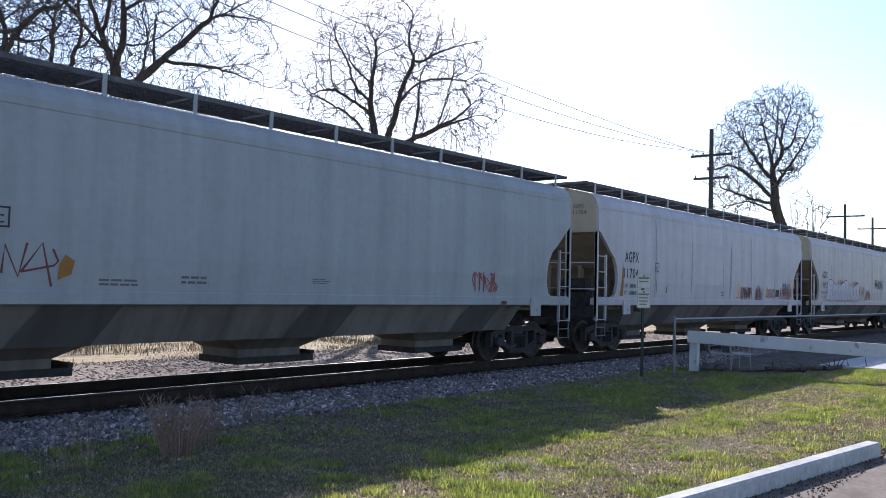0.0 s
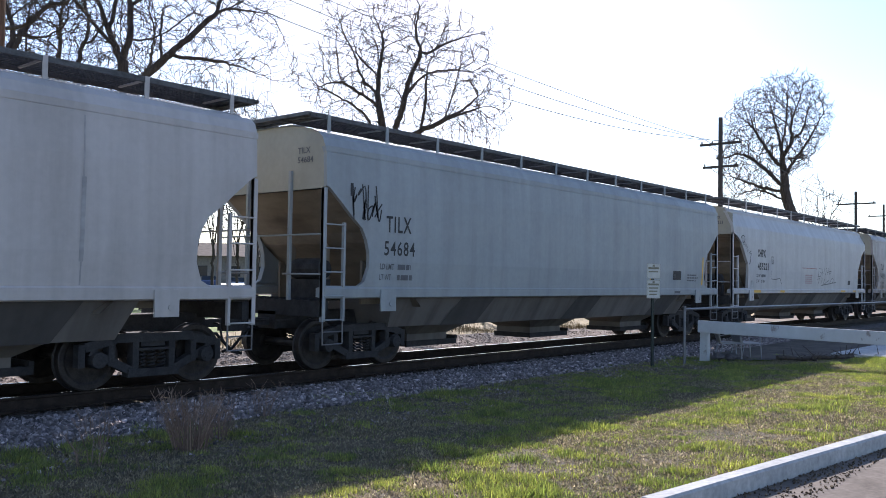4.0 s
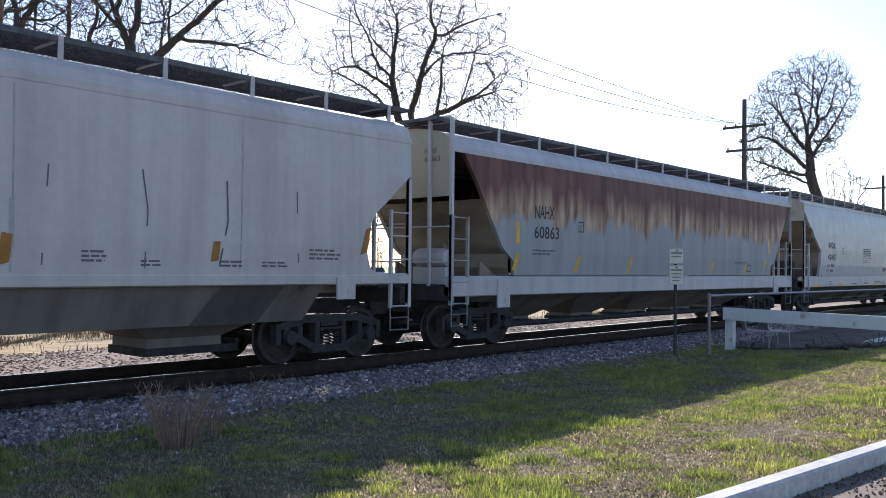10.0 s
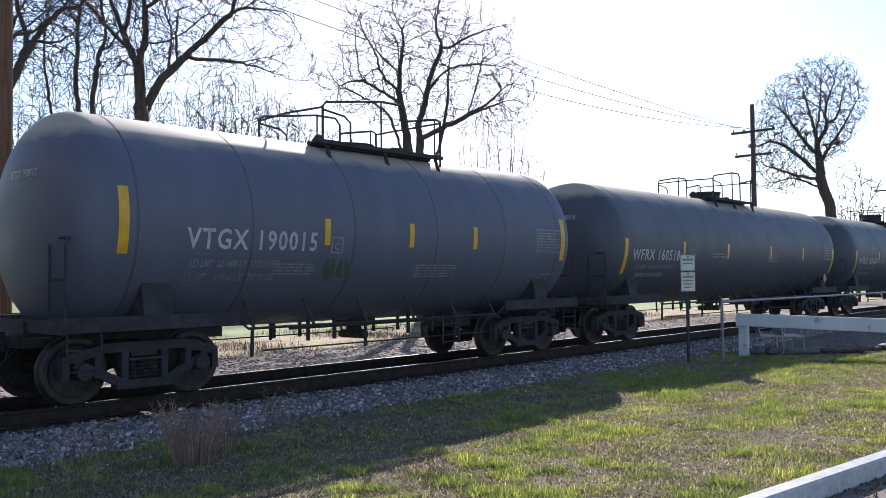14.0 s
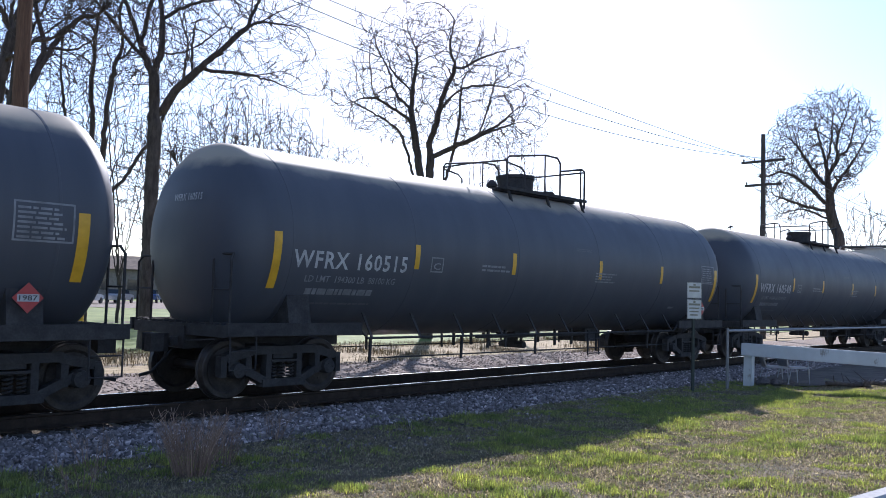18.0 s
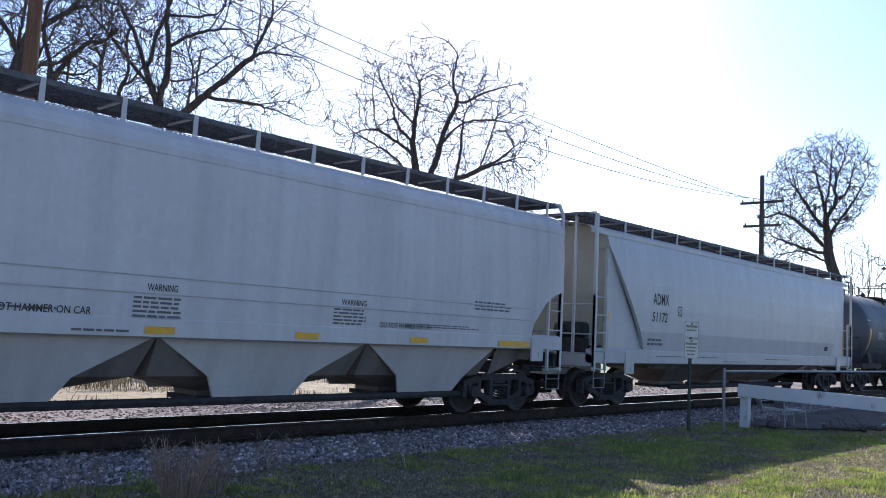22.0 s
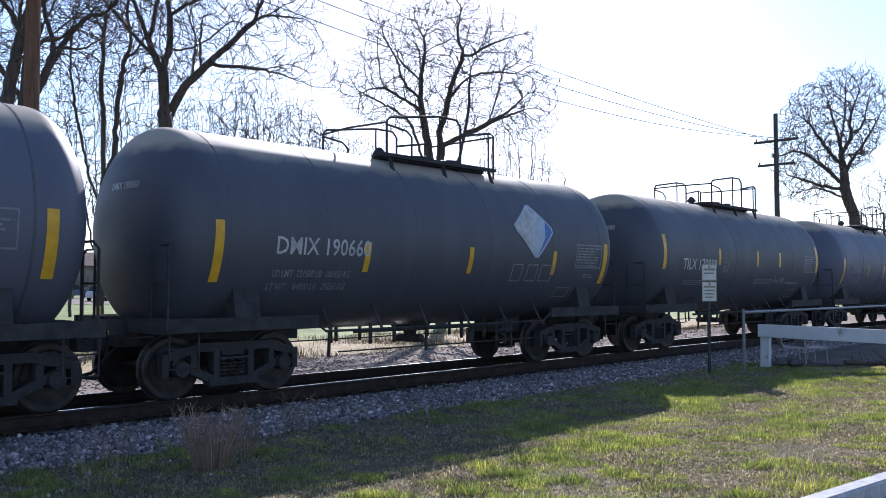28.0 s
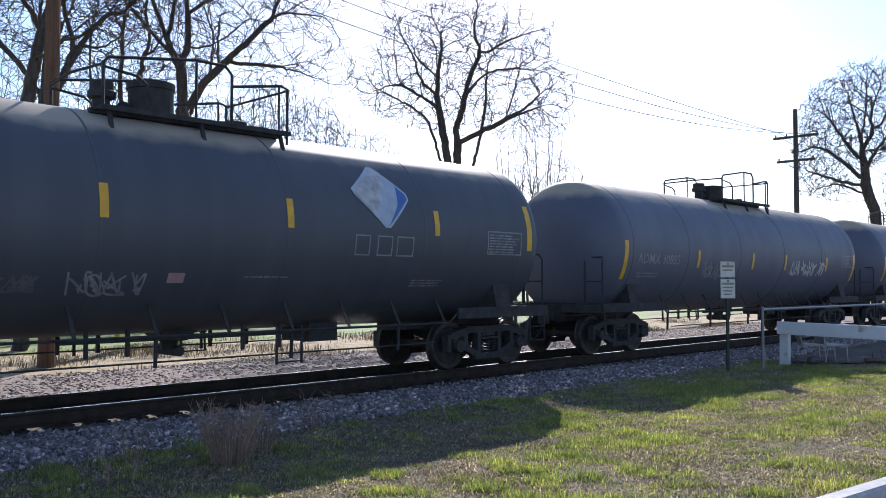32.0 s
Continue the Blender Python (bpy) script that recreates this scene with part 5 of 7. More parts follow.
def emblem(x, z, k=1.0, corner=True):
    """A tilted square with a leaf and a blue corner; plain blocks for the name under it."""
    dia = [(x - .66 * k, z + .1 * k), (x - .60 * k, z - .02 * k), (x + .02 * k, z - .56 * k), (x + .14 * k, z - .56 * k), (x + .66 * k, z - .02 * k), (x + .64 * k, z + .1 * k), (x + .06 * k, z + .56 * k), (x - .06 * k, z + .56 * k)]
    blue = [(x + .10 * k, z - .53 * k), (x + .62 * k, z - .01 * k), (x + .60 * k, z + .08 * k), (x + .42 * k, z + .22 * k), (x + .36 * k, z - .12 * k)]
    leaf = [(x - .12 * k + .30 * k * math.cos(a) + .06 * k * math.sin(a), z - .05 * k + .40 * k * math.sin(a)) for a in (2 * math.pi * i / 16 for i in range(16))]
    rim = [(x - .12 * k + .335 * k * math.cos(a) + .06 * k * math.sin(a), z - .05 * k + .435 * k * math.sin(a)) for a in (2 * math.pi * i / 16 for i in range(16))]
    o = [("poly", "decal" if corner else "silver", dia, .010), ("poly", "blue" if corner else "silver", blue, .014), ("poly", "leaf", leaf, .021)]
    if corner:
        o.append(("poly", "white", [(x - .62 * k, z + .08 * k), (x - .02 * k, z + .53 * k), (x + .2 * k, z + .36 * k), (x + .02 * k, z + .05 * k), (x - .2 * k, z - .34 * k), (x - .56 * k, z - .03 * k)], .017))
    else:
        o.append(("poly", "ink", rim, .017))
    o += [("line", "silver", [(x + q * k, z - .40 * k), (x + (q - .04) * k, z), (x + (q - .16) * k, z + .3 * k)], .03 * k, .025) for q in (-.02, .1)]
    if corner:
        o = [q for q in o if q[0] == "poly" and q[2] is not leaf]
    else:
        o.append(("line", "ink", [(x - .30 * k, z - .70 * k), (x - .2 * k, z - .2 * k), (x - .04 * k, z + .24 * k)], .06 * k, .026))
        o.append(("line", "ink", [(x - .05 * k, z + .50 * k), (x + .1 * k, z + .38 * k), (x + .26 * k, z + .1 * k), (x + .2 * k, z - .3 * k)], .03 * k, .026))
    z0 = z - 1.06 * k
    for i, w in ((-.66, .34), (-.16, .36), (.30, .42)):
        o.append(("box", "dimwhite", x + i * k, x + (i + w) * k, z0, z0 + .36 * k))
    return o


def spec_table(x0, x1, z0, z1):
    return [("box", "dimwhite", x0, x1, z0, z1), ("bars", "dimwhite", x0 + .05, x1 - .05, z0 + .04, z1 - .04, 7)]


def head_marks(car, s):
    """Small white marks on the leading head."""
    bulge = lambda y, z: -.80 + .72 * (1 - math.cos(math.asin(min(.995, (math.hypot(y, z - TANK_Z) / TANK_R) ** 1.22))))
    bm = lettering(s, 0, 3.10, .95, .12, lambda z: 0)
    for k in range(1, 9):
        bmesh.ops.bisect_plane(bm, geom=bm.verts[:] + bm.edges[:] + bm.faces[:], plane_co=(.95 * k / 9, 0, 0), plane_no=(1, 0, 0))
    for v in bm.verts:
        y = .16 - .8 * v.co.x
        v.co = Vector((bulge(y, v.co.z) - .012, y, v.co.z))
    part("lettering", bm, FLAT["white"], car)


def data_rows(x, z, a="LD LMT  221500 LB  100450 KG", b="LT WT    64900 LB   29250 KG"):
    return [("text", "dimwhite", a, x, z, 1.55, .115), ("text", "dimwhite", b, x - .04, z - .2, 1.55, .115)]


c = tank_car(10.27, "tank_blue", "faded black tank car with yellow tape stripes", dome=.12, dome_r=.4)
marks(c, tank_surf, stripes((3.51, 5.48, 7.26), (2.04, 2.95), (2.23, 2.66), 10.27) + [("text", "white", "VTGX 190015", .94, 2.12, 2.36, .31, 0, .018), ("box", "dimwhite", 3.6, 3.86, 2.1, 2.37, "C")] + data_rows(1.05, 1.86, "LD LMT  221600 LB  100500 KG", "LT WT    64400 LB   29200 KG") + spec_table(9.3, 10.2, 2.2, 2.7) + [("bars", "dimwhite", 2.5, 3.5, 1.75, 1.95, 4), ("bars", "dimwhite", 5.7, 6.8, 1.7, 1.95, 5), ("tag", "olive", 3.5, 4.1, 1.72, 2.0, .06, 4, 5), ("box", "dimwhite", 9.6, 10.3, 1.25, 1.75)])
head_marks(c, "VTGX 190015")
place(c, 170.3)
for x, num, long_dome in ((183.35, "160518", .26), (201.5, "160460", .40), (219.75, "160515", .42), (237.9, "160548", .42)):
    S = 15.22
    c = tank_car(S, "tank", "long black tank car with white stencil lettering and hazard placards", dome=long_dome, dome_r=.42)
    marks(c, tank_surf, stripes((3.08, 5.92, 9.19, 12.1), (1.74, 2.62), (2.16, 2.6), S) + [("text", "white", "WFRX " + num, .32, 2.08, 2.52, .29, 0, .02), ("text", "dimwhite", "LD LMT  194300 LB  88100 KG", .62, 1.86, 2.0, .11), ("box", "dimwhite", 3.45, 3.78, 2.12, 2.4, "C"), ("bars", "dimwhite", .7, 2.6, 1.66, 1.86, 1), ("bars", "grey", .9, 2.4, 1.5, 1.56, 1), ("bars", "dimwhite", 4.9, 5.8, 2.2, 2.36, 2), ("bars", "dimwhite", 9.0, 9.9, 2.1, 2.35, 4), ("bars", "grey", 8.2, 8.9, 2.78, 2.86, 2), ("plate", "dimwhite", 13.0, 13.3, 1.52, 1.57), ("bars", "dimwhite", 14.8, 14.95, 1.15, 1.28, 2)] + spec_table(14.35, 15.1, 2.22, 2.72))
    placard(c, 14.62, 1.53, .19)
    head_marks(c, "WFRX " + num)
    place(c, x)

# two pale hoppers between the tank cars
c, s = hopper(19.4, PROF_CURVED, CUT_WIDE, "light", (1.36, 1.62), [(3.3, 4.55), (7.25, 8.5), (11.2, 12.45), (15.15, 16.4)], "light grey covered hopper car with four sloping bays", plates=True, pad=.72, style=.80, crown=4.4, walk_z=4.62, struts=1.1, endz=2.66, end_paint="light", run=1.05)
marks(c, s, [("text", "black", "MWCX", 1.63, 2.8, .93, .33), ("text", "black", "482392", 1.62, 2.34, 1.04, .28), ("text", "grey", "LD LMT 217800", 1.5, 1.98, .95, .11), ("text", "grey", "LT WT  66200", 1.48, 1.8, .9, .11), ("plate", "film", 1.22, 1.42, 1.78, 1.98), ("box", "black", 3.5, 3.72, 2.7, 2.95, "C"), ("tape", "yellow", 1.22, 2.06, 1.41, 1.52), ("tape", "yellow", 4.4, 4.8, 1.41, 1.5), ("tape", "yellow", 7.0, 7.5, 1.41, 1.5), ("tape", "yellow", 9.55, 10.0, 1.42, 1.52), ("tape", "yellow", 12.1, 12.56, 1.42, 1.52), ("tape", "yellow", 14.67, 15.13, 1.42, 1.52), ("text", "black", "WARNING", 9.54, 2.0, .46, .1), ("bars", "grey", 9.36, 10.1, 1.64, 1.95, 5), ("text", "black", "WARNING", 13.0, 2.0, .56, .1), ("bars", "grey", 12.85, 13.66, 1.68, 1.97, 5), ("text", "black", "DO NOT HAMMER ON CAR", 7.35, 1.64, 1.45, .1), ("bars", "grey", 8.55, 9.5, 1.43, 1.49, 1), ("line", "film", [(1.2, 1.96), (6, 1.96), (12, 1.96), (18.2, 1.96)], .02), ("line", "film", [(1.2, 2.2), (6, 2.2), (12, 2.2), (18.2, 2.2)], .02), ("tape", "yellow", 17.2, 18.2, 1.41, 1.52), ("text", "black", "DO NOT HAMMER ON CAR", 13.93, 1.66, 1.3, .1), ("bars", "grey", 14.8, 16.6, 1.7, 1.78, 2), ("bars", "grey", 4.4, 5.2, 1.68, 1.74, 1), ("bars", "grey", 7.3, 8.4, 1.68, 1.74, 1), ("bars", "grey", 16.4, 17.6, 2.1, 2.3, 3)])
bm = bmesh.new()
for x in (0, 19.4):
    for y in (-1.52, 1.52):
        tube(bm, [(x, y, 2.6), (x, y, 4.35), (x, y * .93, 4.58), (x, y * .8, 4.62)], .045, 8)
part("corner_handrail", bm, PAINT["light"], c, "bent pale corner handrail")
place(c, 255.2)
c, s = hopper(18.5, PROF_DRUM, CUT_RAKE, "white", (1.08, 1.4), [(5.44, 6.87), (8.57, 10.1), (11.64, 13.3)], "clean white covered hopper car with raked end panels", style=.9, rake=True, posts=True, crown=4.45, walk_z=4.62, struts=1.35)
marks(c, s, [("text", "black", "ADMX", 2.64, 2.6, .84, .29), ("text", "black", "51172", 2.6, 2.16, .8, .25, .1), ("box", "black", 4.0, 4.2, 2.36, 2.62, "C"), ("bars", "grey", 2.45, 3.4, 1.56, 1.78, 2), ("plate", "black", 15.4, 15.75, 1.62, 1.78), ("plate", "grey", 15.5, 15.6, 1.66, 1.74), ("bars", "grey", 2.9, 7.2, 1.27, 1.31, 1), ("bars", "grey", 7.0, 8.8, 1.16, 1.2, 1), ("bars", "grey", 10.0, 12.2, 1.25, 1.3, 1)])
bm = bmesh.new()
patch(bm, .66, .74, 1.4, 2.3, lambda z: -1.45)
patch(bm, 17.76, 17.84, 1.4, 2.3, lambda z: -1.45)
part("reflective_tape", bm, FLAT["yellow"], c)
place(c, 276.0)

S = 10.37
for x, name, num, tag in ((296.8, "DMIX", "190703", 0), (309.8, "DMIX", "190166", 1)):
    c = tank_car(S, "tank", "black tank car with a pale leaf emblem", dome=.10, dome_r=.45)
    items = stripes(((2.83, 4.19, 5.8, 8.57), (2.96, 4.98, 6.75, 8.53))[tag], (1.75, 2.62), (2.0, 2.46), S) + [("text", "white", name, 1.02, 2.2, .82, .33), ("text", "white", num, 2.0, 2.2, .86, .33), ("box", "dimwhite", 3.2, 3.45, 2.0, 2.26, "C")] + data_rows(.95, 1.86) + emblem(7.75, 2.85, .95, False) + spec_table(9.35, 10.15, 1.95, 2.42) + [("box", "dimwhite", 9.1, 9.6, 1.55, 1.75), ("bars", "dimwhite", 4.2, 4.6, 1.8, 2.05, 5), ("plate", "dimwhite", 6.1, 6.35, 1.78, 1.92), ("bars", "white", -.28, .3, 2.95, 3.03, 1)]
    if tag:
        items += [("tag", "dimwhite", 2.35, 3.7, 1.56, 1.98, .035, 5, 41), ("tag", "dimwhite", 3.9, 4.3, 1.56, 1.7, .025, 2, 42), ("line", "dimwhite", [(2.2, 1.55), (3.4, 1.5), (4.6, 1.52)], .03)]
    marks(c, tank_surf, items)
    head_marks(c, name + " " + num)
    place(c, x)
S = 10.8
c = tank_car(S, "tank_blue", "black tank car with a red and white painted graffiti figure", dome=.12, dome_r=.4)
body = [(3.9 + .55 * math.cos(a) + .2 * math.sin(a), 1.95 + .62 * math.sin(a)) for a in (2 * math.pi * i / 18 for i in range(18))]
marks(c, tank_surf, stripes((2.45, 5.4, 7.4, 9.0), (1.75, 2.62), (2.1, 2.55), S) + [("text", "white", "ADMX 19529", 1.13, 2.0, 1.95, .24), ("poly", "pink", body, .012), ("tag", "red", 3.55, 4.3, 1.45, 2.5, .05, 6, 51), ("tag", "white", 3.3, 4.5, 1.4, 2.6, .035, 5, 52), ("line", "white", [(2.9, 2.45), (2.85, 2.8), (3.05, 3.0), (3.3, 2.95), (3.3, 2.5)], .05), ("line", "white", [(3.1, 2.98), (3.45, 2.9), (3.55, 2.6), (3.5, 2.4)], .05), ("line", "white", [(4.0, 2.6), (3.9, 2.9), (4.15, 3.0), (4.2, 2.75)], .05), ("poly", "dimwhite", [(1.7, 1.3), (2.2, 1.35), (3.2, 1.9), (2.9, 2.05), (2.3, 1.7)], .012), ("tag", "dimwhite", 6.4, 8.2, 1.6, 2.1, .04, 6, 53), ("bars", "dimwhite", 1.1, 2.2, 1.7, 1.85, 2)] + spec_table(9.4, 10.4, 2.1, 2.6))
head_marks(c, "ADMX 19529")
place(c, 323.05)
S = 10.05
c = tank_car(S, "tank", "black tank car with a large pale leaf emblem", dome=.10, dome_r=.45)
marks(c, tank_surf, stripes((2.85, 5.46, 8.12), (1.72, 2.62), (1.9, 2.4), S) + emblem(7.4, 2.8, .98) + spec_table(8.9, 9.9, 2.06, 2.58) + [("text", "white", "DMIX 190660", 1.0, 2.15, 1.9, .28), ("box", "dimwhite", 8.5, 9.0, 1.42, 1.64), ("bars", "dimwhite", 9.3, 9.7, 1.85, 1.95, 2)] + data_rows(1.0, 1.8))
head_marks(c, "DMIX 190660")
place(c, 336.2)
S = 10.3
c = tank_car(S, "tank", "black tank car with a column of small white print", dome=.12, dome_r=.4)
marks(c, tank_surf, stripes((3.05, 5.55, 7.2), (2.1, 2.98), (2.25, 2.7), S) + [("text", "white", "TILX 170888", .97, 2.1, 1.92, .3), ("box", "dimwhite", 3.3, 3.6, 2.05, 2.35, "C"), ("bars", "dimwhite", 1.2, 3.0, 1.7, 1.85, 3), ("bars", "dimwhite", 5.6, 7.0, 1.72, 1.9, 4), ("plate", "dimwhite", 8.0, 9.0, 1.72, 1.8), ("tag", "dimwhite", 7.0, 7.8, 1.75, 1.95, .03, 3, 61), ("box", "dimwhite", 8.6, 9.2, 1.3, 1.55)] + spec_table(9.2, 10.1, 2.1, 2.65))
head_marks(c, "TILX 170888")
place(c, 349.0)
S = 10.5
c = tank_car(S, "tank_blue", "faded blue-black tank car with worn lettering", dome=.06, dome_r=.45)
marks(c, tank_surf, stripes((2.7, 4.57, 6.83, 8.58), (1.75, 2.66), (2.0, 2.45), S) + [("text", "dimwhite", "ADMX 19587", .87, 2.13, 1.9, .28), ("bars", "dimwhite", 1.0, 2.3, 1.75, 2.0, 3)] + spec_table(9.2, 10.1, 2.2, 2.55))
head_marks(c, "ADMX 19587")
place(c, 362.05)
S = 14.45
c = tank_car(S, "tank", "long black tank car with pale blue leaf emblem and white tags", dome=.58, dome_r=.33, side=-.35, extra=True)
marks(c, tank_surf, stripes((2.79, 5.82, 8.7, 11.85), (2.3, 3.2), (2.5, 2.95), S) + [("text", "white", "ADMX  30901", .6, 2.1, 2.05, .29), ("box", "white", 3.0, 3.25, 2.1, 2.36, "C")] + data_rows(.62, 1.84) + emblem(10.6, 3.12, .95) + spec_table(13.2, 14.2, 2.2, 2.65) + [("tag", "dimwhite", 2.95, 4.2, 1.45, 1.9, .03, 5, 71), ("tag", "dimwhite", 5.4, 6.5, 1.5, 1.8, .03, 4, 72), ("tag", "grey", 4.3, 5.1, 1.55, 1.75, .03, 4, 73), ("plate", "pink", 6.8, 7.05, 1.66, 1.8), ("bars", "dimwhite", 8.0, 8.8, 1.74, 1.78, 1), ("bars", "dimwhite", 11.4, 12.3, 1.6, 1.74, 3)])
head_marks(c, "ADMX 30901")
place(c, 375.5)
for x, num in ((393.5, "30885"), (411.3, "30872"), (429.1, "30860")):
    S = 14.45
    c = tank_car(S, "tank_blue", "faded long black tank car with white spray tags", dome=.45, dome_r=.33, side=-.35, extra=True)
    marks(c, tank_surf, stripes((3.41, 6.57, 8.78, 12.0), (1.75, 2.65), (2.05, 2.5), S) + [("text", "dimwhite", "ADMX " + num, .5, 2.12, 1.95, .24), ("tag", "dimwhite", 3.7, 5.3, 1.8, 2.2, .05, 5, 81), ("tag", "white", 9.2, 12.0, 1.9, 2.35, .05, 7, 82), ("bars", "dimwhite", .6, 1.8, 1.8, 1.95, 2)] + spec_table(13.3, 14.2, 2.2, 2.6))
    place(c, x)


# ---- ground ----
def kerb_y(x):
    return 2.56 - .127 * (x - 6.3)


def ground_z(x, y):
    """Height of the ground: level by the kerb, a shallow dip beside the track, rising slowly far off."""
    if y < kerb_y(x) + .1 and x < 11:
        return -.05
    if y < 2.0:
        return 0.0 if x < 11 else .03
    if y < 8.0:
        return .05 - .18 * (y - 2.0) / 6.0
    if y < 45:
        return -.13
    return -.13 + (y - 45) * .012 if y < 160 else 1.25


def sheet(name, xs, ys, material, dz=0.0, fn=ground_z, rough=0.0):
    bm = bmesh.new()
    g = [[bm.verts.new((x, y, fn(x, y) + dz + (noise.noise((x * .8, y * .8, 3)) * rough))) for x in xs] for y in ys]
    for a, b in zip(g, g[1:]):
        for i in range(len(xs) - 1):
            bm.faces.new((a[i], a[i + 1], b[i + 1], b[i]))
    return part(name, bm, material, None, smooth=True)


def steps(*spans):
    out = []
    for a, b, n in spans:
        out += [a + (b - a) * i / n for i in range(n)]
    return out + [spans[-1][1]]


# one sheet to the horizon
tagged(sheet("ground", steps((-2500, -60, 12), (-60, -4, 14), (-4, 34, 120), (34, 90, 20), (90, 3000, 14)), steps((-1500, -20, 6), (-20, 1.4, 8), (1.4, 10, 50), (10, 30, 14), (30, 200, 14), (200, 3000, 8)), SOIL, rough=.012), "patchy lawn and bare soil beside a railway track", "ground", kind="structure")
tagged(sheet("field", steps((-800, 900, 60)), steps((24.5, 160, 30), (160, 1200, 5)), FIELD, .02), "bright green mown field beyond the track", "field", kind="structure")
tagged(sheet("verge", steps((-60, 120, 90)), steps((18.2, 26.5, 10)), DRY, .012, rough=.05), "strip of dry straw grass beyond the track", "verge", kind="structure")


bm = bmesh.new()
for x0, x1 in ((-40, 10.3), (10.3, 30)):
    v = [bm.verts.new((x, y, .006)) for x, y in ((x0, -40), (x1, -40), (x1, kerb_y(x1) - .02), (x0, kerb_y(x0) - .02))]
    bm.faces.new(v)
tagged(part("pavement", bm, ASPHALT, None), "worn sandy asphalt parking lot", "pavement", kind="structure")
# precast kerb blocks
for i, (x0, x1) in enumerate(((-8, -3.6), (-3.55, .9), (.95, 5.4), (5.45, 10.2))):
    bm = bmesh.new()
    w, h = .08, .165
    prof = [(-w, -.1), (w, -.1), (w, h - .012), (w - .012, h), (-w + .02, h), (-w, h - .02)]
    a = math.atan2(-.127, 1)
    prism(bm, prof, 0, (x1 - x0) / math.cos(a), axis="x")
    bmesh.ops.bevel(bm, geom=[e for e in bm.edges if abs(e.calc_length()) < .4], offset=.008, segments=1, affect="EDGES")
    k = part("kerb", bm, CONCRETE, None, m=pose(x0, kerb_y(x0) + .015, 0, 0, 0, math.degrees(a)))
    tagged(k, "pale concrete kerb block between lawn and parking lot", "kerb", "kerb blocks")

# driveway slab at the far end of the lawn
bm = bmesh.new()
g = [(20.6, 7.55), (22.0, 6.7), (24, 5.9), (34, 4.2), (60, 2.5), (60, 9.6), (40, 9.7), (24, 9.2), (20.8, 8.7)]
bm.faces.new([bm.verts.new((x, y, ground_z(x, y) + .045)) for x, y in g])
tagged(part("driveway", bm, DIRT, None), "dark dirt driveway surface", "driveway", kind="structure")


# sunlit concrete pad beyond the barrier
bm = bmesh.new()
box(bm, 23.4, 31, 4.6, 6.4, -.12, .03)
tagged(part("concrete_pad", bm, CONCRETE, None), "pale dusty concrete pad beside the driveway", "slab", kind="structure")

# ---- track ----
bm = bmesh.new()
prof = [(8.9, -.17), (9.7, -.10), (10.55, -.105), (10.9, -.115), (11.45, -.13), (11.75, -.16), (13.0, -.16), (13.3, -.125), (13.8, -.115), (14.4, -.12), (16.0, -.11), (18.6, -.125), (19.2, -.16)]
xs = steps((-460, -30, 4), (-30, 80, 110), (80, 560, 5))
g = [[bm.verts.new((x, y + (.35 * noise.noise((x * .5, 7, y)) if y < 10 else 0), z + .02 * noise.noise((x, y * 2, 1)))) for y, z in prof] for x in xs]
for a, b in zip(g, g[1:]):
    for i in range(len(prof) - 1):
        bm.faces.new((a[i], b[i], b[i + 1], a[i + 1]))
bmesh.ops.recalc_face_normals(bm, faces=bm.faces)
tagged(part("ballast_bed", bm, GRAVEL, None, smooth=True), "grey crushed stone bed of the railway track", "ballast", kind="structure")

track = tagged(new("railway_track"), "single railway track with rusty rails and polished heads", "railway track")
for y in (GAUGE_Y - .753, GAUGE_Y + .753):
    bm = bmesh.new()
    prism(bm, [(y - .07, -.062), (y + .07, -.062), (y + .07, -.045), (y + .012, -.02), (y + .012, .095), (y + .036, .108), (y + .036, .138), (y - .036, .138), (y - .036, .108), (y - .012, .095), (y - .012, -.02), (y - .07, -.045)], -460, 560, axis="x")
    rail = part("rail", bm, RAILM, track, "rust-brown steel rail")
    bm = bmesh.new()
    prism(bm, [(y - .034, .138), (y + .034, .138), (y + .028, .145), (y - .028, .145)], -460, 560, axis="x")
    part("rail_head", bm, HEAD, rail, "bright polished running surface")
bm = bmesh.new()
box(bm, -.11, .11, -1.3, 1.3, -.16, 0)
bmesh.ops.bevel(bm, geom=bm.edges[:], offset=.012, segments=1, affect="EDGES")
tie_me = mesh_of("tie", bm, TIE)
bm = bmesh.new()
box(bm, -.10, .10, -.17, .17, 0, .018)
for dx in (-.06, .06):
    for dy in (-.1, .1):
        box(bm, dx - .012, dx + .012, dy - .012, dy + .012, .018, .05)
plate_me = mesh_of("tie_plate", bm, RAILM)
rt = random.Random(9)
for i in range(190):
    x = -22 + i * .53
    t_ = part("tie", tie_me, None, track, m=pose(x + rt.uniform(-.03, .03), GAUGE_Y + rt.uniform(-.05, .05), -.083 + rt.uniform(-.012, .003), 0, rt.uniform(-1, 1), rt.uniform(-1.2, 1.2)))
    if 0 < x < 30:
        for s in (-1, 1):
            part("tie_plate", plate_me, None, t_, m=pose(0, s * .753, 0))


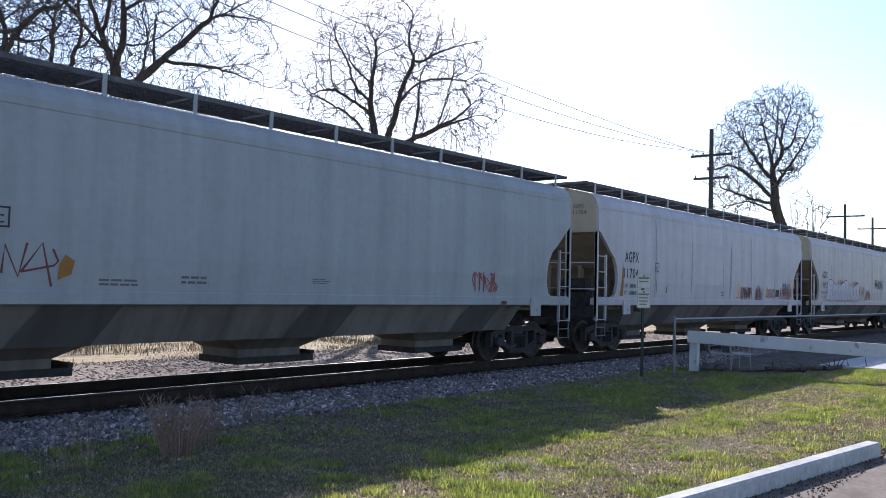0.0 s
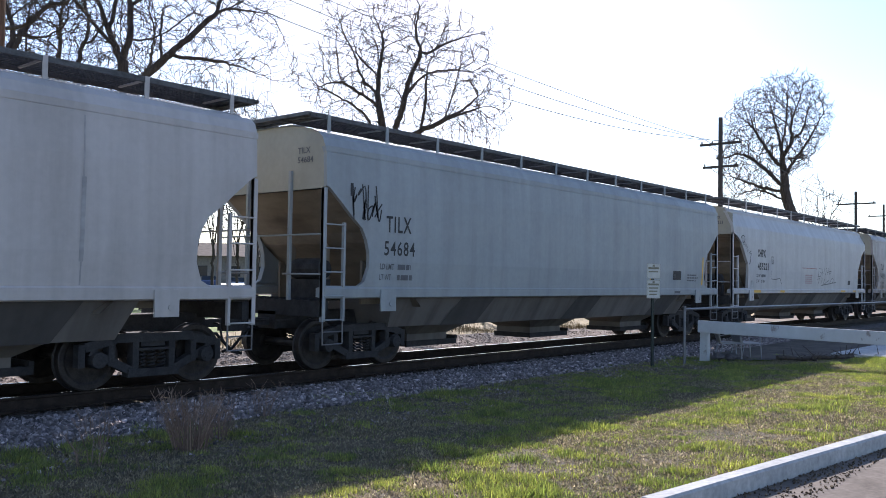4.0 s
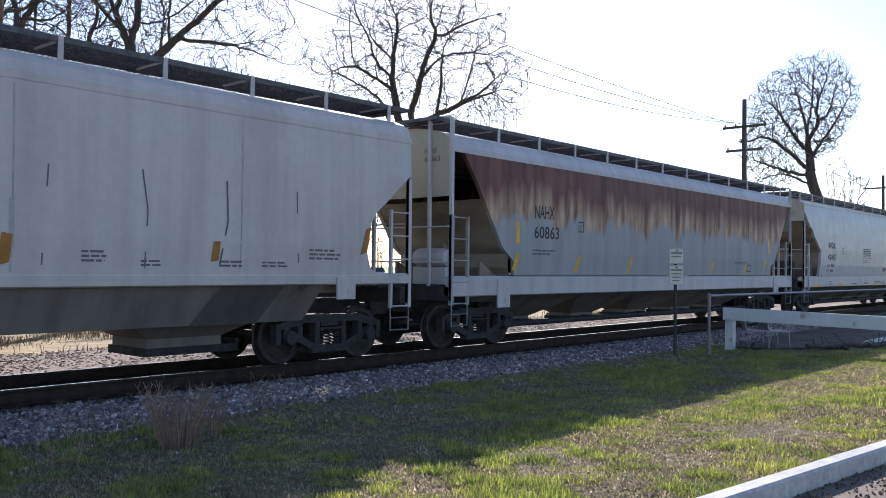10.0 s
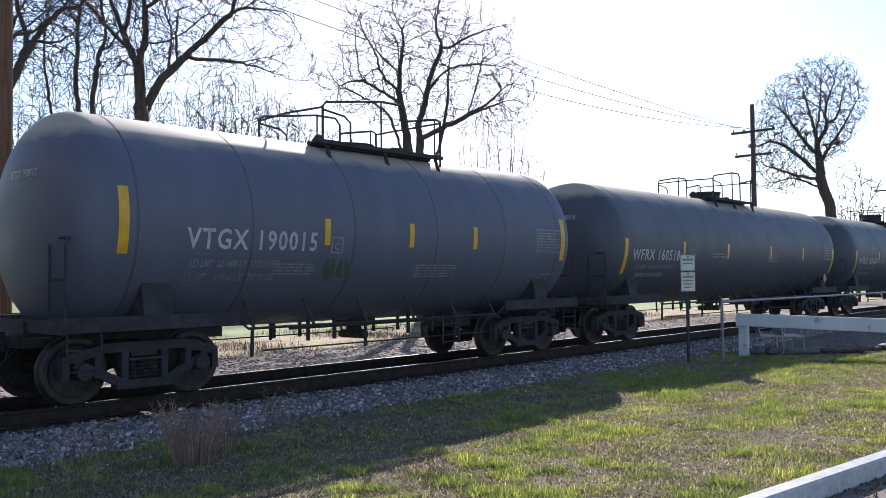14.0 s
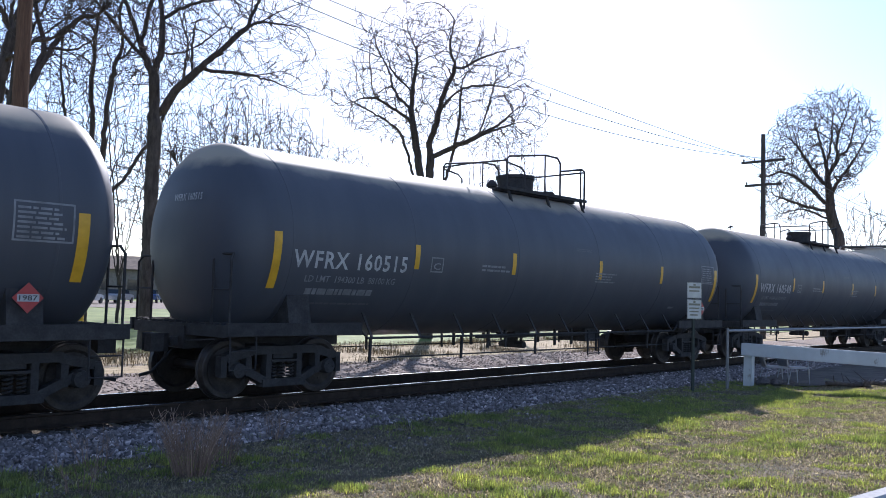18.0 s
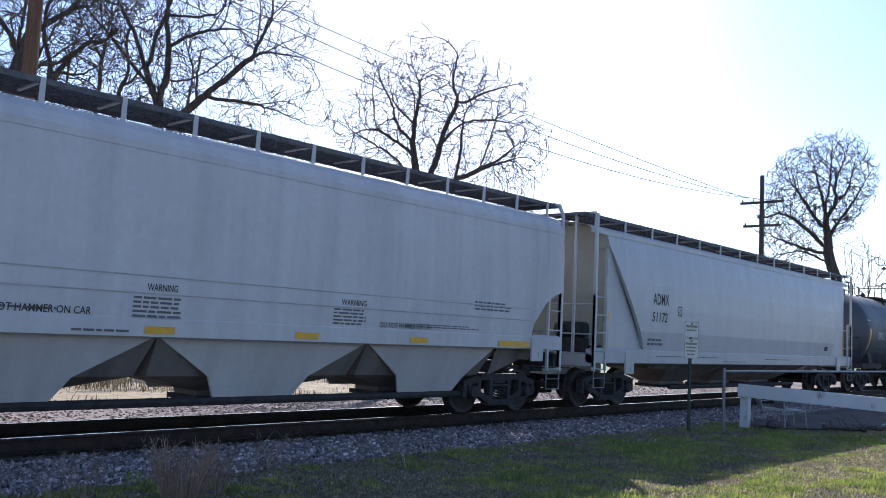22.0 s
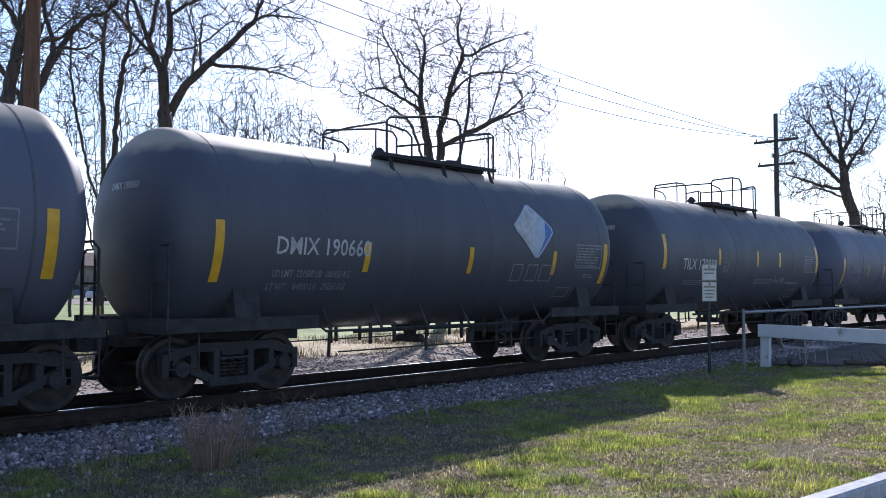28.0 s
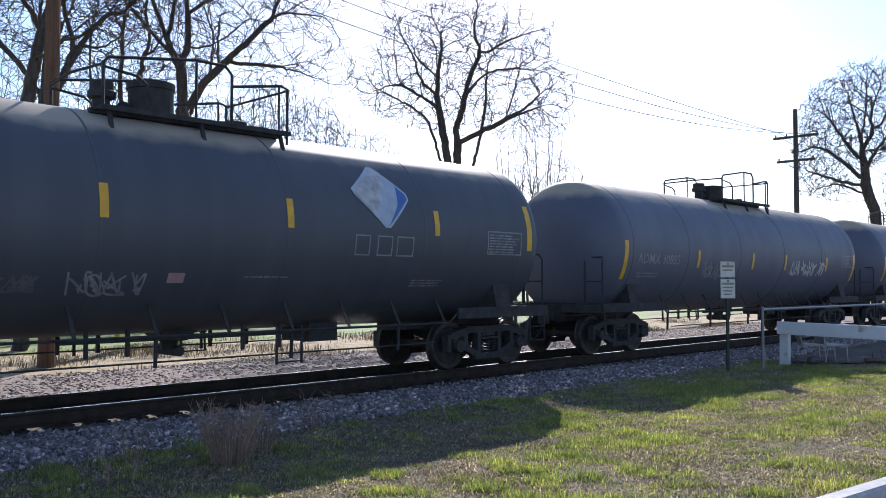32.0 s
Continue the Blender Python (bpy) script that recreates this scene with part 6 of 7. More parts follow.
# sheet over the far side of the bed, sunlight put into its colour
bm = bmesh.new()
g = [[bm.verts.new((x, y, z + .012 + .02 * noise.noise((x, y * 2, 1)))) for y, z in ((13.75, -.115), (14.4, -.12), (16.0, -.11), (18.7, -.125))] for x in steps((-120, -5, 12), (-5, 45, 50), (45, 300, 12))]
for a, b in zip(g, g[1:]):
    for i in range(3):
        bm.faces.new((a[i], b[i], b[i + 1], a[i + 1]))
bmesh.ops.recalc_face_normals(bm, faces=bm.faces)
tagged(part("lit_ballast_sheet", bm, LIT_BALLAST, None, smooth=True), "ballast beyond the track, coloured paler for sunlight", "gravel", kind="structure")


# ---- loose stones ----
def stones(name, n, area, size, seed, zfn, material, flat=1.0):
    r = np.random.default_rng(seed)
    base = np.array([(1, 0, 0), (-1, 0, 0), (0, 1, 0), (0, -1, 0), (0, 0, 1), (0, 0, -1)], float)
    tri = np.array([(0, 2, 4), (2, 1, 4), (1, 3, 4), (3, 0, 4), (2, 0, 5), (1, 2, 5), (3, 1, 5), (0, 3, 5)])
    x0, x1, y0, y1 = area
    u = r.random(n) ** 1.35
    px = x0 + (x1 - x0) * u
    py = r.uniform(y0, y1, n)
    s = r.uniform(*size, n)
    v = base[None] * (1 + r.uniform(-.35, .35, (n, 6, 1))) * s[:, None, None] * np.stack([r.uniform(.8, 1.3, n), r.uniform(.7, 1.2, n), r.uniform(.55, .95, n)], 1)[:, None]
    q = r.normal(size=(n, 4))
    q /= np.linalg.norm(q, axis=1)[:, None]
    w, a, b, c = q.T
    R = np.stack([1 - 2 * (b * b + c * c), 2 * (a * b - c * w), 2 * (a * c + b * w), 2 * (a * b + c * w), 1 - 2 * (a * a + c * c), 2 * (b * c - a * w), 2 * (a * c - b * w), 2 * (b * c + a * w), 1 - 2 * (a * a + b * b)], 1).reshape(n, 3, 3)
    v = np.einsum("nij,nkj->nki", R, v)
    v[:, :, 2] *= flat
    pz = zfn(px, py) + s * r.uniform(.0, .5, n)
    v += np.stack([px, py, pz], 1)[:, None]
    f = tri[None] + (np.arange(n) * 6)[:, None, None]
    return from_arrays(name, v.reshape(-1, 3), f.reshape(-1, 3), material)


def bed_z(x, y):
    return np.interp(y, [p[0] for p in prof_bed], [p[1] for p in prof_bed])


prof_bed = [(8.9, -.17), (9.7, -.10), (10.55, -.105), (10.9, -.115), (11.45, -.13), (11.75, -.16), (13.0, -.16), (13.3, -.125), (13.8, -.115), (14.4, -.12), (16.0, -.11), (18.6, -.125), (19.2, -.16)]
tagged(stones("ballast_stones", 30000, (1.5, 34, 9.3, 11.45), (.018, .05), 1, bed_z, STONE), "loose grey and white crushed ballast stones", "ballast", kind="stuff")
tagged(stones("ballast_stones", 12000, (1.5, 34, 11.65, 13.1), (.018, .036), 2, bed_z, DARK_STONE), "ballast stones between the rails", "ballast", kind="stuff")
# paler, flattened stones stand in for sunlight on the same bed
tagged(stones("ballast_stones", 24000, (2.5, 42, 13.1, 18.6), (.026, .05), 3, bed_z, LIT_BALLAST, .45), "ballast stones beyond the rails, coloured paler for sunlight", "ballast", kind="stuff")
tagged(stones("scattered_stones", 1500, (2, 26, 7.2, 9.6), (.012, .03), 4, lambda x, y: np.full_like(x, -.12), STONE), "scattered pale stones in the grass", "stones", kind="stuff")


# ---- grass ----
def blades(name, n, pick, height, width, seed, material, lean=.5, short=False):
    """Narrow two-piece blades, bent over; pick(r, n) gives places."""
    r = np.random.default_rng(seed)
    x, y, z, k = pick(r, n)
    n = len(x)
    h = r.uniform(*height, n) * k
    w = r.uniform(.6, 1.2, n) * width
    a = r.uniform(0, 2 * math.pi, n)
    d = np.stack([np.cos(a), np.sin(a), np.zeros(n)], 1)
    sd = np.stack([-np.sin(a), np.cos(a), np.zeros(n)], 1)
    l = r.uniform(.1, lean, n)
    p0 = np.stack([x, y, z], 1)
    p1 = p0 + d * (l * h * .35)[:, None] + np.array([0, 0, 1]) * (h * .6)[:, None]
    p2 = p0 + d * (l * h * 1.1)[:, None] + np.array([0, 0, 1]) * (h * (1 - .3 * l))[:, None]
    if short:
        v = np.stack([p0 - sd * w[:, None], p0 + sd * w[:, None], p2], 1)
        return from_arrays(name, v.reshape(-1, 3), np.arange(n * 3).reshape(-1, 3), material)
    v = np.stack([p0 - sd * w[:, None], p0 + sd * w[:, None], p1 + sd * w[:, None] * .8, p1 - sd * w[:, None] * .8, p2], 1)
    i = (np.arange(n) * 5)[:, None]
    f = np.concatenate([i + np.array([[0, 1, 2]]), i + np.array([[0, 2, 3]]), i + np.array([[3, 2, 4]])])
    return from_arrays(name, v.reshape(-1, 3), f, material)


def lumps(x, y, s, seed):
    """Smooth random field for tufts, from a few waves."""
    r = np.random.default_rng(seed)
    f = np.zeros_like(x)
    for _ in range(14):
        a, q, ph = r.uniform(0, 2 * math.pi), r.uniform(.6, 2.2) * s, r.uniform(0, 6.28)
        f += np.sin((x * math.cos(a) + y * math.sin(a)) * q + ph)
    return f / 4


def lawn(r, n):
    x = 1.5 + 27 * r.random(n) ** 1.1
    y = r.uniform(1.6, 10.3, n)
    edge = kerb_y(x) + .05
    keep = (y > edge) & (r.random(n) < np.clip(.66 + .40 * lumps(x, y, 1.3, 3) + .55 * lumps(x, y, 6.5, 4) + .02 * (x - 11), .06, 1)) & (y < 9.9 + .5 * lumps(x, y, .9, 8) - .06 * np.abs(x - 14)) & ~((x > 20.6) & (y > 8.7 - (x - 20.6) * .5))
    x, y = x[keep], y[keep]
    z = np.where(y < 8, .05 - .18 * (y - 2) / 6, -.13) - .01
    return x, y, z, np.clip(.7 + .55 * lumps(x, y, 2.2, 5) + .5 * lumps(x, y, 7.5, 7), .3, 2.3)


tagged(blades("grass", 900000, lawn, (.04, .085), .0062, 11, BLADE, 1.1, True), "patchy spring grass, bright green and straw", "grass", kind="stuff")


def thatch(r, n):
    x, y, z, k = 1.5 + 28 * r.random(n) ** 1.15, r.uniform(1.6, 10.6, n), 0, 0
    keep = (y > kerb_y(x) + .04) & (y < 10.0 + .5 * lumps(x, y, .9, 8) - .06 * np.abs(x - 14)) & ~((x > 20.6) & (y > 8.7 - (x - 20.6) * .5))
    x, y = x[keep], y[keep]
    return x, y, np.where(y < 8, .05 - .18 * (y - 2) / 6, -.13), np.clip(1 + .3 * lumps(x, y, 3.0, 6), .75, 1.5)


tagged(blades("thatch", 400000, thatch, (.012, .042), .011, 14, THATCH, 1.6, True), "short dead straw-coloured thatch between the grass", "grass", kind="stuff")


def dry_lawn(r, n):
    x = -1 + 40 * r.random(n)
    y = r.uniform(17.8, 25.5, n)
    keep = r.random(n) < np.clip(.4 + .6 * lumps(x, y, .8, 13), .03, 1)
    x, y = x[keep], y[keep]
    return x, y, np.full_like(x, -.13), np.clip(.8 + .8 * lumps(x, y, 1.0, 15), .3, 2.4)


tagged(blades("dry_grass", 60000, dry_lawn, (.08, .22), .008, 12, DRY, .8), "dry straw-coloured grass beyond the track", "grass", kind="stuff")


def clump(cx, cy, rad, n, h, seed, material, name, label, thin=.003):
    def pick(r, m):
        a, d = r.uniform(0, 6.283, m), rad * np.sqrt(r.random(m))
        return cx + d * np.cos(a), cy + d * np.sin(a), np.full(m, -.13), np.ones(m)
    return tagged(blades(name, n, pick, h, thin, seed, material, .55), label, "plant")


clump(5.55, 6.25, .16, 500, (.06, .16), 21, BLADE, "grass_clump", "dense green grass clump on the lawn", .004)
clump(5.9, 5.2, .22, 500, (.05, .12), 22, BLADE, "grass_clump", "dense green grass clump on the lawn", .004)

# dead weeds by the ballast: many thin branching stalks
rw = random.Random(33)
for cx, cy, n, h, rad in ((4.92, 8.05, 120, .62, .42), (5.5, 8.35, 26, .5, .35), (6.9, 9.3, 16, .45, .35), (4.3, 9.0, 12, .4, .3), (3.7, 8.0, 10, .35, .3)):
    bm = bmesh.new()
    for _ in range(n):
        a, d = rw.uniform(0, 6.283), rad * .45 * math.sqrt(rw.random())
        p = Vector((cx + d * math.cos(a), cy + d * math.sin(a), -.14))
        out = Vector((math.cos(a), math.sin(a), 0)) * rw.uniform(.1, .75)
        hh = h * rw.uniform(.5, 1.1)
        pts = [p, p + Vector((0, 0, hh * .5)) + out * hh * .35, p + Vector((rw.uniform(-.05, .05), rw.uniform(-.05, .05), hh)) + out * hh * .8]
        tube(bm, pts, [.005, .004, .0022], 3, caps=False)
        for _ in range(3):
            q = pts[1].lerp(pts[2], rw.random())
            e = q + Vector((rw.uniform(-.09, .09), rw.uniform(-.09, .09), rw.uniform(.04, .14)))
            tube(bm, [q, e], [.003, .0018], 3, caps=False)
    tagged(part("dead_weeds", bm, WEED, None), "dead brown weed stalks beside the ballast", "plant", "dead weeds")

# litter of dry leaves and clods along the kerb
tagged(stones("leaf_litter", 1100, (5.5, 10.4, 1.9, 2.5), (.006, .016), 41, lambda x, y: np.full_like(x, .012), rough_mat("dead_leaf_litter", (.09, .065, .045), (.24, .18, .12), 9, .95, 0, per=.6)), "dark dead leaves lying against the kerb", "litter", kind="stuff")

# ---- sign, fence, barrier, chair ----
sign = tagged(new("warning_sign"), "two white warning plates on a dark steel post", "sign")
sign.matrix_basis = pose(17.68, 8.72, 0, 0, 0, -27)
bm = bmesh.new()
prism(bm, [(-.03, -.02), (.03, -.02), (.03, .02), (.012, .02), (.012, 0), (-.012, 0), (-.012, .02), (-.03, .02)], -.3, 2.25, axis="y")
for v in bm.verts:
    v.co = Vector((v.co.x, v.co.z, v.co.y))
bmesh.ops.recalc_face_normals(bm, faces=bm.faces)
part("post", bm, GREEN_POST, sign, "dark green steel channel post")
for z0, z1, rows in ((1.93, 2.28, 3), (1.47, 1.90, 5)):
    bm = bmesh.new()
    box(bm, -.19, .19, -.035, -.03, z0, z1)
    p = part("plate", bm, SIGNW, sign, "white sheet metal plate")
    bm = bmesh.new()
    flat = lambda z: -.036
    frame_box(bm, -.185, .185, z0 + .005, z1 - .005, .008, flat, .002)
    patch(bm, -.03, .03, z1 - .075, z1 - .03, flat, .002)
    for i in range(rows - 1):
        z = z1 - .13 - i * .075
        patch(bm, -.15 + .01 * i, .15 - .02 * i, z, z + (.045 if i == 0 else .03), flat, .002)
    part("print", bm, SIGNT, p)

fence = tagged(new("pipe_fence"), "low galvanised pipe rail on thin posts", "fence")
bm = bmesh.new()
tube(bm, [(18.95, 8.5, 1.20), (30, 8.6, 1.17), (44, 8.7, 1.15)], .032, 8)
part("top_rail", bm, GALVP, fence)
for x in (18.95, 41.5):
    bm = bmesh.new()
    tube(bm, [(x, 8.5, -.3), (x, 8.5, 1.27)], .038, 8)
    part("post", bm, GALVP, fence)

barrier = tagged(new("board_barrier"), "chipped white timber barrier across the driveway", "barrier")
bm = bmesh.new()
box(bm, -.05, .05, -6.6, 0, .60, .90)
bmesh.ops.bevel(bm, geom=bm.edges[:], offset=.012, segments=2, affect="EDGES")
part("board", bm, WHITEP, barrier, "long chipped white board")
for y in (-.12, -6.3):
    bm = bmesh.new()
    box(bm, .055, .24, y - .10, y + .10, -.3, .62)
    bmesh.ops.bevel(bm, geom=bm.edges[:], offset=.012, segments=2, affect="EDGES")
    part("post", bm, WHITEP, barrier, "chipped white post")
barrier.matrix_basis = pose(20.0, 8.62, 0, .9)

chair = tagged(new("patio_chair"), "weathered aluminium patio chair with a sling seat", "chair")
bm = bmesh.new()
box(bm, -.24, .24, -.24, .24, .40, .43)
part("seat", bm, CHAIRM, chair, "pale sling seat")
bm = bmesh.new()
prism(bm, [(.22, .42), (.25, .42), (.40, .88), (.37, .88)], -.23, .23)
part("backrest", bm, CHAIRM, chair, "pale sling backrest")
for s in (-1, 1):
    bm = bmesh.new()
    tube(bm, [(-.27, s * .27, 0), (-.24, s * .27, .40), (-.22, s * .28, .62), (.05, s * .28, .64), (.28, s * .27, .60), (.42, s * .25, .90)], .014, 6)
    tube(bm, [(.3, s * .27, 0), (.2, s * .27, .40), (-.24, s * .27, .40)], .014, 6)
    part("frame", bm, CHAIRM, chair, "bent aluminium tube frame")
chair.matrix_basis = pose(20.95, 8.2, -.09, 0, 0, 125)
copy_thing(chair, pose(21.25, 7.85, -.09, 0, 0, 140))

# broken concrete and brush
rc = random.Random(4)
for x, y, s in ((20.35, 8.25, .17), (20.55, 8.0, .13), (20.85, 8.1, .15), (21.1, 7.85, .10), (20.3, 8.55, .1)):
    bm = bmesh.new()
    bmesh.ops.create_icosphere(bm, subdivisions=2, radius=s)
    for v in bm.verts:
        v.co = Vector((v.co.x * 1.3, v.co.y, v.co.z * .7)) * (1 + .35 * noise.noise(v.co * 7 + Vector((x, y, 0))))
    tagged(part("concrete_rubble", bm, GRAVEL, None, m=pose(x, y, -.08 + s * .3, 0, 0, rc.uniform(0, 180))), "broken brownish lump of concrete", "rubble", "rubble by the barrier")
for x, y, l, a in ((21.6, 6.6, 1.5, -30), (22.4, 6.2, 1.9, -22), (23.2, 5.9, 1.3, -12), (22.0, 6.4, 1.0, 15), (23.6, 5.7, 1.6, -35)):
    bm = bmesh.new()
    pts = [(-l / 2 + l * i / 6, rc.uniform(-.05, .05), rc.uniform(-.02, .05)) for i in range(7)]
    tube(bm, pts, [.05, .055, .05, .05, .045, .04, .03], 7)
    for i in range(1, 6):
        tube(bm, [pts[i], (pts[i][0] + rc.uniform(-.2, .2), pts[i][1] + rc.uniform(-.3, .3), pts[i][2] + rc.uniform(.02, .3))], [.015, .005], 4)
    tagged(part("fallen_branch", bm, BARK, None, m=pose(x, y, -.02, 0, 0, a)), "dark fallen branch on the lawn edge", "branch", "fallen branches")

# ---- utility line ----
def pole(x, y, h, r, material, label, arms, g="utility poles"):
    p = tagged(new("utility_pole"), label, "utility pole", g)
    bm = bmesh.new()
    tube(bm, [(0, 0, -.6), (0, 0, h * .5), (0, 0, h)], [r, r * .86, r * .68], 14)
    part("shaft", bm, material, p)
    for z, w, sides in arms:
        bm = bmesh.new()
        box(bm, -.06, .06, -w / 2, w / 2, z - .07, z + .07)
        a = part("crossarm", bm, GREYP, p, "grey timber crossarm")
        bm = bmesh.new()
        for s in (-1, 1):
            bar(bm, (.07, s * w * .3, z - .05), (.07, 0, z - .55), .03)
        part("arm_brace", bm, STEEL, a)
        for s in sides:
            bm = bmesh.new()
            tube(bm, [(0, s * w, z + .07), (0, s * w, z + .14), (0, s * w, z + .22)], [.03, .055, .03], 8)
            part("insulator", bm, GREYP, a, "small dark insulator")
    p.matrix_basis = pose(x, y, -.13, 0, 0, 0)
    return p


pole(7.45, 20.0, 13.0, .20, WOODP, "tall brown timber utility pole beyond the track", ((11.5, 2.4, (-.45, -.15, .15, .45)), (10.1, 2.2, (-.45, .45))))
pole(49.35, 20.0, 12.05, .18, GREYP, "dark timber utility pole with two crossarms", ((10.45, 2.6, (-.45, -.2, .2, .45)), (9.05, 2.2, (-.45, .45))))
pole(89, 22.5, 11.2, .18, GREYP, "distant timber utility pole with a crossarm", ((10.0, 3.6, (-.45, .45)),))
pole(114, 25.7, 12.0, .18, GREYP, "distant timber utility pole with a crossarm", ((10.6, 3.6, (-.45, .45)),))
wires = tagged(new("overhead_wires"), "thin sagging overhead wires between poles", "wires", kind="structure")
for y0, z0, y1, z1, sag in ((20.9, 11.7, 20.9, 10.6, .35), (20.0, 11.03, 20.0, 10.45, .9), (19.1, 10.04, 19.1, 10.4, 1.3)):
    bm = bmesh.new()
    a, b = Vector((7.45, y0, z0)), Vector((49.35, y1, z1))
    tube(bm, [a.lerp(b, i / 16) + Vector((0, 0, -sag * 4 * (i / 16) * (1 - i / 16))) for i in range(17)], .0155, 4)
    b2 = Vector((89, y1 + 2.5, z1 - .6))
    tube(bm, [b.lerp(b2, i / 10) + Vector((0, 0, -.6 * 4 * (i / 10) * (1 - i / 10))) for i in range(11)], .02, 4)
    b3 = Vector((-34, y0, z0))
    tube(bm, [a.lerp(b3, i / 8) + Vector((0, 0, -.6 * 4 * (i / 8) * (1 - i / 8))) for i in range(9)], .015, 4)
    part("wire", bm, WIRE, wires)


# ---- bare trees ----
class Wood:
    """Collects tapered limbs as rings and faces."""

    def __init__(self, seed):
        self.v, self.f, self.n, self.r = [], [], 0, random.Random(seed)

    def limb(self, pts, rads, sides):
        s = None
        for i, p in enumerate(pts):
            d = (pts[min(i + 1, len(pts) - 1)] - pts[max(i - 1, 0)]).normalized()
            if s is None:
                s = d.orthogonal().normalized()
            s = (s - d * s.dot(d)).normalized()
            u = d.cross(s)
            for k in range(sides):
                a = 6.2832 * k / sides
                self.v.append(p + (s * math.cos(a) + u * math.sin(a)) * rads[i])
            if i:
                o = self.n + i * sides
                for k in range(sides):
                    self.f.append((o - sides + k, o - sides + (k + 1) % sides, o + (k + 1) % sides, o + k))
        self.n += len(pts) * sides

    def mesh(self, name, material, parent):
        return from_arrays(name, np.array([tuple(p) for p in self.v], np.float32), np.array(self.f), material, parent)


def inside(poly, x, z):
    """Which of the points (x, z) lie within a closed outline."""
    hit = np.zeros(len(x), bool)
    for (x0, z0), (x1, z1) in zip(poly, poly[1:] + poly[:1]):
        if z0 != z1:
            hit ^= ((z0 > z) != (z1 > z)) & (x < (x1 - x0) * (z - z0) / (z1 - z0) + x0)
    return hit


def crown_points(edge, n, deep, rng):
    """Buds spread through a crown: its outline seen from the track, its depth by how far a bud is from the middle."""
    e = np.array(edge)
    lo, hi = e.min(0), e.max(0)
    x, z = rng.uniform(lo[0], hi[0], n * 3), rng.uniform(lo[1], hi[1], n * 3)
    k = inside(edge, x, z)
    x, z = x[k][:n], z[k][:n]
    c, h = (lo + hi) / 2, (hi - lo) / 2
    round_ = np.sqrt(np.clip(1.15 - ((x - c[0]) / h[0]) ** 2 * .8 - ((z - c[1]) / h[1]) ** 2 * .6, .1, 1))
    return np.stack([x, rng.uniform(-1, 1, len(x)) * deep * round_, z], 1)


def grow(seeds, stages, heart, rng):
    """Shoots run from the seed limbs towards the buds near them, and a bud that is reached is used up: first the boughs, then the fine shoots."""
    step = stages[0][1] * .6
    pos, par, base = [], [], []
    for line in seeds:
        c = [np.array(q, float) for q in line]
        line = [c[0]] + [q for u, w in zip(c, c[1:]) for q in (u * .75 + w * .25, u * .25 + w * .75)] + [c[-1]]
        p = line[0]
        if pos:
            d = np.linalg.norm(np.array(pos) - p, axis=1)
            last = int(np.argmin(d))
        else:
            last = -1
            pos.append(p), par.append(-1), base.append(1)
            last = 0
        for q in line[1:]:
            q = np.array(q, float)
            a = pos[last]
            m = max(1, int(round(np.linalg.norm(q - a) / step)))
            for i in range(1, m + 1):
                w = a + (q - a) * i / m + (rng.normal(0, step * .10, 3) if i < m else 0)
                pos.append(w), par.append(last), base.append(1)
                last = len(pos) - 1
    P = np.array(pos)
    for buds, step, kill, reach in stages:
        d = np.linalg.norm(buds[:, None] - P[None], axis=2)
        near, best = d.argmin(1), d.min(1)
        for _ in range(70):
            live = best > kill
            buds, near, best = buds[live], near[live], best[live]
            pull = best < reach
            if not pull.any():
                break
            v = (buds[pull] - P[near[pull]]) / best[pull, None]
            ids, inv = np.unique(near[pull], return_inverse=True)
            g = np.zeros((len(ids), 3))
            np.add.at(g, inv, v)
            g /= np.maximum(np.linalg.norm(g, axis=1), 1e-6)[:, None]
            back = P[ids] - P[[par[i] if par[i] >= 0 else i for i in ids]]
            back /= np.maximum(np.linalg.norm(back, axis=1), 1e-6)[:, None]
            out = P[ids] - heart
            out /= np.maximum(np.linalg.norm(out, axis=1), 1e-6)[:, None]
            g += .75 * back + .4 * out + rng.normal(0, .17, g.shape)
            g /= np.maximum(np.linalg.norm(g, axis=1), 1e-6)[:, None]
            fresh = P[ids] + g * step
            o = len(P)
            P = np.concatenate([P, fresh])
            par += [int(i) for i in ids]
            d = np.linalg.norm(buds[:, None] - fresh[None], axis=2)
            j = d.argmin(1)
            m = d[np.arange(len(buds)), j]
            closer = m < best
            near[closer], best[closer] = o + j[closer], m[closer]
    return P, par, len(base)


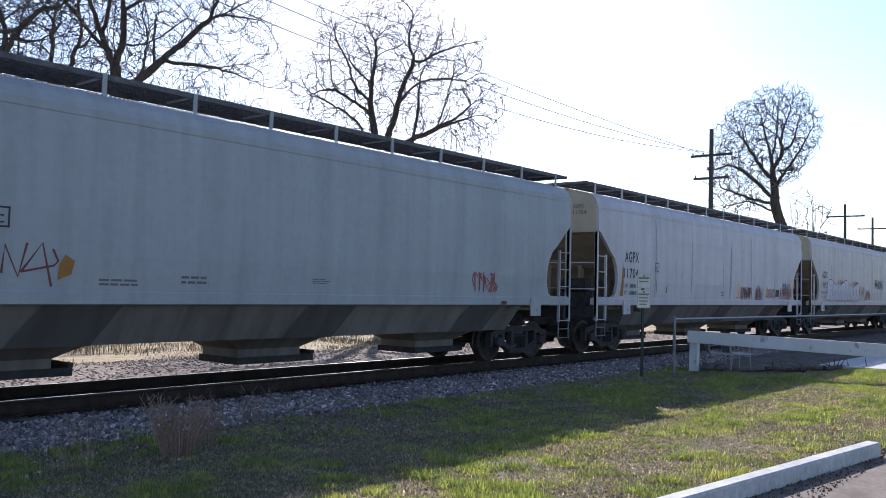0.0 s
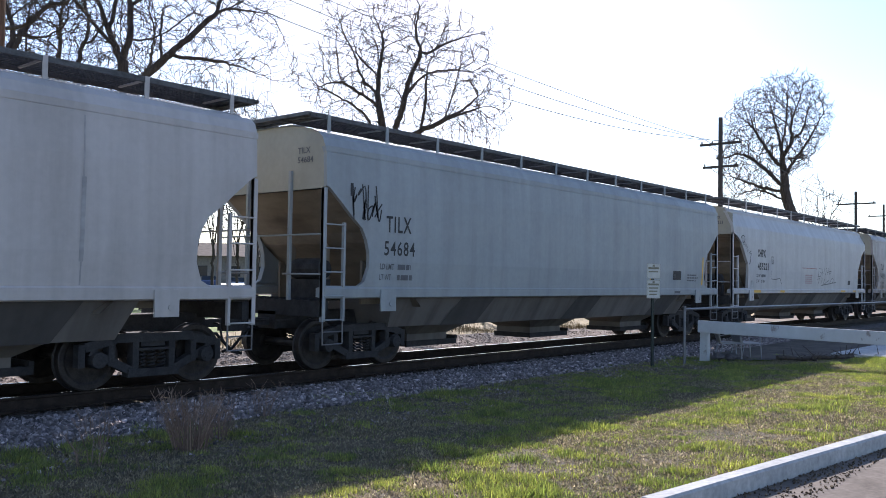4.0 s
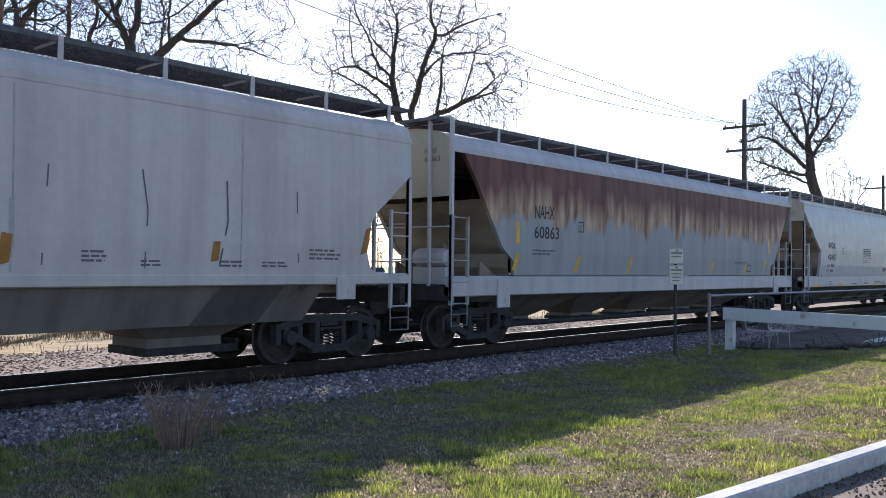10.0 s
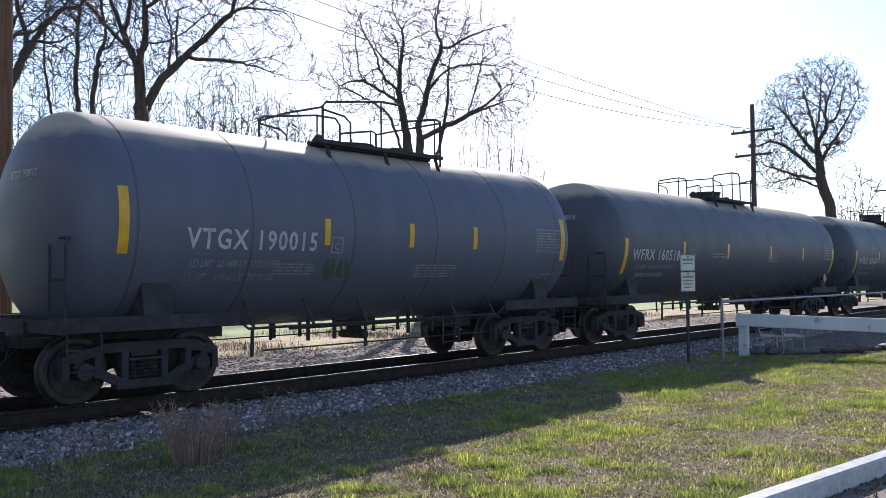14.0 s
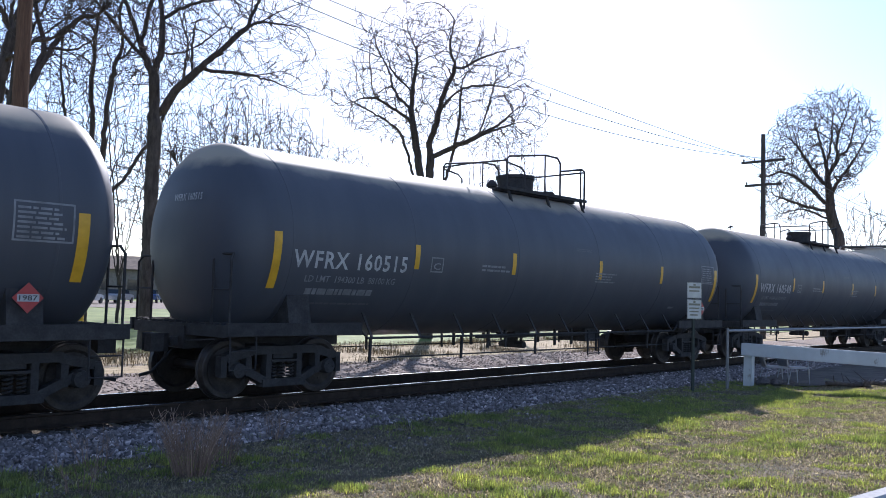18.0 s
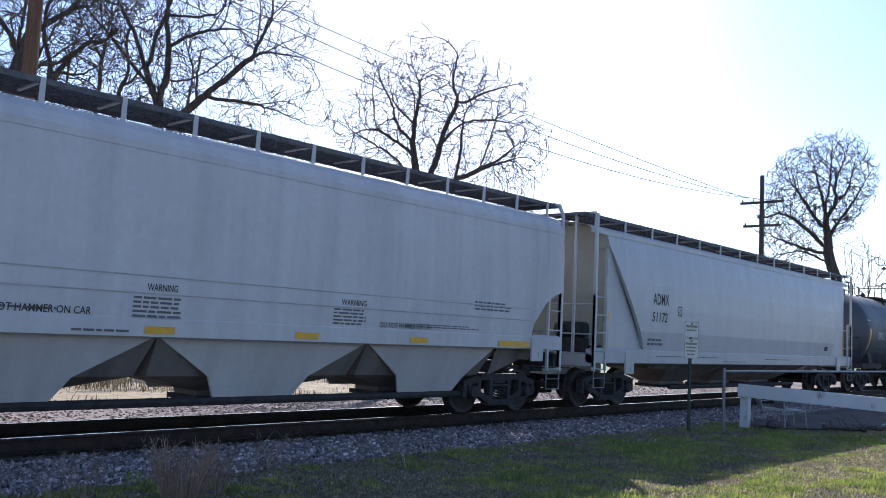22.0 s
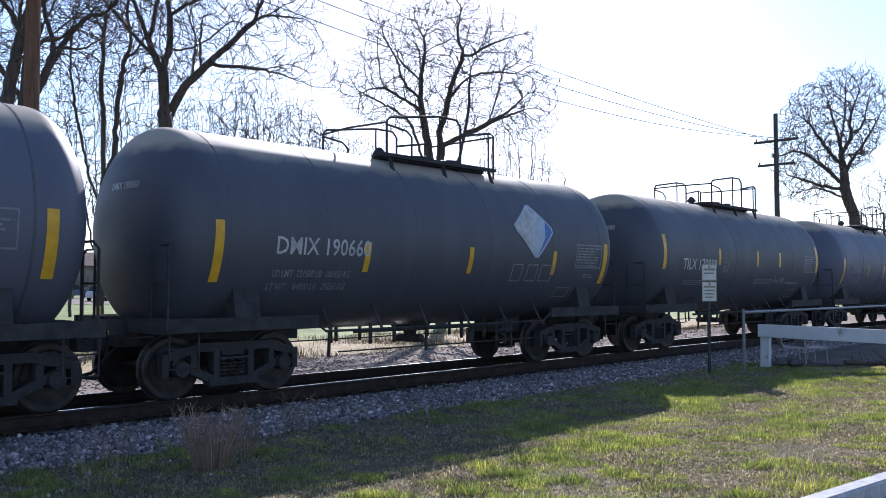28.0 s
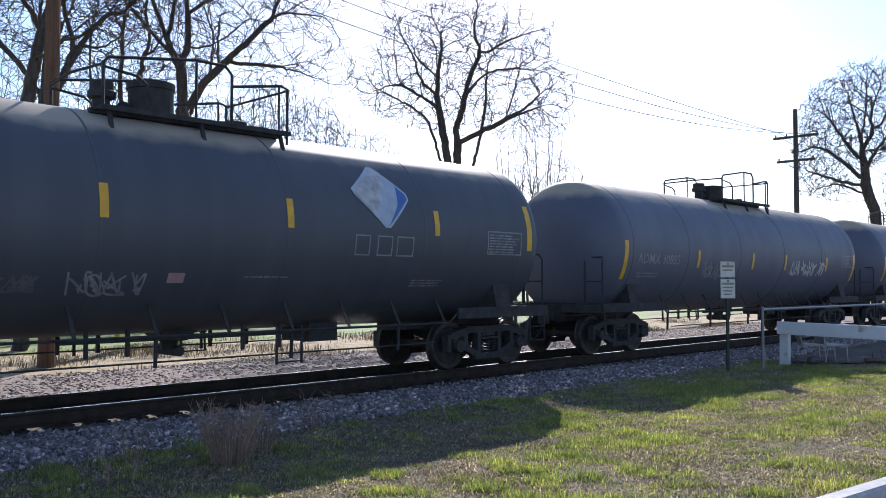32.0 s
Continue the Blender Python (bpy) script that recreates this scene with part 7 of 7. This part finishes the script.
def tree(name, label, az, dist, limbs, edge, r0, seed, buds=2200, step=.22, deep=2.6, thin=.010, tips=2, power=1.9):
    """limbs: lines of (sideways, height), the first one the trunk; edge: the outline of the crown."""
    t_ = tagged(new(name), label, "tree")
    a = radians(az)
    base = Vector((math.sin(a) * dist, math.cos(a) * dist, -.13))
    rng = np.random.default_rng(seed)
    seeds, laid = [], []
    for i, l in enumerate(limbs):
        q1 = 0 if i == 0 else rng.uniform(-.55, .55) * deep
        q0 = min(laid, key=lambda g: (g[0] - l[0][0]) ** 2 + (g[1] - l[0][1]) ** 2)[2] if laid and l[0][1] > limbs[0][0][1] + .5 else 0
        line = [(x, q0 + (q1 - q0) * j / max(len(l) - 1, 1), z) for j, (x, z) in enumerate(l)]
        laid += [(x, z, q) for x, q, z in line]
        if i == 0:
            line = [(l[0][0] * .8, 0, -.5)] + line
        seeds.append(line)
    ex, ez = [p[0] for p in edge], [p[1] for p in edge]
    heart = np.array([(min(ex) + max(ex)) / 2, 0, min(ez) + .15 * (max(ez) - min(ez))])
    P, par, nb = grow(seeds, ((crown_points(edge, buds // 9, deep, rng), step * 1.5, step * 3.2, step * 16), (crown_points(edge, buds, deep, rng), step, step * 1.2, step * 8)), heart, rng)
    n = len(P)
    load = np.zeros(n)
    kids = [[] for _ in range(n)]
    for i in range(n - 1, 0, -1):
        load[i] += not kids[i]
        kids[par[i]].append(i)
        load[par[i]] += load[i]
    rad = np.maximum(thin, r0 * (load / load[0]) ** (1 / power))
    lat, dep = Vector((math.cos(a), -math.sin(a), 0)), Vector((math.sin(a), math.cos(a), 0))
    V = [lat * p[0] + dep * p[1] + Vector((0, 0, p[2])) for p in P.tolist()]
    mid = lat * heart[0] + Vector((0, 0, heart[2]))
    w, tw = Wood(seed), Wood(seed + 1)
    r = w.r
    todo = [(0, None)]
    while todo:
        i, fork = todo.pop()
        path = [fork, i] if fork is not None else [i]
        rr = [min(rad[fork], rad[i] * 1.15), rad[i]] if fork is not None else [rad[i]]
        while kids[i]:
            order = sorted(kids[i], key=lambda c: -rad[c])
            todo += [(c, i) for c in order[1:]]
            i = order[0]
            path.append(i), rr.append(rad[i])
        if len(path) > 1:
            big = rr[0] > min(thin * 3.2, r0 * .5)
            (w if big else tw).limb([V[j] for j in path], rr, 9 if rr[0] > .12 else 6 if rr[0] > .05 else 4 if big else 3)
    # last year's twigs at and near the ends of the shoots
    for i in range(nb, n):
        if rad[i] < thin * 1.7:
            for _ in range(tips + (not kids[i])):
                if r.random() < .5:
                    d = (V[i] - V[par[i]]).normalized()
                    d = (d + (V[i] - mid).normalized() * .3 + Vector((r.gauss(0, .36), r.gauss(0, .36), r.gauss(.1, .3)))).normalized()
                    L = step * r.uniform(.9, 2.5)
                    e = d + Vector((r.gauss(0, .16), r.gauss(0, .16), r.gauss(.1, .16)))
                    tw.limb([V[i], V[i] + d * L * .5, V[i] + d * L * .5 + e.normalized() * L * .5], [thin * .85, thin * .7, thin * .5], 3)
    w.mesh("trunk", BARK, t_)
    tw.mesh("crown", TWIG, t_)
    t_.matrix_basis = Matrix.Translation(base)
    return t_


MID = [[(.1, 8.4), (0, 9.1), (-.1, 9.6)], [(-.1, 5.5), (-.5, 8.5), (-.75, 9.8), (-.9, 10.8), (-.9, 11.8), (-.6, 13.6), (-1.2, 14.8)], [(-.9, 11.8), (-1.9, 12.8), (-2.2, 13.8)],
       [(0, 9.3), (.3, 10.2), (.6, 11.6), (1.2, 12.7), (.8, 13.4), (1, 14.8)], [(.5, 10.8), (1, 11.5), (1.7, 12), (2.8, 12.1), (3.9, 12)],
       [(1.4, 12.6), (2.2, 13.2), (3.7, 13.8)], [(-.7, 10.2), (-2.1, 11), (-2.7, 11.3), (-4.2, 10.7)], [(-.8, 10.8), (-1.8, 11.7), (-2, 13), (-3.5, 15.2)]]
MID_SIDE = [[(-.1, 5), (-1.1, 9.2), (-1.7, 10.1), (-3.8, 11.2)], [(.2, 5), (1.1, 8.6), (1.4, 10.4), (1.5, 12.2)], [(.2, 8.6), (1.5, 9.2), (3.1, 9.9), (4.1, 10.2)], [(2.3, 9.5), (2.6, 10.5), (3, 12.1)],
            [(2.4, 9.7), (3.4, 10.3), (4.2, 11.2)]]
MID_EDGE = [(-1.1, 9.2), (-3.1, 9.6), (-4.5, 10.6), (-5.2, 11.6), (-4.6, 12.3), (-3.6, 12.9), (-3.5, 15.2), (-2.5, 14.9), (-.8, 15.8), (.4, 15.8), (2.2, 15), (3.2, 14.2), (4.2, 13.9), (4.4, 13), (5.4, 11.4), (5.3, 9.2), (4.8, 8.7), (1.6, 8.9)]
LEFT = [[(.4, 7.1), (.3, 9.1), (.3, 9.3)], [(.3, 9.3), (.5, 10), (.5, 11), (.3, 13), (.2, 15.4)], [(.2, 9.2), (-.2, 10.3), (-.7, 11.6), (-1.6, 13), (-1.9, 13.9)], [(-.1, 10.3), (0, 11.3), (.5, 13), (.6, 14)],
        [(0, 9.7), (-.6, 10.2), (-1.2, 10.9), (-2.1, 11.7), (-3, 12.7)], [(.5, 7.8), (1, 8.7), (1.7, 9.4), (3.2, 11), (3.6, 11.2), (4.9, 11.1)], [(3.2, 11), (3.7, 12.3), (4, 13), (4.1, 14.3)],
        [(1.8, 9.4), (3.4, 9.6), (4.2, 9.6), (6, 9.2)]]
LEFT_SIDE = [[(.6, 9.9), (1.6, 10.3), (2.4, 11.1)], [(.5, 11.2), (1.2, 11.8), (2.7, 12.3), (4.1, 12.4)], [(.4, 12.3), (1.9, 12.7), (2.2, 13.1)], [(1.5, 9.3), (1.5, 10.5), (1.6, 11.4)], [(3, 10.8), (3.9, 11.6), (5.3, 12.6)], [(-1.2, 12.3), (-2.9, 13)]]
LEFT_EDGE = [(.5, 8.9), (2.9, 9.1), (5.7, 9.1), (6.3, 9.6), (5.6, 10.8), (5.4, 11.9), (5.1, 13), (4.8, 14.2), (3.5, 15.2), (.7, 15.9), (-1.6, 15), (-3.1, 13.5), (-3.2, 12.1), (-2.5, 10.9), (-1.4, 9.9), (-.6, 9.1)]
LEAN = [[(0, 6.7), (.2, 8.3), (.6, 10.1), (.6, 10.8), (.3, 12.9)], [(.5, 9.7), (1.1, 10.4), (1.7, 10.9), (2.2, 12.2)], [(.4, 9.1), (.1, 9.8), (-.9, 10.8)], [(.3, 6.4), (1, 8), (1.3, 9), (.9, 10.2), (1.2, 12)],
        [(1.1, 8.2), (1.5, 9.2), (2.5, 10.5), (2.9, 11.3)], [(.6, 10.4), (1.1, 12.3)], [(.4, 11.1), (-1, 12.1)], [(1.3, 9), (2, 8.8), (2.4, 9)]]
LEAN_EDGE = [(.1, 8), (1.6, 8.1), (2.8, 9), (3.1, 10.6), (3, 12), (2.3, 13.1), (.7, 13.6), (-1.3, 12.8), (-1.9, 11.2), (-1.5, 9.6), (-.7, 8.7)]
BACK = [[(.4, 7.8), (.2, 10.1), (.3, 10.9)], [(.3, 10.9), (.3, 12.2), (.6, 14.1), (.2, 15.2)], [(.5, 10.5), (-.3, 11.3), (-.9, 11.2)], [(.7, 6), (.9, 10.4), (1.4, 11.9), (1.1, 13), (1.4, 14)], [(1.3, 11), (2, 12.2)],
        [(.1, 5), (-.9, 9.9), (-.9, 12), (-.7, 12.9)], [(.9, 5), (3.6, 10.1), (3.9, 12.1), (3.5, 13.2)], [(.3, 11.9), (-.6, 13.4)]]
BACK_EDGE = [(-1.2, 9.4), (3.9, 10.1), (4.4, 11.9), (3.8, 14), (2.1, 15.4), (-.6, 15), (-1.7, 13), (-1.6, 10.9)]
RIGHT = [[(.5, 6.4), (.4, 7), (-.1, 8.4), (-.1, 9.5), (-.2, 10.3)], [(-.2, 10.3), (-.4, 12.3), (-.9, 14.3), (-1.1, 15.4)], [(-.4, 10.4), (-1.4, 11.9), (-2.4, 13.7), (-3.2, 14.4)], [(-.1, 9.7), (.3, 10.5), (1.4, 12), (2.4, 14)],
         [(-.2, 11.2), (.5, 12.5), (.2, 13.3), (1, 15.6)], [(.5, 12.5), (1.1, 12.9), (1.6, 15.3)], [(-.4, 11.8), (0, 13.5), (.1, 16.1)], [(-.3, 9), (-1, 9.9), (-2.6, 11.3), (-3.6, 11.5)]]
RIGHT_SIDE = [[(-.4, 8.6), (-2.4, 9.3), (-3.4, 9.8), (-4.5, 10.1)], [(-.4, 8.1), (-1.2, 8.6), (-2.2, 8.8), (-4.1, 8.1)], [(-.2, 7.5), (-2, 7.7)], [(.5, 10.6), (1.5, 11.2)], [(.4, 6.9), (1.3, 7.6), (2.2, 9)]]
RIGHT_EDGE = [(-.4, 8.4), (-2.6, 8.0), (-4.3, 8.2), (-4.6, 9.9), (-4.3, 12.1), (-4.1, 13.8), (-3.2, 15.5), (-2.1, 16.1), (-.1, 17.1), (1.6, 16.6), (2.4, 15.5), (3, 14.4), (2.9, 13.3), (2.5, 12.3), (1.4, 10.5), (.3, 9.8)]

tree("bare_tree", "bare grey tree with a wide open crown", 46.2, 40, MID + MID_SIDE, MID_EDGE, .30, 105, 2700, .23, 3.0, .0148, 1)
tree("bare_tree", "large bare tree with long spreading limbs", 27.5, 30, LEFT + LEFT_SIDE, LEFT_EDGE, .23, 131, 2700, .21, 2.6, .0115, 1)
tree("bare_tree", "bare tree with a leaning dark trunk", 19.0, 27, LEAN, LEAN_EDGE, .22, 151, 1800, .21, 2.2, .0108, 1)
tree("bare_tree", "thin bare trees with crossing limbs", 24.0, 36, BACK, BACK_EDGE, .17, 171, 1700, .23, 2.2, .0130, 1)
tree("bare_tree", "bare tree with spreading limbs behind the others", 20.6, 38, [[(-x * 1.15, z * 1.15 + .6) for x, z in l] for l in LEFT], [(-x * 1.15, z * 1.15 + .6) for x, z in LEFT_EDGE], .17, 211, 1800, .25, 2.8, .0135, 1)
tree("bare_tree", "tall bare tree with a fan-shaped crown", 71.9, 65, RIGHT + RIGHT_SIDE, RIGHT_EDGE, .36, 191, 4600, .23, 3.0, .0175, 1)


def sapling(i, az, d, h, spread):
    r = random.Random(300 + i)
    low = h * r.uniform(.25, .4)
    L = [[(0, 0), (r.uniform(-.2, .2), low)]]
    for k in range(6):
        x = spread * (-.85 + .34 * k) + r.uniform(-.3, .3)
        L.append([(0, low * r.uniform(.3, 1)), (x * .35, h * .5), (x * .7, h * .75), (x * .8, h * r.uniform(.85, 1))])
    e = [(spread * math.sin(q) * r.uniform(.75, 1.1), h * (.66 - .34 * math.cos(q)) * r.uniform(.94, 1.05)) for q in (6.2832 * k / 12 for k in range(12))]
    tree("bare_sapling", "slender bare young tree at the field edge", az, d, L, e, .10, 400 + i * 7, 340, .36, spread * .8, .00035 * d, 1)


for i, (az, d, h, sp) in enumerate(((31.5, 54, 14, 2.8), (33.0, 58, 15.5, 2.8), (34.3, 56, 15, 2.6), (35.8, 60, 15.2, 2.8), (37.2, 56, 13.8, 2.6), (38.9, 62, 14, 2.8), (40.6, 58, 12, 2.4), (32.2, 64, 16, 3), (36.6, 68, 16, 3), (42.0, 64, 11.5, 2.4), (51.0, 62, 9.5, 2.2), (53.2, 60, 10.5, 2.2), (22.8, 56, 15, 3.2), (16.5, 44, 15, 3.2), (13.0, 36, 14, 3), (29.8, 50, 13, 2.8), (26.5, 52, 15, 3), (24.5, 48, 14, 3), (18.2, 50, 15, 3), (14.8, 46, 14, 3), (32.4, 48, 10.5, 2.2), (38.8, 74, 13, 3), (43.2, 66, 9.5, 2.4), (28.4, 62, 15.5, 3), (20.8, 60, 17, 3.2), (73.8, 66, 9.6, 1.6), (52.0, 42, 10.4, 1.5), (50.2, 42, 9.6, 1.4))):
    sapling(i, az, d, h, sp)


# ---- distance: parked cars, low building, wooded horizon ----
def parked_car(x, y, z, rz, col, label):
    c = tagged(new("parked_car"), label, "car", "cars in the far lot")
    bm = bmesh.new()
    prism(bm, [(-2.2, .35), (2.2, .35), (2.25, .7), (2.1, .9), (1.1, 1.0), (-1.9, 1.02), (-2.2, .85)], -.9, .9)
    bmesh.ops.bevel(bm, geom=bm.edges[:], offset=.06, segments=2, affect="EDGES")
    part("body", bm, col, c)
    bm = bmesh.new()
    prism(bm, [(-1.8, 1.0), (1.1, .98), (.45, 1.45), (-1.35, 1.47)], -.78, .78)
    bmesh.ops.bevel(bm, geom=bm.edges[:], offset=.05, segments=2, affect="EDGES")
    part("cabin", bm, GLASSM, c, "dark window glass")
    for sx in (-1.35, 1.4):
        for sy in (-.85, .85):
            bm = bmesh.new()
            wheel_rings(bm, [(.2, -.1), (.32, -.1), (.34, 0), (.32, .1), (.2, .1)], 14, sy, sx, .33)
            part("wheel", bm, HOSE, c)
    c.matrix_basis = pose(x, y, z, 0, 0, rz)


CARC = [plain("white_car_paint", (.6, .6, .6), .25), plain("silver_car_paint", (.35, .36, .38), .3, .4), plain("blue_car_paint", (.05, .09, .2), .25), plain("red_car_paint", (.25, .04, .04), .3)]
for i in range(14):
    az, d = radians(19 + i * 1.9), 92 + (i % 3) * 5
    x, y = d * math.sin(az), d * math.cos(az)
    parked_car(x, y, ground_z(x, y) + .02, 35 + i * 3, CARC[(i * 5 + i // 3) % 4], ("white", "silver", "blue", "red")[(i * 5 + i // 3) % 4] + " car parked in the lot beyond the field")
# a low pale car in the near lot, its roof just below the view
CREAM = plain("pale_cream_car_paint", (.66, .66, .60), .28, 0, .5, .06)
car = tagged(new("parked_car"), "low pale cream car parked on the asphalt lot", "car")
bm = prism(bmesh.new(), [(-2.0, .28), (2.0, .28), (2.08, .55), (1.95, .74), (.95, .84), (-1.25, .86), (-1.95, .78), (-2.06, .5)], -.82, .82)
bmesh.ops.bevel(bm, geom=bm.edges[:], offset=.07, segments=3, affect="EDGES")
part("body", bm, CREAM, car)
bm = prism(bmesh.new(), [(-1.2, .83), (.95, .82), (.62, 1.0), (-.86, 1.0)], -.66, .66)
for v in bm.verts:
    if v.co.z > .95:
        v.co.y *= .86
bmesh.ops.bevel(bm, geom=bm.edges[:], offset=.04, segments=2, affect="EDGES")
part("cabin", bm, GLASSM, car, "dark window glass")
bm = bmesh.new()
g = [[bm.verts.new((-.1 + .8 * u, .58 * v, 1.135 - .13 * u * u - .05 * v * v - .03 * (u * u * v * v))) for u in (k / 6 - 1 for k in range(13))] for v in (k / 5 - 1 for k in range(11))]
for a, b in zip(g, g[1:]):
    for i in range(12):
        bm.faces.new((a[i], a[i + 1], b[i + 1], b[i]))
bmesh.ops.solidify(bm, geom=bm.faces[:], thickness=.05)
part("roof", bm, CREAM, car, smooth=True)
for sx in (-1.25, 1.3):
    for sy in (-.74, .74):
        part("wheel", wheel_rings(bmesh.new(), [(.18, -.09), (.29, -.1), (.31, 0), (.29, .1), (.18, .09)], 18, sy, sx, .31), HOSE, car)
car.matrix_basis = pose(.92, 1.42, .006, 0, 0, -8)
lot = bmesh.new()
lot.faces.new([lot.verts.new((r_ * math.sin(radians(a)), r_ * math.cos(radians(a)), ground_z(0, r_ * math.cos(radians(a))) + .05)) for r_, a in ((84, 14), (84, 50), (112, 50), (112, 14))])
tagged(part("far_lot", lot, ASPHALT, None), "grey parking lot beyond the field", "parking lot", kind="structure")
hall = tagged(new("low_building"), "long low tan building beyond the parking lot", "building")
bm = bmesh.new()
box(bm, -22, 22, -6, 6, -.5, 4.2)
part("wall", bm, rough_mat("tan_wall_render", (.24, .20, .17), (.34, .29, .25), .5, .9, .2), hall)
bm = bmesh.new()
prism(bm, [(-7, 4.1), (7, 4.1), (0, 6.2)], -23, 23, axis="x")
part("roof", bm, rough_mat("brown_shingle_roof", (.08, .06, .05), (.16, .12, .10), 1.5, .9, .3), hall, "brown shingle roof")
for i in range(9):
    bm = bmesh.new()
    box(bm, -20 + i * 4.6, -18 + i * 4.6, -6.06, -5.98, 1.2, 2.7)
    part("window", bm, GLASSM, hall)
hall.matrix_basis = pose(70, 112, .6, 0, 0, -34)
# yellow bollard on the lawn
bm = bmesh.new()
tube(bm, [(0, 0, -.2), (0, 0, 1.2), (0, 0, 1.28)], [.09, .09, .04], 12)
tagged(part("bollard", bm, FLAT["yellow"], None, m=pose(13.4, 29.5, -.13)), "yellow steel bollard on the field", "bollard")

# wooded horizon
wood = Wood(900)
rz_ = wood.r
for k in range(420):
    a, d = radians(rz_.uniform(-40, 88)), rz_.uniform(170, 260)
    p = Vector((d * math.sin(a), d * math.cos(a), 1))
    h = rz_.uniform(4, 9)
    wood.limb([p, p + Vector((rz_.uniform(-1, 1), 0, h))], [.25, .05], 3)
    for j in range(7):
        q = p + Vector((0, 0, h * rz_.uniform(.3, .9)))
        wood.limb([q, q + Vector((rz_.uniform(-3, 3), rz_.uniform(-2, 2), rz_.uniform(.5, 3)))], [.10, .03], 3)
tagged(wood.mesh("far_woods", TWIG, None), "distant bare woods on the horizon", "woods", kind="stuff")


# ---- bird ----
def bird(label):
    b = tagged(new("bird"), label, "bird")
    bm = bmesh.new()
    tube(bm, [(-.22, 0, 0), (-.1, 0, .01), (.05, 0, .02), (.16, 0, .03), (.22, 0, .03)], [.01, .045, .06, .04, .008], 8)
    prism(bm, [(-.36, .0), (-.2, .01), (-.2, .02), (-.36, .01)], -.05, .05)
    bmesh.ops.scale(bm, vec=(.6, .6, .6), verts=bm.verts)
    part("body", bm, BIRD, b)
    for s in (-1, 1):
        bm = bmesh.new()
        v = [(.09, 0, 0), (-.08, 0, 0), (-.10, s * .22, .03), (-.16, s * .46, .0), (-.06, s * .5, .0), (.08, s * .24, .03)]
        bm.faces.new([bm.verts.new(p) for p in v])
        bmesh.ops.solidify(bm, geom=bm.faces[:], thickness=.012)
        bmesh.ops.scale(bm, vec=(.6, .6, .6), verts=bm.verts)
        w = part("wing", bm, BIRD, b)
        WINGS.append((w, s))
    return b


WINGS = []
BIRDS = [bird("dark bird gliding across the sky"), bird("dark bird passing over the track")]


def sky_point(az, el, d):
    a, e = radians(az), radians(el)
    return Vector((math.sin(a) * math.cos(e) * d, math.cos(a) * math.cos(e) * d, 1.8 + math.sin(e) * d))


# ---- what moves ----
def motions():
    for car, x in CARS:
        walk(car, [(t, pose(x - SPEED * t, GAUGE_Y, RAIL_Z)) for t in (0, 16, 32)])
    # all wheels roll alike: two actions, one for each axle of a truck
    turn = math.degrees(SPEED / .457) / FPS
    for s, sets in WHEELSETS.items():
        walk(sets[0], [(k / FPS, pose(s * .89, 0, .457) @ Matrix.Rotation(radians(-turn * k), 4, "Y")) for k in range(32 * FPS + 1)])
        act, slot = sets[0].animation_data.action, sets[0].animation_data.action_slot
        for w in sets[1:]:
            w.rotation_mode = "QUATERNION"
            d = w.animation_data_create()
            d.action = act
            d.action_slot = slot
    way = [(0, 66, 4), (20, 66, 5), (23.5, 68.0, 9), (24.5, 68.52, 13.73), (25.5, 69.21, 17.02), (26, 70.75, 18.9), (27.5, 76, 25), (32, 90, 40)]
    pts = [(t, sky_point(a, e, 62)) for t, a, e in way]
    walk(BIRDS[0], [(t, look(p, p + Vector((-.3, -.9, .1))) @ pose(0, 0, 0, 90, 0, 90)) for t, p in pts])
    way = [(0, 20, 60), (4.6, 60, 30), (5.5, 75.58, 17.49), (6.2, 88, 8), (32, 100, 3)]
    pts = [(t, sky_point(a, e, 24)) for t, a, e in way]
    walk(BIRDS[1], [(t, pose(*p, 0, 0, -30)) for t, p in pts])


motions()
